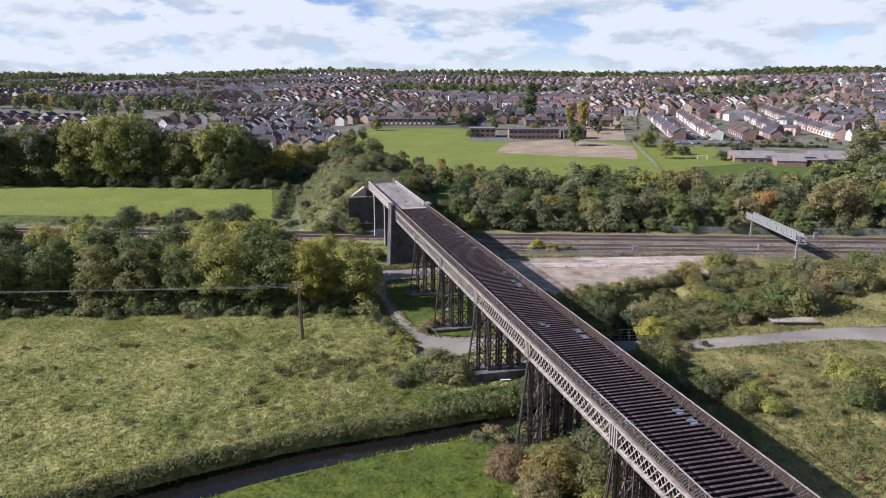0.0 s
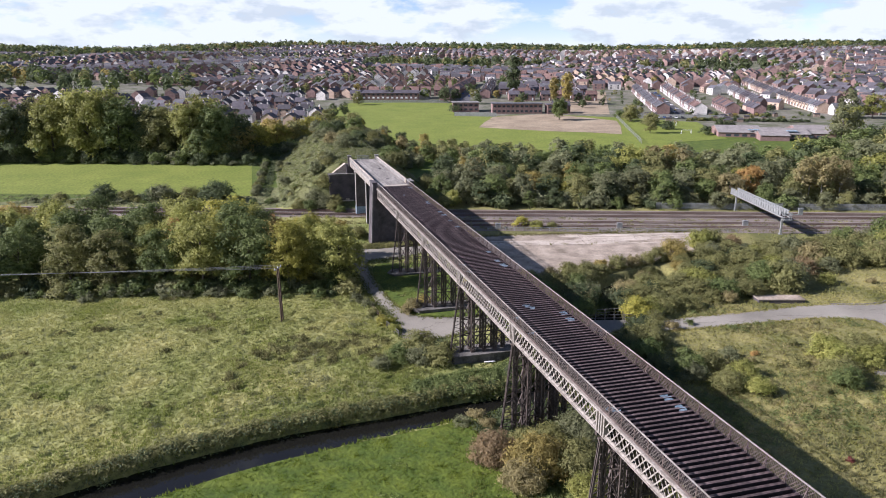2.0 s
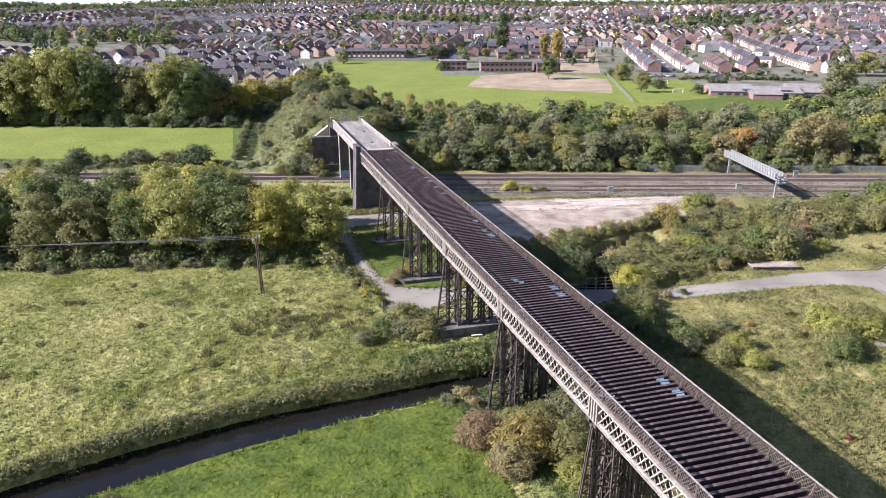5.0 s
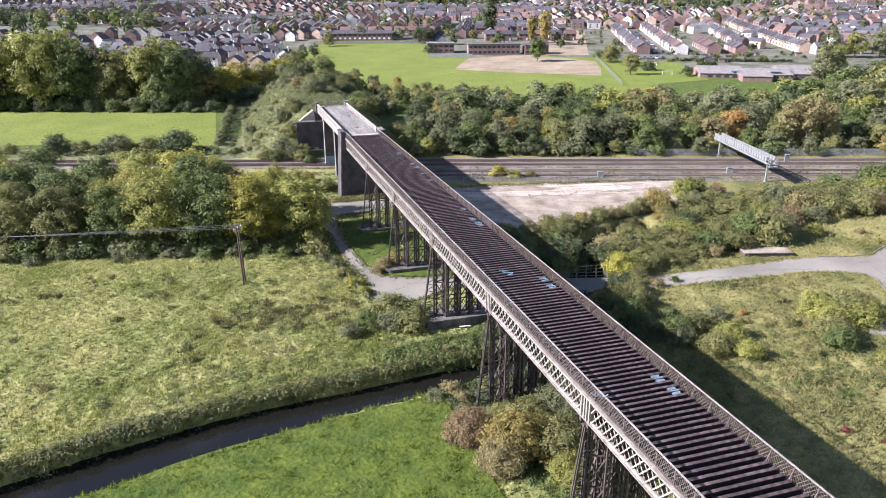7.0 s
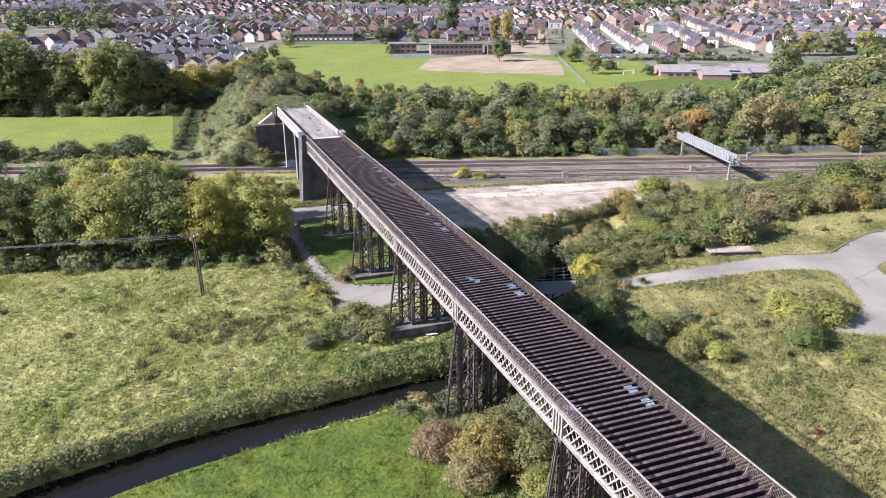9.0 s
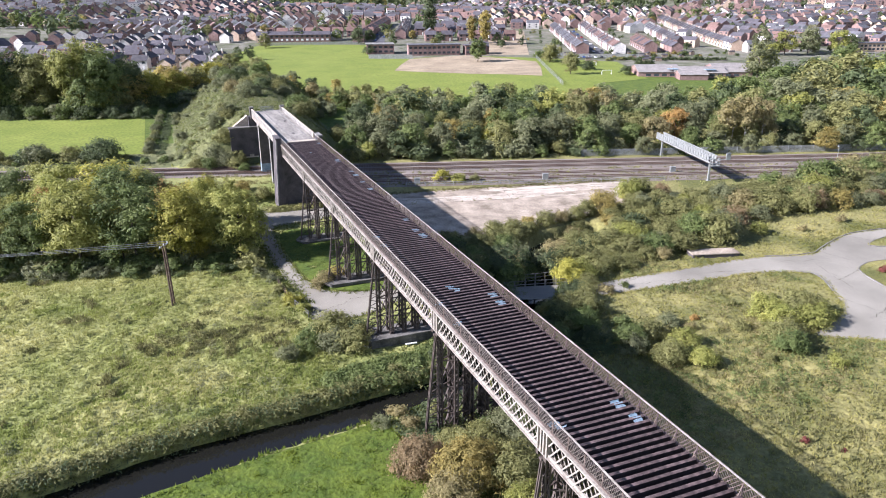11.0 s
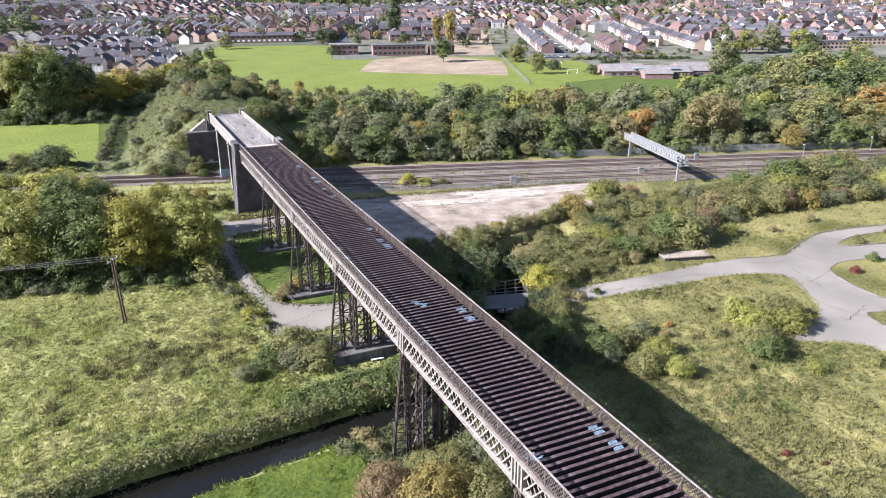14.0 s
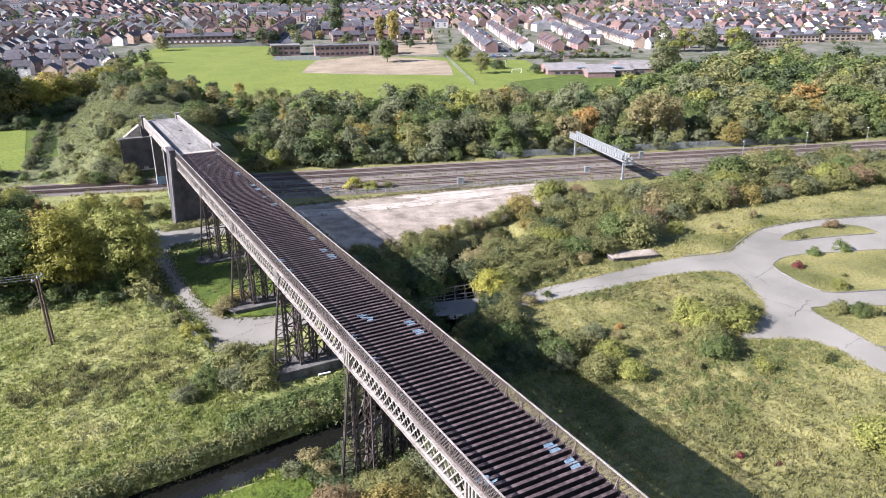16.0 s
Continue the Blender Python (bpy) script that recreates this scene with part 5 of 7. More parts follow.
tufts("damp_grass", spread(31, 52000, -110, -9, -10, 82, greener), 0.32, 0.2, M_TUFTDAMP, "greener damp grass in patches of the pasture", 21, 4, 0.34)
tufts("rushes", spread(22, 40000, -80, -9, 10, 66, rush_patch), 0.62, 0.22, M_RUSH, "dark brown-green rush clumps in the pasture", 2)
tufts("dry_grass", spread(23, 22000, 5, 112, -40, 36, dry_side), 0.28, 0.2, M_TUFTSTRAW, "dry tussocky grass", 3, 5)
tufts("dead_stalks", clumped(24, 14000, 5, 112, -40, 36, dry_side, 0.07, 0.24), 0.5, 0.2, M_TUFTDRY, "brown dead stalks in the dry grass", 4)
tufts("meadow_grass", spread(25, 22000, -60, -8, -30, 4, lambda x, y: (river_gap(x, y) > 3.3) & (y < np.interp(x, [-57, -24, -8], [-4, 2, 4]))), 0.26, 0.2, M_TUFTLUSH, "lush meadow grass", 5)
tufts("bank_plants", spread(26, 30000, -110, 34, -22, 46, lambda x, y: (river_gap(x, y) > 2.5) & (river_gap(x, y) < 4.4)), 0.5, 0.24, M_TUFTLUSH, "tall herbage along the river bank", 6)
tufts("embankment_grass", spread(27, 16000, -27, 27, 144, 262, lambda x, y: bank_height(x, y) > 0.6), 0.35, 0.22, M_REED, "rank grass on the embankment", 7)
tufts("lineside_weeds", spread(28, 9000, -120, 230, 40, 160, lambda x, y: ((inland(x, y) > 127.6) & (inland(x, y) < 131)) | ((inland(x, y) > 95.5) & (inland(x, y) < 101) & ((x < 16) | (x > 80)))), 0.5, 0.4, M_TUFT, "rough weeds beside the railway", 8)


def beneath(x, y):
    track = (np.abs(x + np.interp(y, [30, 42, 60, 92], [5, 3, 11, 11])) < np.interp(y, [30, 42, 50, 92], [7, 7, 2.2, 2.2])) & (y > 32)
    return (river_gap(x, y) > 3.2) & ~track & ~((y > 80) & (y < 93.5)) & ~((y > 31) & (y < 41) & (x > -12)) & ~((np.abs(np.mod(y + 11.65, 23.3) - 11.65) < 2.3) & (np.abs(x) < 6.5))


tufts("viaduct_grass", spread(29, 14000, -14, 9, -60, 100, beneath), 0.3, 0.2, M_REED, "green grass beneath the viaduct", 11)
tufts("verge_grass", spread(30, 9000, 84, 200, -10, 60, lambda x, y: ~inside(ROAD, x, y) & (y > np.interp(x, [84, 100, 135, 200], [30, 31, 24, 8]))), 0.35, 0.3, M_TUFTSTRAW, "dry grass along the road", 12)
tufts("island_grass", spread(65, 16000, 68, 128, -18, 30, lambda x, y: inside(ISLANDS[0], x, y) | inside(ISLANDS[1], x, y) | inside(ISLANDS[2], x, y)), 0.30, 0.22, M_TUFTSTRAW, "dry grass on the islands between the roads", 45)

for i in range(14):
    x = -34 - i * 9
    plant("shrub", x, 227 + (-x - 40) * 0.36, mixed({"dark": 3, "green": 2}), plant_rnd.uniform(4.5, 8.0), 1.1)
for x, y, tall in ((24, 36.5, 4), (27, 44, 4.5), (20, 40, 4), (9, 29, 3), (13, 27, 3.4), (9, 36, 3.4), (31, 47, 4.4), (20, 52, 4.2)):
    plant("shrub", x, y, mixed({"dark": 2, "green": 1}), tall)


def brambles(name, spots, material, label, seed, dense=70, big=1.0):
    """Low rounded bramble clumps, all one tangle."""
    rng = np.random.default_rng(seed)
    out = []
    rise = relief(spots[:, 0], spots[:, 1])
    for (x, y), up in zip(spots, rise):
        r = rng.uniform(0.35, 1.1) * big
        n = int(dense * r)
        e = rng.normal(size=(n, 3))
        e /= np.linalg.norm(e, axis=1, keepdims=True)
        e[:, 2] = np.abs(e[:, 2])
        p = np.array([x, y, ground_at(x, y) + up]) + e * np.array([r, r, r * 0.7]) * rng.uniform(0.6, 1.05, (n, 1))
        out.append(leaf_quads(rng, p, e, 0.15 * big).reshape(-1, 4, 3)[:, :3].reshape(-1, 3))
    v = np.concatenate(out)
    tagged(new(name, quick_mesh(name, v, np.arange(len(v)).reshape(-1, 3), material)), label, "brambles", kind="stuff")


brambles("brambles", clumped(41, 1900, 14, 112, -38, 35, dry_side, 0.06, 0.08), M_LEAF["olive"], "low olive bramble clumps in the dry grass", 3, 50)
brambles("green_brambles", clumped(48, 1300, 12, 72, -12, 32, dry_side, 0.07, 0.02), M_LEAF["green"], "low green weeds and brambles in the dry grass", 13, 50)
brambles("grey_thistles", clumped(49, 900, 18, 80, -16, 30, dry_side, 0.08, 0.14), M_LEAF["tan"], "faded tan thistles in the dry grass", 14, 40)
# the dark leaf colour deepens the viaduct's shadow on these brambles
brambles("shaded_brambles", spread(50, 1400, 6.5, 27, 8, 47, lambda x, y: river_gap(x, y) > 3.0), M_LEAF["dark"], "rank brambles in the lee of the viaduct, coloured dark for its shadow", 15, 55, 1.3)
brambles("nettles", clumped(42, 1200, -110, -11, 4, 84, west_pasture, 0.07, 0.42), M_LEAF["grey"], "grey-green nettle clumps in the pasture", 4)
brambles("brown_dock", spread(43, 2600, -60, -12, 14, 60, rush_patch), M_LEAF["olive"], "brown seeded dock clumps in the pasture", 5)
brambles("bank_nettles", spread(44, 900, -60, 10, 8, 22, lambda x, y: (river_gap(x, y) > 3.2) & (river_gap(x, y) < 7.5) & (x > -30)), M_LEAF["green"], "green nettles on the river bank", 6)
brambles("bank_thicket", spread(56, 420, -13, 9, 12, 21, lambda x, y: (river_gap(x, y) > 3.0) & (river_gap(x, y) < 9)), M_LEAF["green"], "dense green nettles and brambles on the river bank", 21, 80, 1.4)
brambles("embankment_brambles", spread(45, 2600, -27, 20, 144, 250, lambda x, y: bank_height(x, y) > 0.6), M_LEAF["grey"], "grey-green brambles on the embankment", 7, 38, 1.25)
brambles("lineside_brambles", spread(46, 2600, -150, -16, 128, 205, lambda x, y: (inland(x, y) > 129.5) & (inland(x, y) < 144.5) & (river_gap(x, y) > 5)), M_LEAF["grey"], "grey-green brambles between the railway and the field", 8)
# dark leaves stand in for the shadow inside the ditch
brambles("ditch_brambles", spread(47, 2200, -33, -18, 160, 240, lambda x, y: np.abs(x + 28.6 - (y - 166) * 0.085) < 1.3), M_LEAF["dark"], "dark brambles in place of the shadowed ditch beside the playing field", 9)
brambles("woodland_edge", spread(51, 1900, 10, 330, 10, 150, lambda x, y: (inland(x, y) > 129.5) & (inland(x, y) < 136)), M_LEAF["grey"], "grey-green undergrowth along the woodland edge", 16, 34, 1.6)
brambles("field_edge", spread(52, 900, -190, -30, 220, 300, lambda x, y: np.abs(y - (226 + (-x - 36) * 0.34)) < 4), M_LEAF["dark"], "dark undergrowth beneath the tall trees", 17, 34, 2.4)
brambles("bank_herbage", spread(53, 15000, -75, 6, -14, 15, lambda x, y: (y > np.interp(x, [p[0] for p in RIVER], [p[1] for p in RIVER])) & (river_gap(x, y) > 3.3) & (river_gap(x, y) < 4.9)), M_LEAF["olive"], "shaggy olive herbage overhanging the river", 18, 34, 1.3)
# leaf colour here carries the shadow of the steep north bank
brambles("bank_shrubs", spread(57, 7000, -75, 6, -14, 15, lambda x, y: (y > np.interp(x, [p[0] for p in RIVER], [p[1] for p in RIVER])) & (river_gap(x, y) > 3.0) & (river_gap(x, y) < 4.2)), M_LEAF["dark"], "overhanging weeds along the river edge, darkened as the shaded bank", 28, 40, 1.3)
brambles("pier_nettles", spread(59, 260, -9, 4, -22, -4, lambda x, y: (x + y * 0.2 > -8)), M_LEAF["green"], "bright green nettles round the foot of the pier", 33, 70, 1.1)
# dark leaf tint paints extra shade round the pier foot
brambles("pier_brambles", spread(60, 420, -8, 7, -7, 5.5, lambda x, y: river_gap(x, y) > 2.9), M_LEAF["dark"], "brambles and rubble weeds beneath the viaduct, darkened for its shade", 34, 55, 1.2)
brambles("pier_weeds", spread(58, 240, -8.5, 5.5, 90.2, 92.6, lambda x, y: y > 90.8), M_LEAF["olive"], "rank weeds along the foot of the brick pier", 31, 60, 1.5)
brambles("meadow_weeds", clumped(54, 900, -30, -8, -30, 3, lambda x, y: river_gap(x, y) > 4.4, 0.12, 0.1), M_LEAF["green"], "dark green docks and nettles in the meadow", 19, 50, 0.7)
tufts("track_weeds", spread(55, 7000, -120, 330, 0, 150, lambda x, y: (inland(x, y) > 103) & (inland(x, y) < 117.5) & (np.sin(x * 0.37) + np.sin(y * 0.9 + x * 0.13) > 0.55)), 0.55, 0.35, M_TUFT, "yellow weeds among the disused rails", 20)
def along_edge(seed, outline, n, reach):
    """Spots scattered along a closed outline, on either side of it."""
    rng = np.random.default_rng(seed)
    a = np.array(outline)
    b = np.roll(a, -1, axis=0)
    long = np.hypot(*(b - a).T)
    k = rng.choice(len(a), n, p=long / long.sum())
    t = rng.uniform(0, 1, (n, 1))
    return a[k] * (1 - t) + b[k] * t + rng.normal(0, reach, (n, 2))


tufts("road_verge", along_edge(61, soft(ROAD, 1), 4200, 0.35), 0.22, 0.22, M_TUFTSTRAW, "dry grass creeping over the edge of the road", 41)
tufts("track_verge", along_edge(62, soft(PATH, 1), 2600, 0.5), 0.32, 0.22, M_REED, "green weeds creeping over the edge of the track", 42)
tufts("yard_verge", along_edge(63, YARD, 1500, 0.6), 0.35, 0.3, M_TUFTDRY, "dry weeds along the edge of the yard", 43)
# ---- the town on the slope ----
M_ROOF = [surface("roof_tiles_" + n, a, b, 0.4, 0.85, fine=3.0, vary=0.2, island=0.12) for n, a, b in (("brown", (0.060, 0.055, 0.061), (0.104, 0.095, 0.104)), ("red", (0.118, 0.074, 0.062), (0.19, 0.118, 0.098)), ("grey", (0.075, 0.075, 0.082), (0.13, 0.127, 0.132)), ("dark", (0.042, 0.04, 0.044), (0.075, 0.07, 0.072)))]
M_WALL = [surface("wall_" + n, a, b, 0.5, 0.9, fine=3.0, vary=0.15, island=0.15) for n, a, b in (("red_brick", (0.165, 0.108, 0.094), (0.258, 0.172, 0.150)), ("pale_render", (0.46, 0.435, 0.40), (0.64, 0.61, 0.56)), ("buff_brick", (0.34, 0.25, 0.18), (0.48, 0.37, 0.28)), ("dark_brick", (0.15, 0.098, 0.085), (0.23, 0.15, 0.13)))]
WALL_WORDS, ROOF_WORDS = ("red-brick", "pale rendered", "buff-brick", "dark-brick"), ("brown-tiled", "red-tiled", "grey slate", "dark-tiled")
HOUSES, HOUSE_SPOTS = {}, []


def house_parts(w, d, h, rise, wing):
    """Walls with gables, an overhanging roof, a chimney, windows and a door; ridge along x."""
    out = []
    g = Geo()
    g.profile([(-d / 2, -1.5), (d / 2, -1.5), (d / 2, h), (0, h + rise), (-d / 2, h)], "x", -w / 2, w / 2)
    out.append(("wall", g, "wall"))
    g = Geo()
    e, t = 0.35, 0.16
    k = rise / (d / 2)
    g.profile([(-d / 2 - e, h - e * k), (0, h + rise), (d / 2 + e, h - e * k), (d / 2 + e, h - e * k + t), (0, h + rise + t), (-d / 2 - e, h - e * k + t)], "x", -w / 2 - 0.25, w / 2 + 0.25)
    out.append(("roof", g, "roof"))
    g = Geo()
    g.box(w / 2 - 1.3, w / 2 - 0.5, -0.4, 0.4, h + rise * 0.6, h + rise + 1.2).box(w / 2 - 1.15, w / 2 - 0.9, -0.15, 0.1, h + rise + 1.2, h + rise + 1.5)
    out.append(("chimney", g, "wall"))
    for side in ((1,) if w < 6 else (-1,)):
        y = side * d / 2
        for x in (-w * 0.27, w * 0.27):
            for z in (0.9, h - 1.7):
                if z < 1 and x > 0:
                    out.append(("door", Geo().box(x - 0.45, x + 0.45, y - 0.06, y + 0.06, 0.0, 2.05), "white"))
                else:
                    out.append(("window", Geo().box(x - 0.75, x + 0.75, y - 0.05, y + 0.05, z, z + 1.2), "glass"))
    return out


HOUSE_FORMS = [house_parts(8.4, 7.6, 4.9, 2.6, 0), house_parts(5.4, 8.4, 5.2, 2.5, 0), house_parts(12.0, 7.8, 4.9, 2.8, 0), house_parts(9.5, 7.2, 2.8, 2.6, 0)]


def house(kind, x, y, turn, wall, roof, group="houses of the town"):
    key = (kind, wall, roof)
    if key not in HOUSES:
        mats = {"wall": M_WALL[wall], "roof": M_ROOF[roof], "white": M_WHITE, "glass": M_GLASS}
        HOUSES[key] = [(n, g.mesh(n, mats[m])) for n, g, m in HOUSE_FORMS[kind]]
    ob = thing("house", "%s house with a %s pitched roof" % (WALL_WORDS[wall], ROOF_WORDS[roof]), "house", group, at=pose(x, y, ground_at(x, y), 0, 0, turn))
    HOUSE_SPOTS.append((x, y))
    for n, me in HOUSES[key]:
        part(n, me, None, ob)
    return ob


def row_of_houses(x0, y0, x1, y1, n, kind, walls, roofs, seed, jitter=0.0):
    rnd = random.Random(seed)
    turn = math.degrees(math.atan2(y1 - y0, x1 - x0))
    for i in range(n):
        t = i / max(1, n - 1)
        house(kind, x0 + (x1 - x0) * t + rnd.uniform(-jitter, jitter), y0 + (y1 - y0) * t + rnd.uniform(-jitter, jitter), turn + rnd.uniform(-jitter, jitter) * 2, rnd.choice(walls), rnd.choice(roofs))


# two long terraces that face each other across a street, with gables to the park
row_of_houses(238, 352, 304, 500, 26, 1, (0, 0, 3, 1), (2, 0, 2), 1)
row_of_houses(262, 345, 334, 502, 28, 1, (1, 1, 0), (0, 1, 0), 2)
row_of_houses(285, 342, 306, 386, 8, 1, (0, 0), (1, 1, 0), 3)
ribbon("street", [(249, 345), (320, 503)], 8.0, M_STREET, "dark asphalt street between terraces", lift=0.15)
ribbon("street", [(134, 470), (190, 640), (230, 760)], 9.0, M_STREET, "dark asphalt street between houses", lift=0.15)
# white terrace climbing the hill, and the brick pair at its foot
row_of_houses(347, 329, 391, 427, 17, 1, (1, 2, 2, 0), (0, 2, 3), 4)
row_of_houses(391, 427, 436, 523, 16, 1, (1, 2, 2, 0), (3, 0, 2), 5)
row_of_houses(335, 378, 372, 457, 13, 1, (1, 0, 1), (2, 0), 6)
row_of_houses(296, 330, 303, 347, 3, 0, (0, 2), (0, 0), 7)
row_of_houses(350, 318, 372, 312, 3, 0, (1, 0, 1), (2, 2), 8, 0.6)


def estate(x0, x1, y0, y1, dx, dy, seed, walls, roofs, keep=0.86, turns=(66, 70, 62, -20)):
    """Detached and paired houses round closes, turned two ways."""
    rnd = random.Random(seed)
    y = y0
    while y < y1:
        x = x0 + rnd.uniform(0, dx / 2)
        turn = rnd.choice(turns)
        while x < x1:
            if rnd.random() < 0.3:
                turn = rnd.choice(turns)
            if rnd.random() < keep:
                house(rnd.choice((0, 0, 0, 2)), x, y - (x - x0) * 0.31 + rnd.uniform(-3, 3), turn + rnd.uniform(-5, 5), rnd.choice(walls), rnd.choice(roofs))
            x += dx * rnd.uniform(0.85, 1.25)
        y += dy


# estate beyond the playing field
estate(-66, 12, 372, 560, 13.5, 19, 21, (1, 1, 2, 1, 3), (0, 0, 3))
estate(22, 60, 520, 560, 14, 18, 23, (1, 2, 0), (0, 3))
# slab blocks on the eastern estate
BLOCKS = ((440, 330, 34, -20), (478, 300, 30, -20), (520, 290, 40, -20), (430, 290, 26, -20), (500, 345, 46, -18), (560, 330, 44, -18))
# low flats on the edge of the park
flats = thing("flats", "long two-storey brick flats with a brown roof", "flats", at=pose(78, 505, ground_at(78, 505), 0, 0, -15))
for n, g, m in house_parts(54, 9, 5.2, 2.2, 0)[:2]:
    part(n, g, M_WALL[0] if m == "wall" else M_ROOF[0], flats)
for i in range(14):
    for z in (0.9, 3.3):
        part("window", Geo().box(-25.5 + i * 3.8, -23.7 + i * 3.8, -4.57, -4.47, z, z + 1.3), M_WHITE if z < 2 else M_GLASS, flats)
row_of_houses(52, 545, 140, 520, 9, 0, (0, 0, 1), (1, 0, 1), 60, 1.0)
row_of_houses(122, 482, 192, 632, 26, 1, (0, 0, 3), (0, 0, 1), 61)
row_of_houses(160, 494, 206, 610, 20, 1, (0, 1, 3), (0, 2, 0), 62)
row_of_houses(176, 470, 236, 452, 6, 0, (0, 0, 3), (0, 1), 63, 1.0)
row_of_houses(186, 520, 250, 500, 6, 0, (0, 1), (0, 0), 64, 1.0)
row_of_houses(230, 470, 262, 545, 7, 0, (0, 1, 0), (0, 2), 65, 1.0)
lay("cleared_lot", [(176, 368), (203, 360), (279, 510), (256, 540), (228, 470), (182, 400)], M_BARE, "bare cleared lot between gardens", 0.12)


def block(name, label, x, y, turn, w, d, h, wall, top, windows, category="building"):
    """A low flat-roofed building with bands of windows."""
    ob = thing(name, label, category, at=pose(x, y, ground_at(x, y), 0, 0, turn))
    part("wall", Geo().box(-w / 2, w / 2, -d / 2, d / 2, -1.5, h), wall, ob)
    part("roof", Geo().box(-w / 2 - 0.4, w / 2 + 0.4, -d / 2 - 0.4, d / 2 + 0.4, h, h + 0.45), top, ob)
    for i in range(windows):
        x0 = -w / 2 + (i + 0.2) * w / windows
        for z in ([1.0] if h < 4.5 else [1.0, h - 2.2]):
            part("window", Geo().box(x0, x0 + 0.6 * w / windows, -d / 2 - 0.06, -d / 2 + 0.05, z, z + 1.3), M_GLASS, ob)
    return ob


for x, y, w, turn in BLOCKS:
    block("low_block", "long low brick and render housing block with a grey roof", x, y, turn, w, 9, 5.4, M_WALL[2], M_ROOF[2], 9, "flats")
block("school_block", "two-storey brick school block with a flat roof", 146, 386, -14, 34, 10, 6.4, M_WALL[0], M_ROOF[2], 11, "school")
block("school_hall", "brick school hall with a pale flat roof", 116, 408, -14, 18, 14, 6.0, M_WALL[0], M_DECKCONC, 5, "school")
block("school_wing", "dark brick school wing", 172, 378, -14, 14, 11, 5.8, M_WALL[3], M_ROOF[0], 4, "school")
house(2, 176, 380, -14, 3, 0)
# modern school with a low spreading roof
M_SHEETROOF = surface("pale_sheet_roof", (0.20, 0.182, 0.166), (0.30, 0.275, 0.248), 0.3, 0.6, fine=2.0)
modern = thing("primary_school", "low modern school with broad grey-brown roofs", "school", at=pose(232, 240, ground_at(232, 240), 0, 0, -25))
for i, (x, y, w, d, rise) in enumerate(((-16, 6, 22, 24, 2.6), (4, 0, 26, 20, 2.2), (22, 8, 18, 26, 3.0), (-2, -12, 14, 12, 1.6))):
    for n, g, m in house_parts(w, d, 2.3, rise, 0)[:2]:
        g.v = [(a + x, b + y, c) for a, b, c in g.v]
        part(n, g, M_WALL[0] if m == "wall" else M_SHEETROOF, modern)
for i in range(12):
    part("window", Geo().box(-24 + i * 4, -21.5 + i * 4, -10.1, -9.98, 0.7, 1.9), M_GLASS, modern)
for x, y in ((-12, -1), (6, -4)):
    part("rooflight", Geo().box(x, x + 5, y - 5, y - 2.5, 3.6, 4.0), M_BLUE, modern)

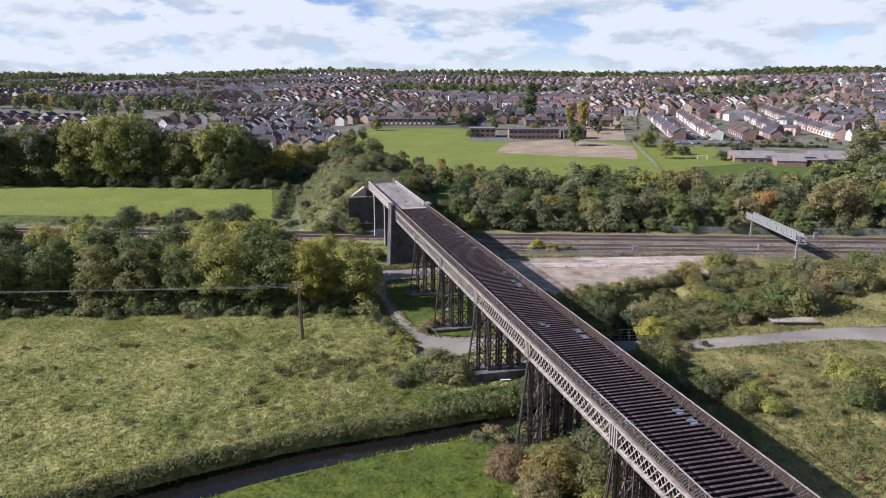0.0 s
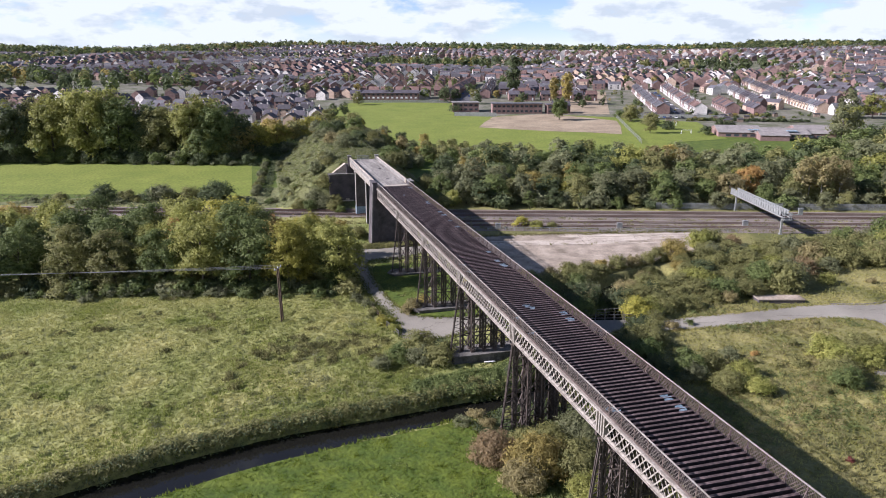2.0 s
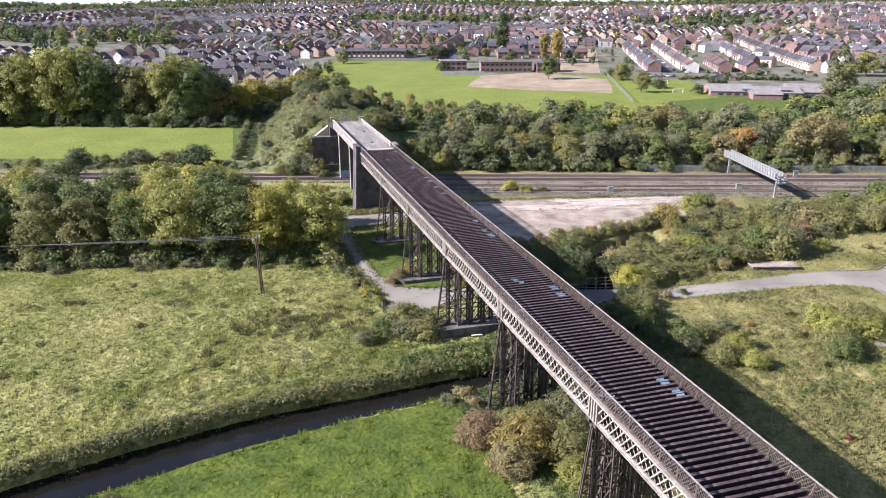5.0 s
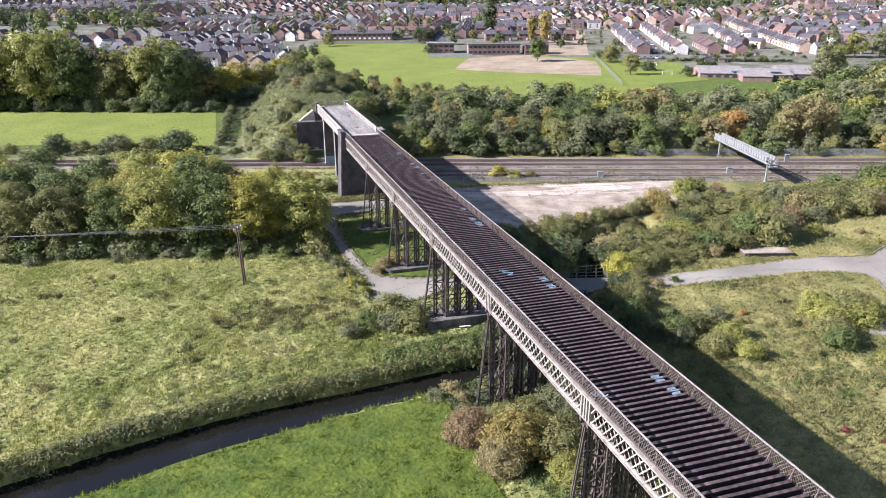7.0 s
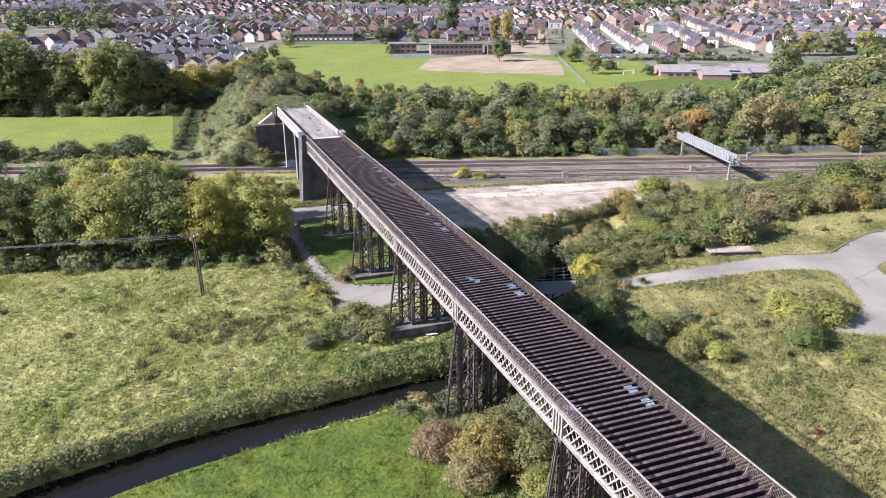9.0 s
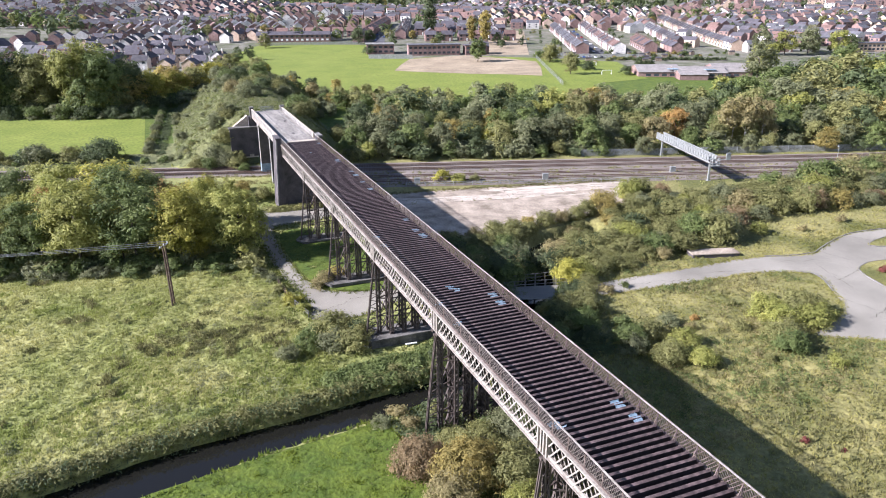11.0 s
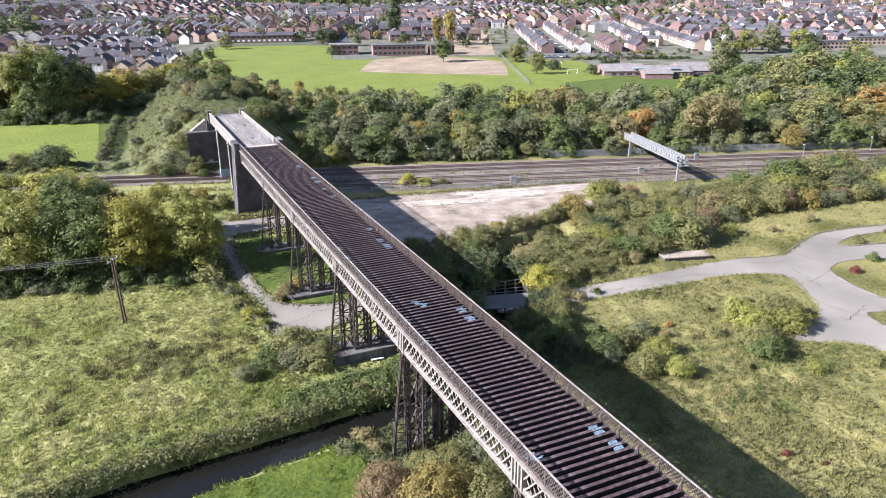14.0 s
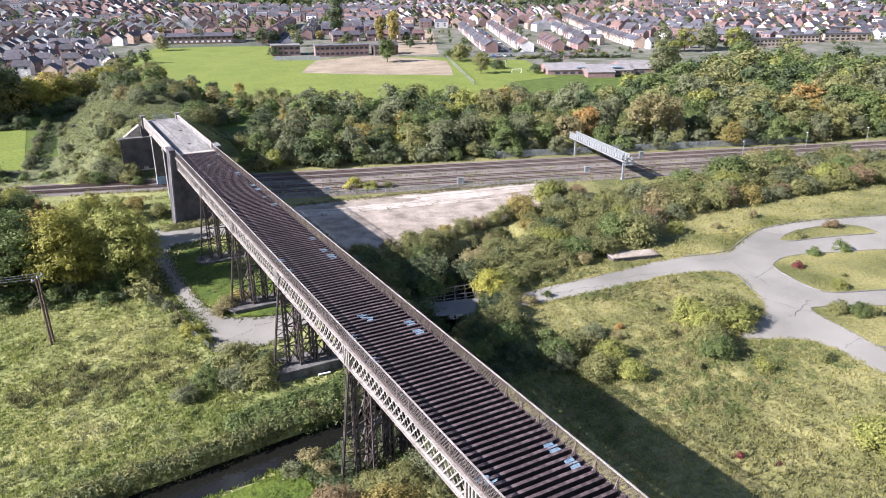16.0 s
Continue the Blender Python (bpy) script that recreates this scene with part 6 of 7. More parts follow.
# ---- the rest of the town: too many houses and trees to count ----
def far_town():
    rng = np.random.default_rng(77)
    verts, faces, index = [], [], []
    spots = []
    taken = np.array(HOUSE_SPOTS)
    for s in np.arange(345, 2020, 25):
        for along in np.arange(-1700, 1900, 12.5):
            q = RAIL_DIR * along + RAIL_N * s
            x, y = q.x, q.y
            bearing = math.degrees(math.atan2(x + 30, y + 70))
            if not -26 < bearing < 66:
                continue
            district = noise.noise((x * 0.0034, y * 0.0034, 2.0))
            if district < -0.3 or rng.random() < 0.12 or noise.noise((x * 0.02, y * 0.02, 9.0)) > 0.42:
                continue
            if (s < 500 and -60 < x < 260) or (s < 438 and -60 < x < 620):
                continue
            if taken[:, 0].size and np.min((taken[:, 0] - x) ** 2 + (taken[:, 1] - y) ** 2) < 190:
                continue
            turn = math.radians(-17 + 90 * (noise.noise((x * 0.006, y * 0.006, 5.0)) > -0.12) + 60 * noise.noise((x * 0.004, y * 0.004, 1.0)) + rng.uniform(-6, 6))
            spots.append((x + rng.uniform(-3, 3), y + rng.uniform(-5, 5), turn))
    for x, y, turn in spots:
        w, d, h, rise = rng.uniform(7.5, 12), rng.uniform(7, 9), rng.uniform(4.6, 5.6), rng.uniform(2.2, 3.0)
        z = ground_at(x, y)
        c, sn = math.cos(turn), math.sin(turn)
        k = len(verts)
        for a in (-w / 2, w / 2):
            for b, e in ((-d / 2, -2), (d / 2, -2), (d / 2, h), (0, h + rise), (-d / 2, h)):
                verts.append((x + a * c - b * sn, y + a * sn + b * c, z + e))
        wall = 4 + rng.choice(4, p=(0.40, 0.26, 0.16, 0.18))
        roof = rng.choice(4, p=(0.40, 0.06 if x < 200 else 0.16, 0.26 if x < 200 else 0.22, 0.28 if x < 200 else 0.22))
        for f, m in (((0, 4, 9, 5), wall), ((1, 6, 7, 2), wall), ((2, 7, 8, 3), roof), ((3, 8, 9, 4), roof)):
            faces.append([k + i for i in f])
            index.append(m)
        for base in (0, 5):
            faces += [[k + base, k + base + 1, k + base + 2, k + base + 4], [k + base + 4, k + base + 2, k + base + 3, k + base + 3]]
            index += [wall, wall]
        for b, side in ((-d / 2 - 0.05, 0), (d / 2 + 0.05, 1)):
            for a in (-w * 0.27, w * 0.27):
                for e in (1.0, h - 1.8):
                    j = len(verts)
                    for da, de in ((-0.7, 0), (0.7, 0), (0.7, 1.2), (-0.7, 1.2)):
                        verts.append((x + (a + da) * c - b * sn, y + (a + da) * sn + b * c, z + e + de))
                    faces.append([j, j + 1, j + 2, j + 3])
                    index.append(8)
    f = np.array(faces)
    me = bpy.data.meshes.new("far_houses")
    me.from_pydata(verts, [], [tuple(dict.fromkeys(q)) for q in f.tolist()])
    for m in (*M_ROOF, *M_WALL, M_GLASS):
        me.materials.append(m)
    me.polygons.foreach_set("material_index", np.array(index, np.int32))
    me.update()
    tagged(new("far_houses", me), "rows of brick and rendered houses across the far slope", "houses", kind="stuff")
    # garden and street trees, hedges and the woods on the skyline
    pts = []
    while len(pts) < 8200:
        s, along = 400 + 1650 * rng.random() ** 1.1, rng.uniform(-1700, 1900)
        q = RAIL_DIR * along + RAIL_N * s
        bearing = math.degrees(math.atan2(q.x + 30, q.y + 70))
        woods = noise.noise((q.x * 0.0034, q.y * 0.0034, 2.0)) < -0.27 or s > 1700
        if not -26 < bearing < 66 or (s < 500 and -60 < q.x < 215) or (s < 640 and q.x < -20 and rng.random() < 0.72):
            continue
        if np.min((taken[:, 0] - q.x) ** 2 + (taken[:, 1] - q.y) ** 2) < 55:
            continue
        if woods or rng.random() < 0.7 + 0.4 * noise.noise((q.x * 0.012, q.y * 0.012, 6.0)):
            low = s < 600 and 190 < q.x < 420
            pts.append((q.x, q.y, rng.uniform(2.5, 5) if low else rng.uniform(9, 17) if woods else rng.uniform(2.5, 5) if rng.random() < 0.5 else rng.uniform(5.5, 11)))
    for i in range(1200):
        q = RAIL_DIR * rng.uniform(-1900, 2000) + RAIL_N * rng.uniform(1750, 2080)
        pts.append((q.x, q.y, rng.uniform(12, 21)))
    n = 40
    allv, alli = [], []
    for x, y, tall in pts:
        e = rng.normal(size=(n, 3))
        e /= np.linalg.norm(e, axis=1, keepdims=True)
        r = tall * 0.42
        p = np.array([x, y, ground_at(x, y) + tall * 0.52]) + e * np.array([r, r, tall * 0.5]) * rng.uniform(0.45, 1.0, (n, 1))
        allv.append(leaf_quads(rng, p, e * 2.5, tall * 0.24).reshape(-1, 4, 3)[:, :3].reshape(-1, 3))
        alli += [int(rng.choice(5, p=(0.40, 0.24, 0.20, 0.05, 0.11)))] * n
    v = np.concatenate(allv)
    names = ("dark", "dark", "green", "gold", "olive")
    me = quick_mesh("far_trees", v, np.arange(len(v)).reshape(-1, 3), *[M_LEAF[k] for k in names], index=alli)
    tagged(new("far_trees", me), "garden trees and skyline woods of the town", "trees", kind="stuff")


far_town()
garden = random.Random(51)
for i in range(34):
    x, y = garden.uniform(-70, 440), garden.uniform(400, 560)
    if 20 < x < 128 and y < 492 or inland(x, y) < 410 or 215 < x < 400:
        continue
    plant("belt", x, y, garden.choice(("dark", "dark", "green", "olive", "gold")), garden.uniform(5, 11))
for x, y, tint, tall in ((318, 345, "dark", 6), (326, 372, "dark", 7), (226, 360, "olive", 5), (372, 292, "grey", 19), (390, 285, "lime", 17), (382, 300, "green", 15), (410, 292, "dark", 12), (214, 430, "dark", 9), (172, 440, "dark", 10), (140, 452, "dark", 8)):
    plant("belt", x, y, tint, tall)
# ---- things by the railway ----
def beam_part(name, p, q, w, h, m, parent, label=""):
    return part(name, Geo().beam(p, q, w, h), m, parent, label)


gantry = thing("signal_gantry", "pale steel signal gantry bridge with slatted sides over the railway", "signal gantry", at=pose(99.4, 73.2, 0, 0, 0, math.degrees(math.atan2(28.6, 7.4))))
LONG = 31.5
for x, y in ((0.6, 0.0), (29.4, 0.0)):
    part("leg", Geo().box(x - 0.22, x + 0.22, y - 0.22, y + 0.22, -0.1, 5.3).box(x - 0.45, x + 0.45, y - 0.45, y + 0.45, -0.1, 0.75), M_STEEL, gantry)
part("walkway", Geo().box(-1.2, LONG, -1.0, 1.0, 5.3, 5.5), M_IRON, gantry)
for y in (-1.0, 1.0):
    part("top_beam", Geo().box(-0.6, LONG, y - 0.1, y + 0.1, 7.1, 7.3), M_STEEL, gantry)
    part("bottom_beam", Geo().box(-1.2, LONG, y - 0.12, y + 0.12, 5.5, 5.8), M_STEEL, gantry)
    for i in range(22):
        x = -0.4 + i * 1.45
        part("side_panel", Geo().box(x + 0.16, x + 1.06, y - 0.04, y + 0.04, 5.9, 7.0), M_STEEL, gantry)
        part("upright", Geo().box(x + 1.25, x + 1.38, y - 0.08, y + 0.08, 5.8, 7.1), M_STEEL, gantry)
cage = Geo()
for x in (-2.3, -1.3):
    for y in (-0.95, 0.95):
        cage.box(x - 0.06, x + 0.06, y - 0.06, y + 0.06, 5.0, 6.9)
for z in (5.05, 5.7, 6.3, 6.85):
    cage.box(-2.36, -2.24, -1.0, 1.0, z - 0.06, z + 0.06)
    for y in (-0.95, 0.95):
        cage.box(-2.3, -1.2, y - 0.05, y + 0.05, z - 0.06, z + 0.06)
cage.box(-2.36, -1.2, -1.0, 1.0, 4.95, 5.02)
part("end_cage", cage, M_STEEL, gantry, "open steel end cage")
part("signal_arm", Geo().beam((-1.0, -0.9, 6.3), (-1.2, -3.9, 6.3), 0.14, 0.16), M_STEEL, gantry)
part("signal_head", Geo().box(-1.35, -1.05, -4.2, -3.1, 6.2, 7.9).box(-1.5, -0.95, -4.3, -3.0, 7.9, 8.0), M_STEEL, gantry, "grey signal head beside the gantry")

for x, y, tall in ((143.8, 73.6, 5.2), (173.2, 74.7, 4.6), (194.2, 69.0, 5.0)):
    lamp = thing("lamp_post", "slim grey lineside lamp post", "lamp post", "lineside lamp posts", at=pose(x, y, 0.6))
    part("post", Geo().tube((0, 0, -0.2), (0, 0, tall), 0.09, 0.06), M_STEEL, lamp)
    part("lantern", Geo().box(-0.5, 0.12, -0.12, 0.12, tall, tall + 0.16), M_WHITE, lamp)
for x, y in ((97.0, 84.5), (111, 85), (30, 99.5), (62, 91)):
    cab = thing("relay_cabinet", "small grey lineside equipment cabinet", "cabinet", "lineside cabinets", at=pose(x, y, 0.6, 0, 0, -17))
    part("body", Geo().box(-0.7, 0.7, -0.35, 0.35, 0, 1.4), M_STEEL, cab)
    part("lid", Geo().box(-0.78, 0.78, -0.42, 0.42, 1.4, 1.5), M_STEEL, cab)


def fence(name, label, p, q, gap, tall, bar, m, rails=(0.3, 0.85), post_gap=2.75, rise=ground_at):
    """A fence of posts, rails and upright bars between two points; posts reach the ground, rails keep to the given rise."""
    p, q = Vector((*p, 0)), Vector((*q, 0))
    ob = thing(name, label, "fence", "fences")
    d = (q - p).length
    at = lambda t: p.lerp(q, t)  # noqa: E731
    n = max(1, round(d / post_gap))
    for i in range(n + 1):
        c = at(i / n)
        part("post", Geo().box(c.x - 0.06, c.x + 0.06, c.y - 0.06, c.y + 0.06, ground_at(c.x, c.y) - 0.2, float(rise(c.x, c.y)) + tall), m, ob)
    for k in rails:
        for i in range(n):
            a, b = at(i / n), at((i + 1) / n)
            part("rail", Geo().beam((a.x, a.y, float(rise(a.x, a.y)) + tall * k), (b.x, b.y, float(rise(b.x, b.y)) + tall * k), 0.06, 0.09), m, ob)
    if bar:
        g = Geo()
        for i in range(int(d / gap)):
            c = at((i + 0.5) * gap / d)
            z = ground_at(c.x, c.y)
            g.beam((c.x, c.y, z + 0.05), (c.x, c.y, z + tall + 0.05), bar, 0.03, (q - p).normalized().cross(Vector((0, 0, 1))))
        tagged(part("pale", g, m, ob), kind="stuff")
    return ob


fence("palisade_fence", "galvanised palisade fence beside the railway", rail_at(48, 130.6).xy, rail_at(150, 130.2).xy, 0.22, 2.0, 0.14, M_STEEL, (0.3, 0.85), 4)
fence("palisade_fence", "galvanised palisade fence round the school", (99.6, 379), (125, 367.5), 0.5, 2.6, 0.42, M_STEEL, (0.3, 0.85), 5)
fence("mesh_fence", "pale steel fence along the edge of the park", (199, 345), (153, 234), 0.9, 2.2, 0.1, M_STEEL, (0.5, 0.95), 8)
fence("mesh_fence", "pale steel fence behind the football pitch", (199, 345), (258, 313), 0.6, 2.6, 0.3, M_STEEL, (0.5, 0.95), 8)
fence("mesh_fence", "pale steel fence before the flats", (48, 486), (121, 467), 0.6, 2.0, 0.4, M_STEEL, (0.5, 0.95), 8)
fence("pipe_fence", "low rusty pipe railing along the yard", rail_at(-4, 101.6).xy, rail_at(62, 101.6).xy, 1, 1.0, 0, M_STEEL, (0.5, 0.95), 2.4)
fence("timber_railing", "weathered timber railing of the footbridge", (21.5, 33.6), (32, 31.2), 1, 1.25, 0, M_STONE, (0.45, 0.95), 1.8, lie)
fence("timber_railing", "weathered timber railing of the footbridge", (22.8, 35.7), (33.6, 34.5), 1, 1.25, 0, M_STONE, (0.45, 0.95), 1.8, lie)
fence("field_fence", "leaning timber post fence at the field edge", (-13.3, 50), (-12.7, 42), 1, 1.1, 0, M_TIMBER, (0.5, 0.9), 1.6)
fence("field_fence", "leaning timber post fence at the field edge", (-12.7, 42), (-11.2, 35.2), 1, 1.1, 0, M_STONE, (0.5, 0.9), 1.6)

base = thing("concrete_base", "low concrete loading base beside the road", "concrete base", at=pose(65.2, 33.2, -0.7, 0, 0, -16))
part("block", Geo().box(-4.5, 4.5, -1.4, 1.4, -0.1, 0.6), M_BRICKBLUE, base)
part("top", Geo().box(-4.6, 4.6, -1.5, 1.5, 0.6, 0.75), M_DIRTY, base)
for x, y, turn in ((0.4, 20.8, 3), (-6.1, 22.6, -40)):
    plank = thing("board", "white board lying in the grass", "board", "white boards", at=pose(x, y, -0.55, 0, 4, turn))
    part("plank", Geo().box(-0.85, 0.85, -0.16, 0.16, 0.0, 0.09), M_WHITE, plank)

# ---- twin-pole power line ----
pole = thing("power_pole", "twin tarred timber power poles with a cross-arm", "power pole", at=pose(-30.4, 47.8, -0.7))
TOPS = 10.3
for x, y in ((0, 0), (0.3, 0.8)):
    part("pole", Geo().tube((x, y, -0.3), (x - 0.25, y - 0.1, TOPS), 0.17, 0.12, 10), M_TIMBER, pole)
part("cross_arm", Geo().beam((-0.75, -0.7, TOPS - 0.25), (0.55, 1.5, TOPS - 0.25), 0.16, 0.16), M_STEEL, pole)
part("brace", Geo().beam((-0.12, -0.05, 5.4), (0.18, 0.75, 5.4), 0.08, 0.12), M_RUST, pole)
part("brace", Geo().beam((-0.2, -0.08, 8.6), (0.1, 0.72, 7.6), 0.08, 0.12), M_RUST, pole)
LINE = [(-0.68, -0.58), (-0.1, 0.4), (0.48, 1.38)]
for x, y in LINE:
    part("insulator", Geo().tube((x, y, TOPS - 0.18), (x, y, TOPS + 0.12), 0.07, 0.05), M_WHITE, pole)
for n, (x, y) in enumerate(LINE):
    g = Geo()
    p0 = Vector((x, y, TOPS + 0.1))
    p1 = Vector((x - 119.6, y * 2.0 + 14.2, (14.6, 13.2, 11.8)[n]))
    g.cord([p0.lerp(p1, i / 24) - Vector((0, 0, 2.0 * (i / 24) * (1 - i / 24))) for i in range(25)], 0.032)
    part("cable", g, M_WIRE, pole, "thin sagging cable")

# ---- pale sheets and litter on the deck ----
def sheet_form(seed, long):
    """A crumpled sheet that sags between the ridges of the deck."""
    rng = random.Random(seed)
    g = Geo()
    nx, ny = 6, 12
    for j in range(ny + 1):
        y = -long / 2 + long * j / ny
        sag = 0.20 * (0.5 - 0.5 * math.cos(2 * math.pi * y / PITCH)) ** 0.8
        for i in range(nx + 1):
            x = -0.46 + 0.92 * i / nx
            edge = 0.06 if i in (0, nx) or j in (0, ny) else 0.015
            g.v.append((x + rng.uniform(-edge, edge), y + rng.uniform(-edge, edge), 0.035 - sag + rng.uniform(-0.012, 0.03)))
    for j in range(ny):
        for i in range(nx):
            k = j * (nx + 1) + i
            g.f.append((k, k + 1, k + nx + 2, k + nx + 1))
    return g.mesh("sheet", M_SHEET)


SHEETS = [sheet_form(i, long) for i, long in enumerate((1.15, 1.3, 0.95))]
rnd = random.Random(31)
for x, y, turn, big in ((2.85, -23.6, 4, 1.0), (3.0, -25.4, -6, 0.9), (3.0, 0.3, 0, 1.0), (2.9, -2.2, 3, 1.0), (-0.5, 3.8, 35, 0.9), (-0.1, 3.4, -20, 0.7), (3.1, 29.6, 0, 0.8), (2.8, 24.8, 10, 0.9), (2.9, 22.9, 0, 1.0), (2.95, 21.6, -8, 0.9), (3.2, 48.1, 0, 1.0), (3.25, 53.4, 5, 0.9), (3.45, 58.6, 0, 1.0), (3.4, 61.6, 0, 0.9), (3.2, 70.4, 0, 0.9), (3.3, 72.3, 0, 0.9), (3.5, 89.6, 0, 1.0), (0.0, 81.3, 20, 0.5), (-3.1, 24.1, 30, 0.8), (-3.2, 20.1, 60, 0.7), (-3.3, 0.3, 80, 0.8), (-3.3, -4.6, 90, 0.9), (-3.3, -24.3, 85, 0.9)):
    ob = thing("plastic_sheet", "pale blue plastic sheet lying on the iron deck", "plastic sheet", "sheets on the deck", at=pose(x, Y_END - 0.35 - PITCH * round((Y_END - 0.35 - y) / PITCH), DECK_Z, 0, 0, turn * 0.4) @ Matrix.Diagonal((big, 1, 1, 1)))
    part("sheet", rnd.choice(SHEETS), None, ob)

# ---- goals, cars, low walls of the town ----
for x, y, turn in ((208, 294, -17), (194.4, 258.8, -17)):
    goal = thing("football_goal", "white metal football goal on the pitch", "goal", "football goals", at=pose(x, y, ground_at(x, y), 0, 0, turn))
    for a in (-2.6, 2.6):
        part("upright", Geo().box(a - 0.09, a + 0.09, -0.09, 0.09, 0, 2.3), M_WHITE, goal)
        part("stay", Geo().beam((a, 0, 2.2), (a, 1.6, 0.0), 0.1, 0.1), M_WHITE, goal)
    part("crossbar", Geo().box(-2.7, 2.7, -0.09, 0.09, 2.2, 2.38), M_WHITE, goal)

PAINT = [surface("car_paint_" + n, c, tuple(v * 1.15 for v in c), 0.5, 0.3) for n, c in (("white", (0.7, 0.7, 0.7)), ("silver", (0.42, 0.43, 0.45)), ("black", (0.03, 0.03, 0.035)), ("blue", (0.05, 0.10, 0.26)), ("red", (0.35, 0.04, 0.04)))]
body = Geo()
body.profile([(-2.05, 0.35), (2.05, 0.35), (2.1, 0.75), (1.0, 0.92), (-1.9, 0.95), (-2.1, 0.7)], "y", -0.85, 0.85)
cabin = Geo()
cabin.profile([(-1.75, 0.93), (1.0, 0.91), (0.35, 1.42), (-1.3, 1.45)], "y", -0.72, 0.72)
wheel = Geo().tube((0, -0.1, 0), (0, 0.1, 0), 0.32, 0.32, 12)
CAR = [(n, m, b.mesh(n, m_)) for n, m, b, m_ in [("body", k, body, p) for k, p in enumerate(PAINT)]]
cabin_mesh, wheel_mesh = cabin.mesh("cabin", M_GLASS), wheel.mesh("wheel", M_STREET)
rim_mesh = Geo().tube((0, -0.115, 0), (0, 0.115, 0), 0.19, 0.19, 8).mesh("rim", M_STEEL)
rnd = random.Random(8)
for i in range(26):
    if i < 14:
        t = (i // 2 + 0.5) / 7
        x, y, turn = 249 + 66 * t + (3.2 if i % 2 else -3.2), 347 + 148 * t, 66
    elif i < 21:
        t = (i - 14) / 7
        x, y, turn = 139 + 52 * t + (3 if i % 2 else -3), 484 + 150 * t, 72
    else:
        x, y, turn = 222 + (i - 21) * 3.4, 331 - (i - 21) * 1.4, 60
    k = rnd.randrange(len(CAR))
    car = thing("car", "parked %s car on the street" % ("white", "silver", "black", "blue", "red")[k], "car", "parked cars", at=pose(x, y, ground_at(x, y) + 0.16, 0, 0, turn))
    part("body", CAR[k][2], None, car)
    part("cabin", cabin_mesh, None, car)
    for a in (-1.3, 1.3):
        for b in (-0.8, 0.8):
            wheel_ob = part("wheel", wheel_mesh, None, car)
            wheel_ob.matrix_basis = pose(a, b, 0.32)
            part("rim", rim_mesh, None, wheel_ob, "grey steel rim")

# back gardens and parking between the terraces and the school
M_SHED = surface("weathered_boards", (0.13, 0.10, 0.075), (0.24, 0.19, 0.145), 0.8, 0.9, fine=5.0, vary=0.25)
shed_rnd = random.Random(17)
for i in range(26):
    x, y = shed_rnd.uniform(216, 330), shed_rnd.uniform(296, 345)
    if inland(x, y) < 355 - (x - 216) * 0.06 or inland(x, y) > 398:
        continue
    shed = thing("garden_shed", "small weathered timber shed with a felted pitched roof", "shed", "garden sheds", at=pose(x, y, ground_at(x, y), 0, 0, shed_rnd.choice((66, -24)) + shed_rnd.uniform(-6, 6)))
    part("wall", Geo().profile([(-1.2, 0), (1.2, 0), (1.2, 1.9), (0, 2.5), (-1.2, 1.9)], "x", -1.7, 1.7), M_SHED, shed)
    part("roof", Geo().profile([(-1.4, 1.82), (0, 2.52), (1.4, 1.82), (1.4, 1.92), (0, 2.62), (-1.4, 1.92)], "x", -1.85, 1.85), M_ROOF[3], shed)
    part("door", Geo().box(1.7, 1.75, -0.45, 0.45, 0.05, 1.8), M_TIMBER, shed)
for i in range(40):
    t = i / 39
    plant("bush", 236 + 62 * t + shed_rnd.uniform(-0.8, 0.8), 314 - 28 * t + shed_rnd.uniform(-0.8, 0.8), "dark", shed_rnd.uniform(1.8, 2.8), 1.1)
for i in range(34):
    x, y = shed_rnd.uniform(214, 335), shed_rnd.uniform(300, 350)
    if 352 < inland(x, y) < 405:
        plant("bush", x, y, shed_rnd.choice(("dark", "green", "olive", "gold")), shed_rnd.uniform(1.6, 3.6), 1.1)

# weeds in the joints of the yard
rng = np.random.default_rng(4)
t = rng.uniform(0, 1, 160)
line = np.where(rng.uniform(size=160)[:, None] < 0.5, np.column_stack([19 + 59 * t, 85.8 - 11.6 * t]), np.column_stack([21 + 58 * t, 93.8 - 11.4 * t]))
tufts("yard_weeds", line + rng.normal(0, 0.5, (160, 2)), 0.35, 0.35, M_TUFTDRY, "dry weeds in the joints of the yard", 9)
tufts("track_weeds", np.column_stack([rng.uniform(-60, 200, 2500), np.zeros(2500)]) @ np.array([[0.954, -0.30], [0, 1]]) + np.outer(rng.choice([103.0, 104.5, 109.6, 115.5], 2500) + rng.normal(0, 0.7, 2500), [0.30, 0.954]), 0.4, 0.35, M_TUFTDRY, "dry weeds between the old tracks", 10)


# ---- open joints and cracks in the yard, filled with dirt and moss ----
M_CRACK = surface("dirt_in_cracks", (0.05, 0.045, 0.03), (0.11, 0.10, 0.06), 0.8, 0.95, fine=6.0, world_space=True)
crack_rnd = random.Random(8)
g = Geo()


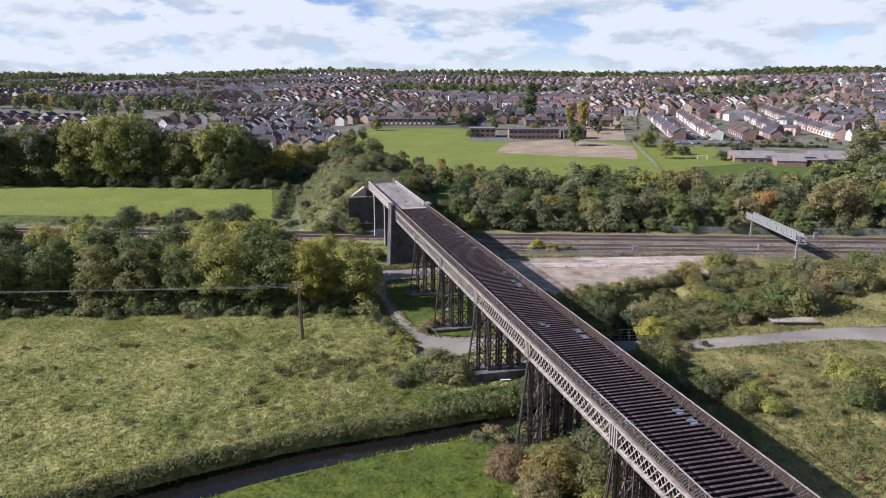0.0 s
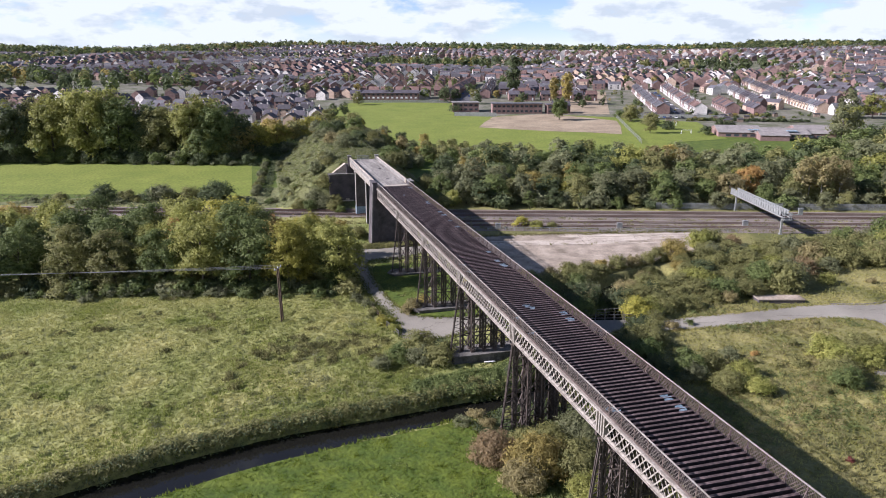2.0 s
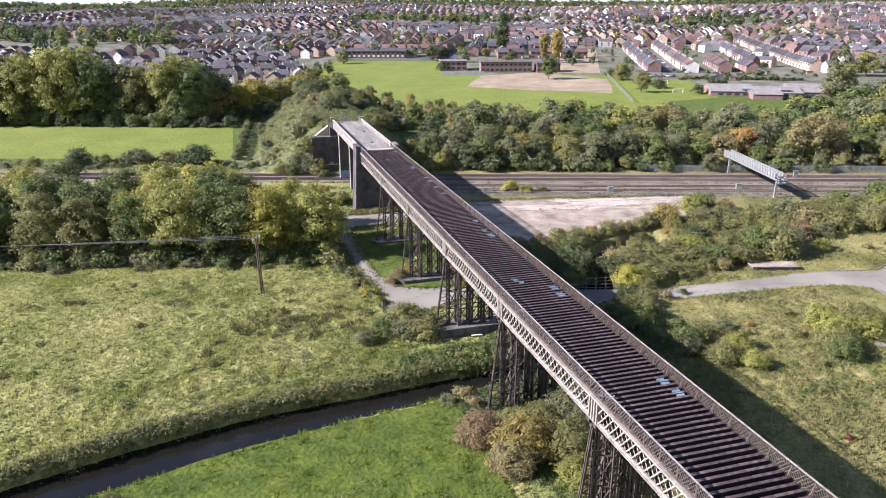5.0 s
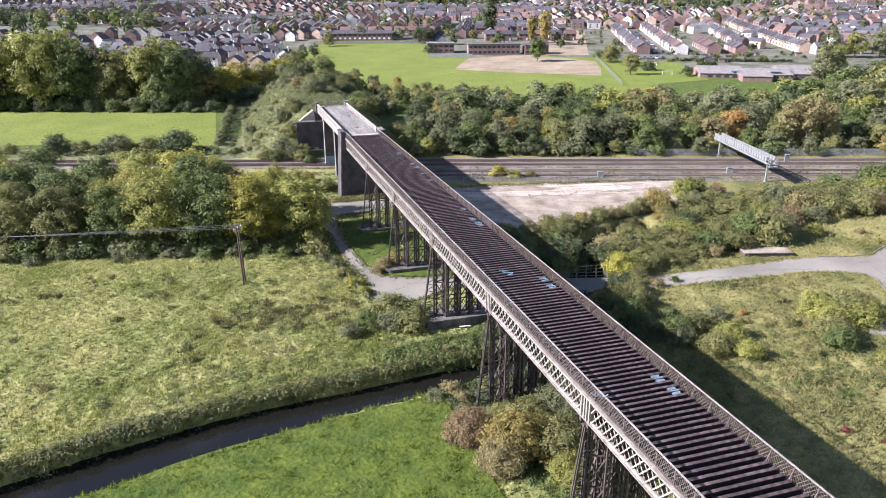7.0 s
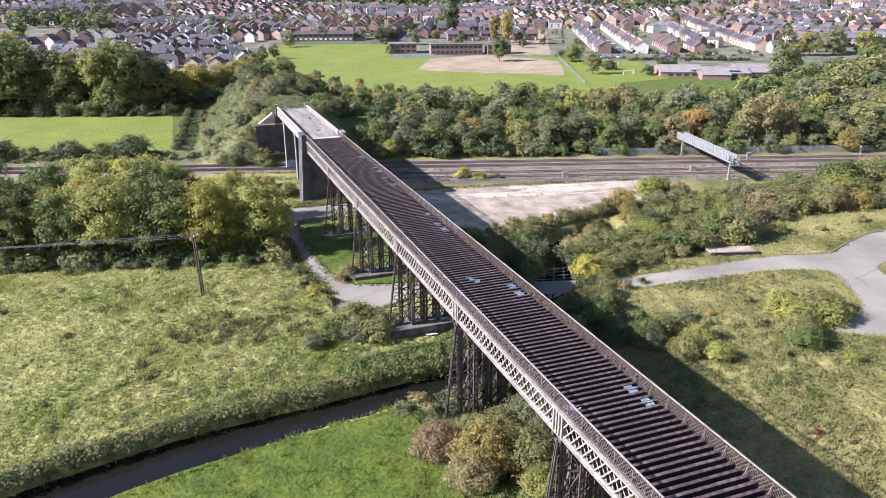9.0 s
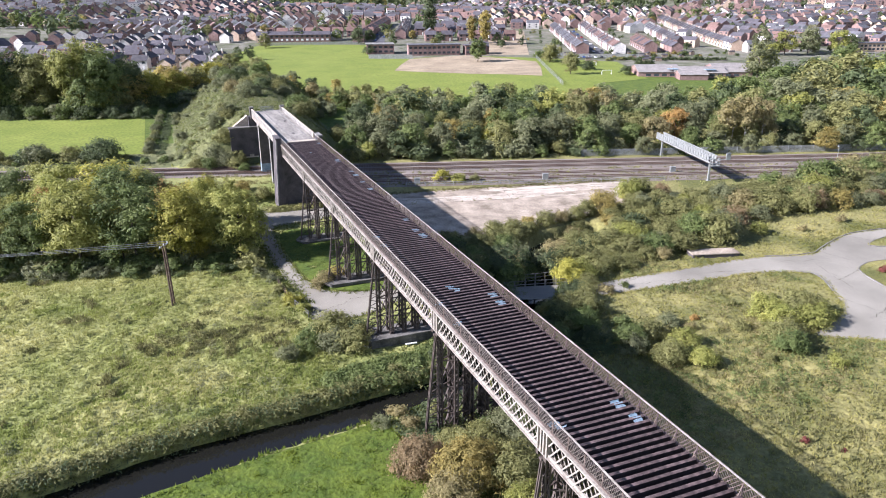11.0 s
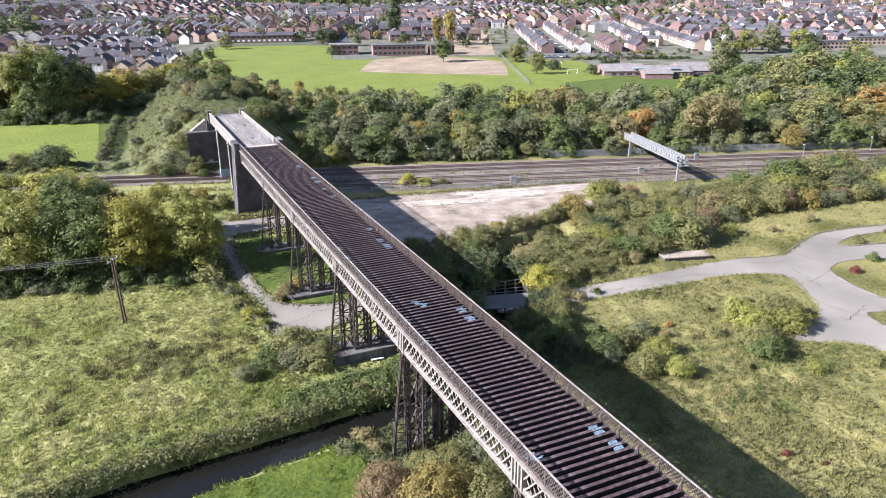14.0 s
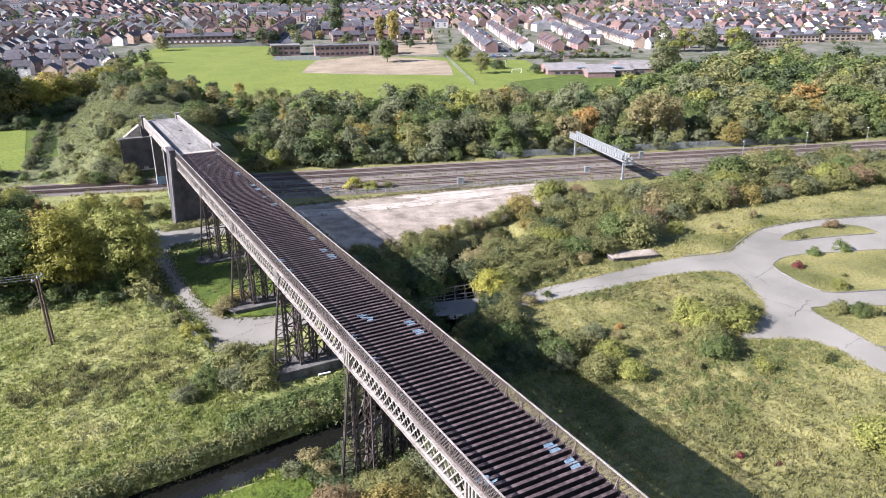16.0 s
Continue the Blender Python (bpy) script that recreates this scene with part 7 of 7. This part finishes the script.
def crack(x0, y0, x1, y1, wander, wide, lift=0.15):
    pts = [Vector((x0 + (x1 - x0) * i / 14 + crack_rnd.uniform(-wander, wander), y0 + (y1 - y0) * i / 14 + crack_rnd.uniform(-wander, wander), 0)) for i in range(15)]
    for a, b in zip(pts, pts[1:]):
        n = Vector((a.y - b.y, b.x - a.x, 0)).normalized() * wide * crack_rnd.uniform(0.3, 1.0)
        g.face(*[(p.x, p.y, float(lie(p.x, p.y)) + lift) for p in (a - n, b - n, b + n, a + n)])


for x0, y0, x1, y1, wander, wide in ((19, 88.6, 78, 76.4, 0.12, 0.10), (19, 91.3, 78.6, 79.4, 0.35, 0.12), (33, 91, 31.6, 82.8, 0.1, 0.07), (48, 88, 46.6, 79.8, 0.1, 0.07), (62, 84.6, 60.4, 77, 0.1, 0.07), (42, 84.4, 56, 82.6, 0.9, 0.09), (50, 80.8, 66, 78.4, 0.8, 0.09), (24, 87.4, 34, 84, 0.8, 0.08), (64, 82, 75, 78.2, 0.7, 0.08)):
    crack(x0, y0, x1, y1, wander, wide)
for x0, y0, x1, y1, wander, wide in ((85, 27.6, 86.5, 21.4, 0.1, 0.09), (40, 27, 52, 25.4, 0.5, 0.10), (56, 26.4, 68, 24.2, 0.5, 0.08), (36, 28, 44, 28.6, 0.4, 0.09), (74, 26, 82, 23, 0.5, 0.08), (76, 15, 83.5, 17, 0.3, 0.10), (68, 2, 76, 4.5, 0.4, 0.10), (66, -8, 72, -7, 0.3, 0.08), (98, 31, 100, 27.6, 0.2, 0.08), (110, 30, 126, 26.8, 0.4, 0.09), (70, 9, 74, -4, 0.5, 0.08), (79, 22, 76, 12, 0.5, 0.08), (-4, 39.5, 3, 39.0, 0.4, 0.10), (-9.5, 36.5, -4, 38.5, 0.3, 0.09), (-10.6, 66, -11.4, 78, 0.2, 0.08)):
    crack(x0, y0, x1, y1, wander, wide * 0.55, 0.075)
tagged(new("weed_crack", g.mesh("weed_crack", M_CRACK)), "dark dirt and moss in the cracks of road and yard", "cracks", kind="stuff")
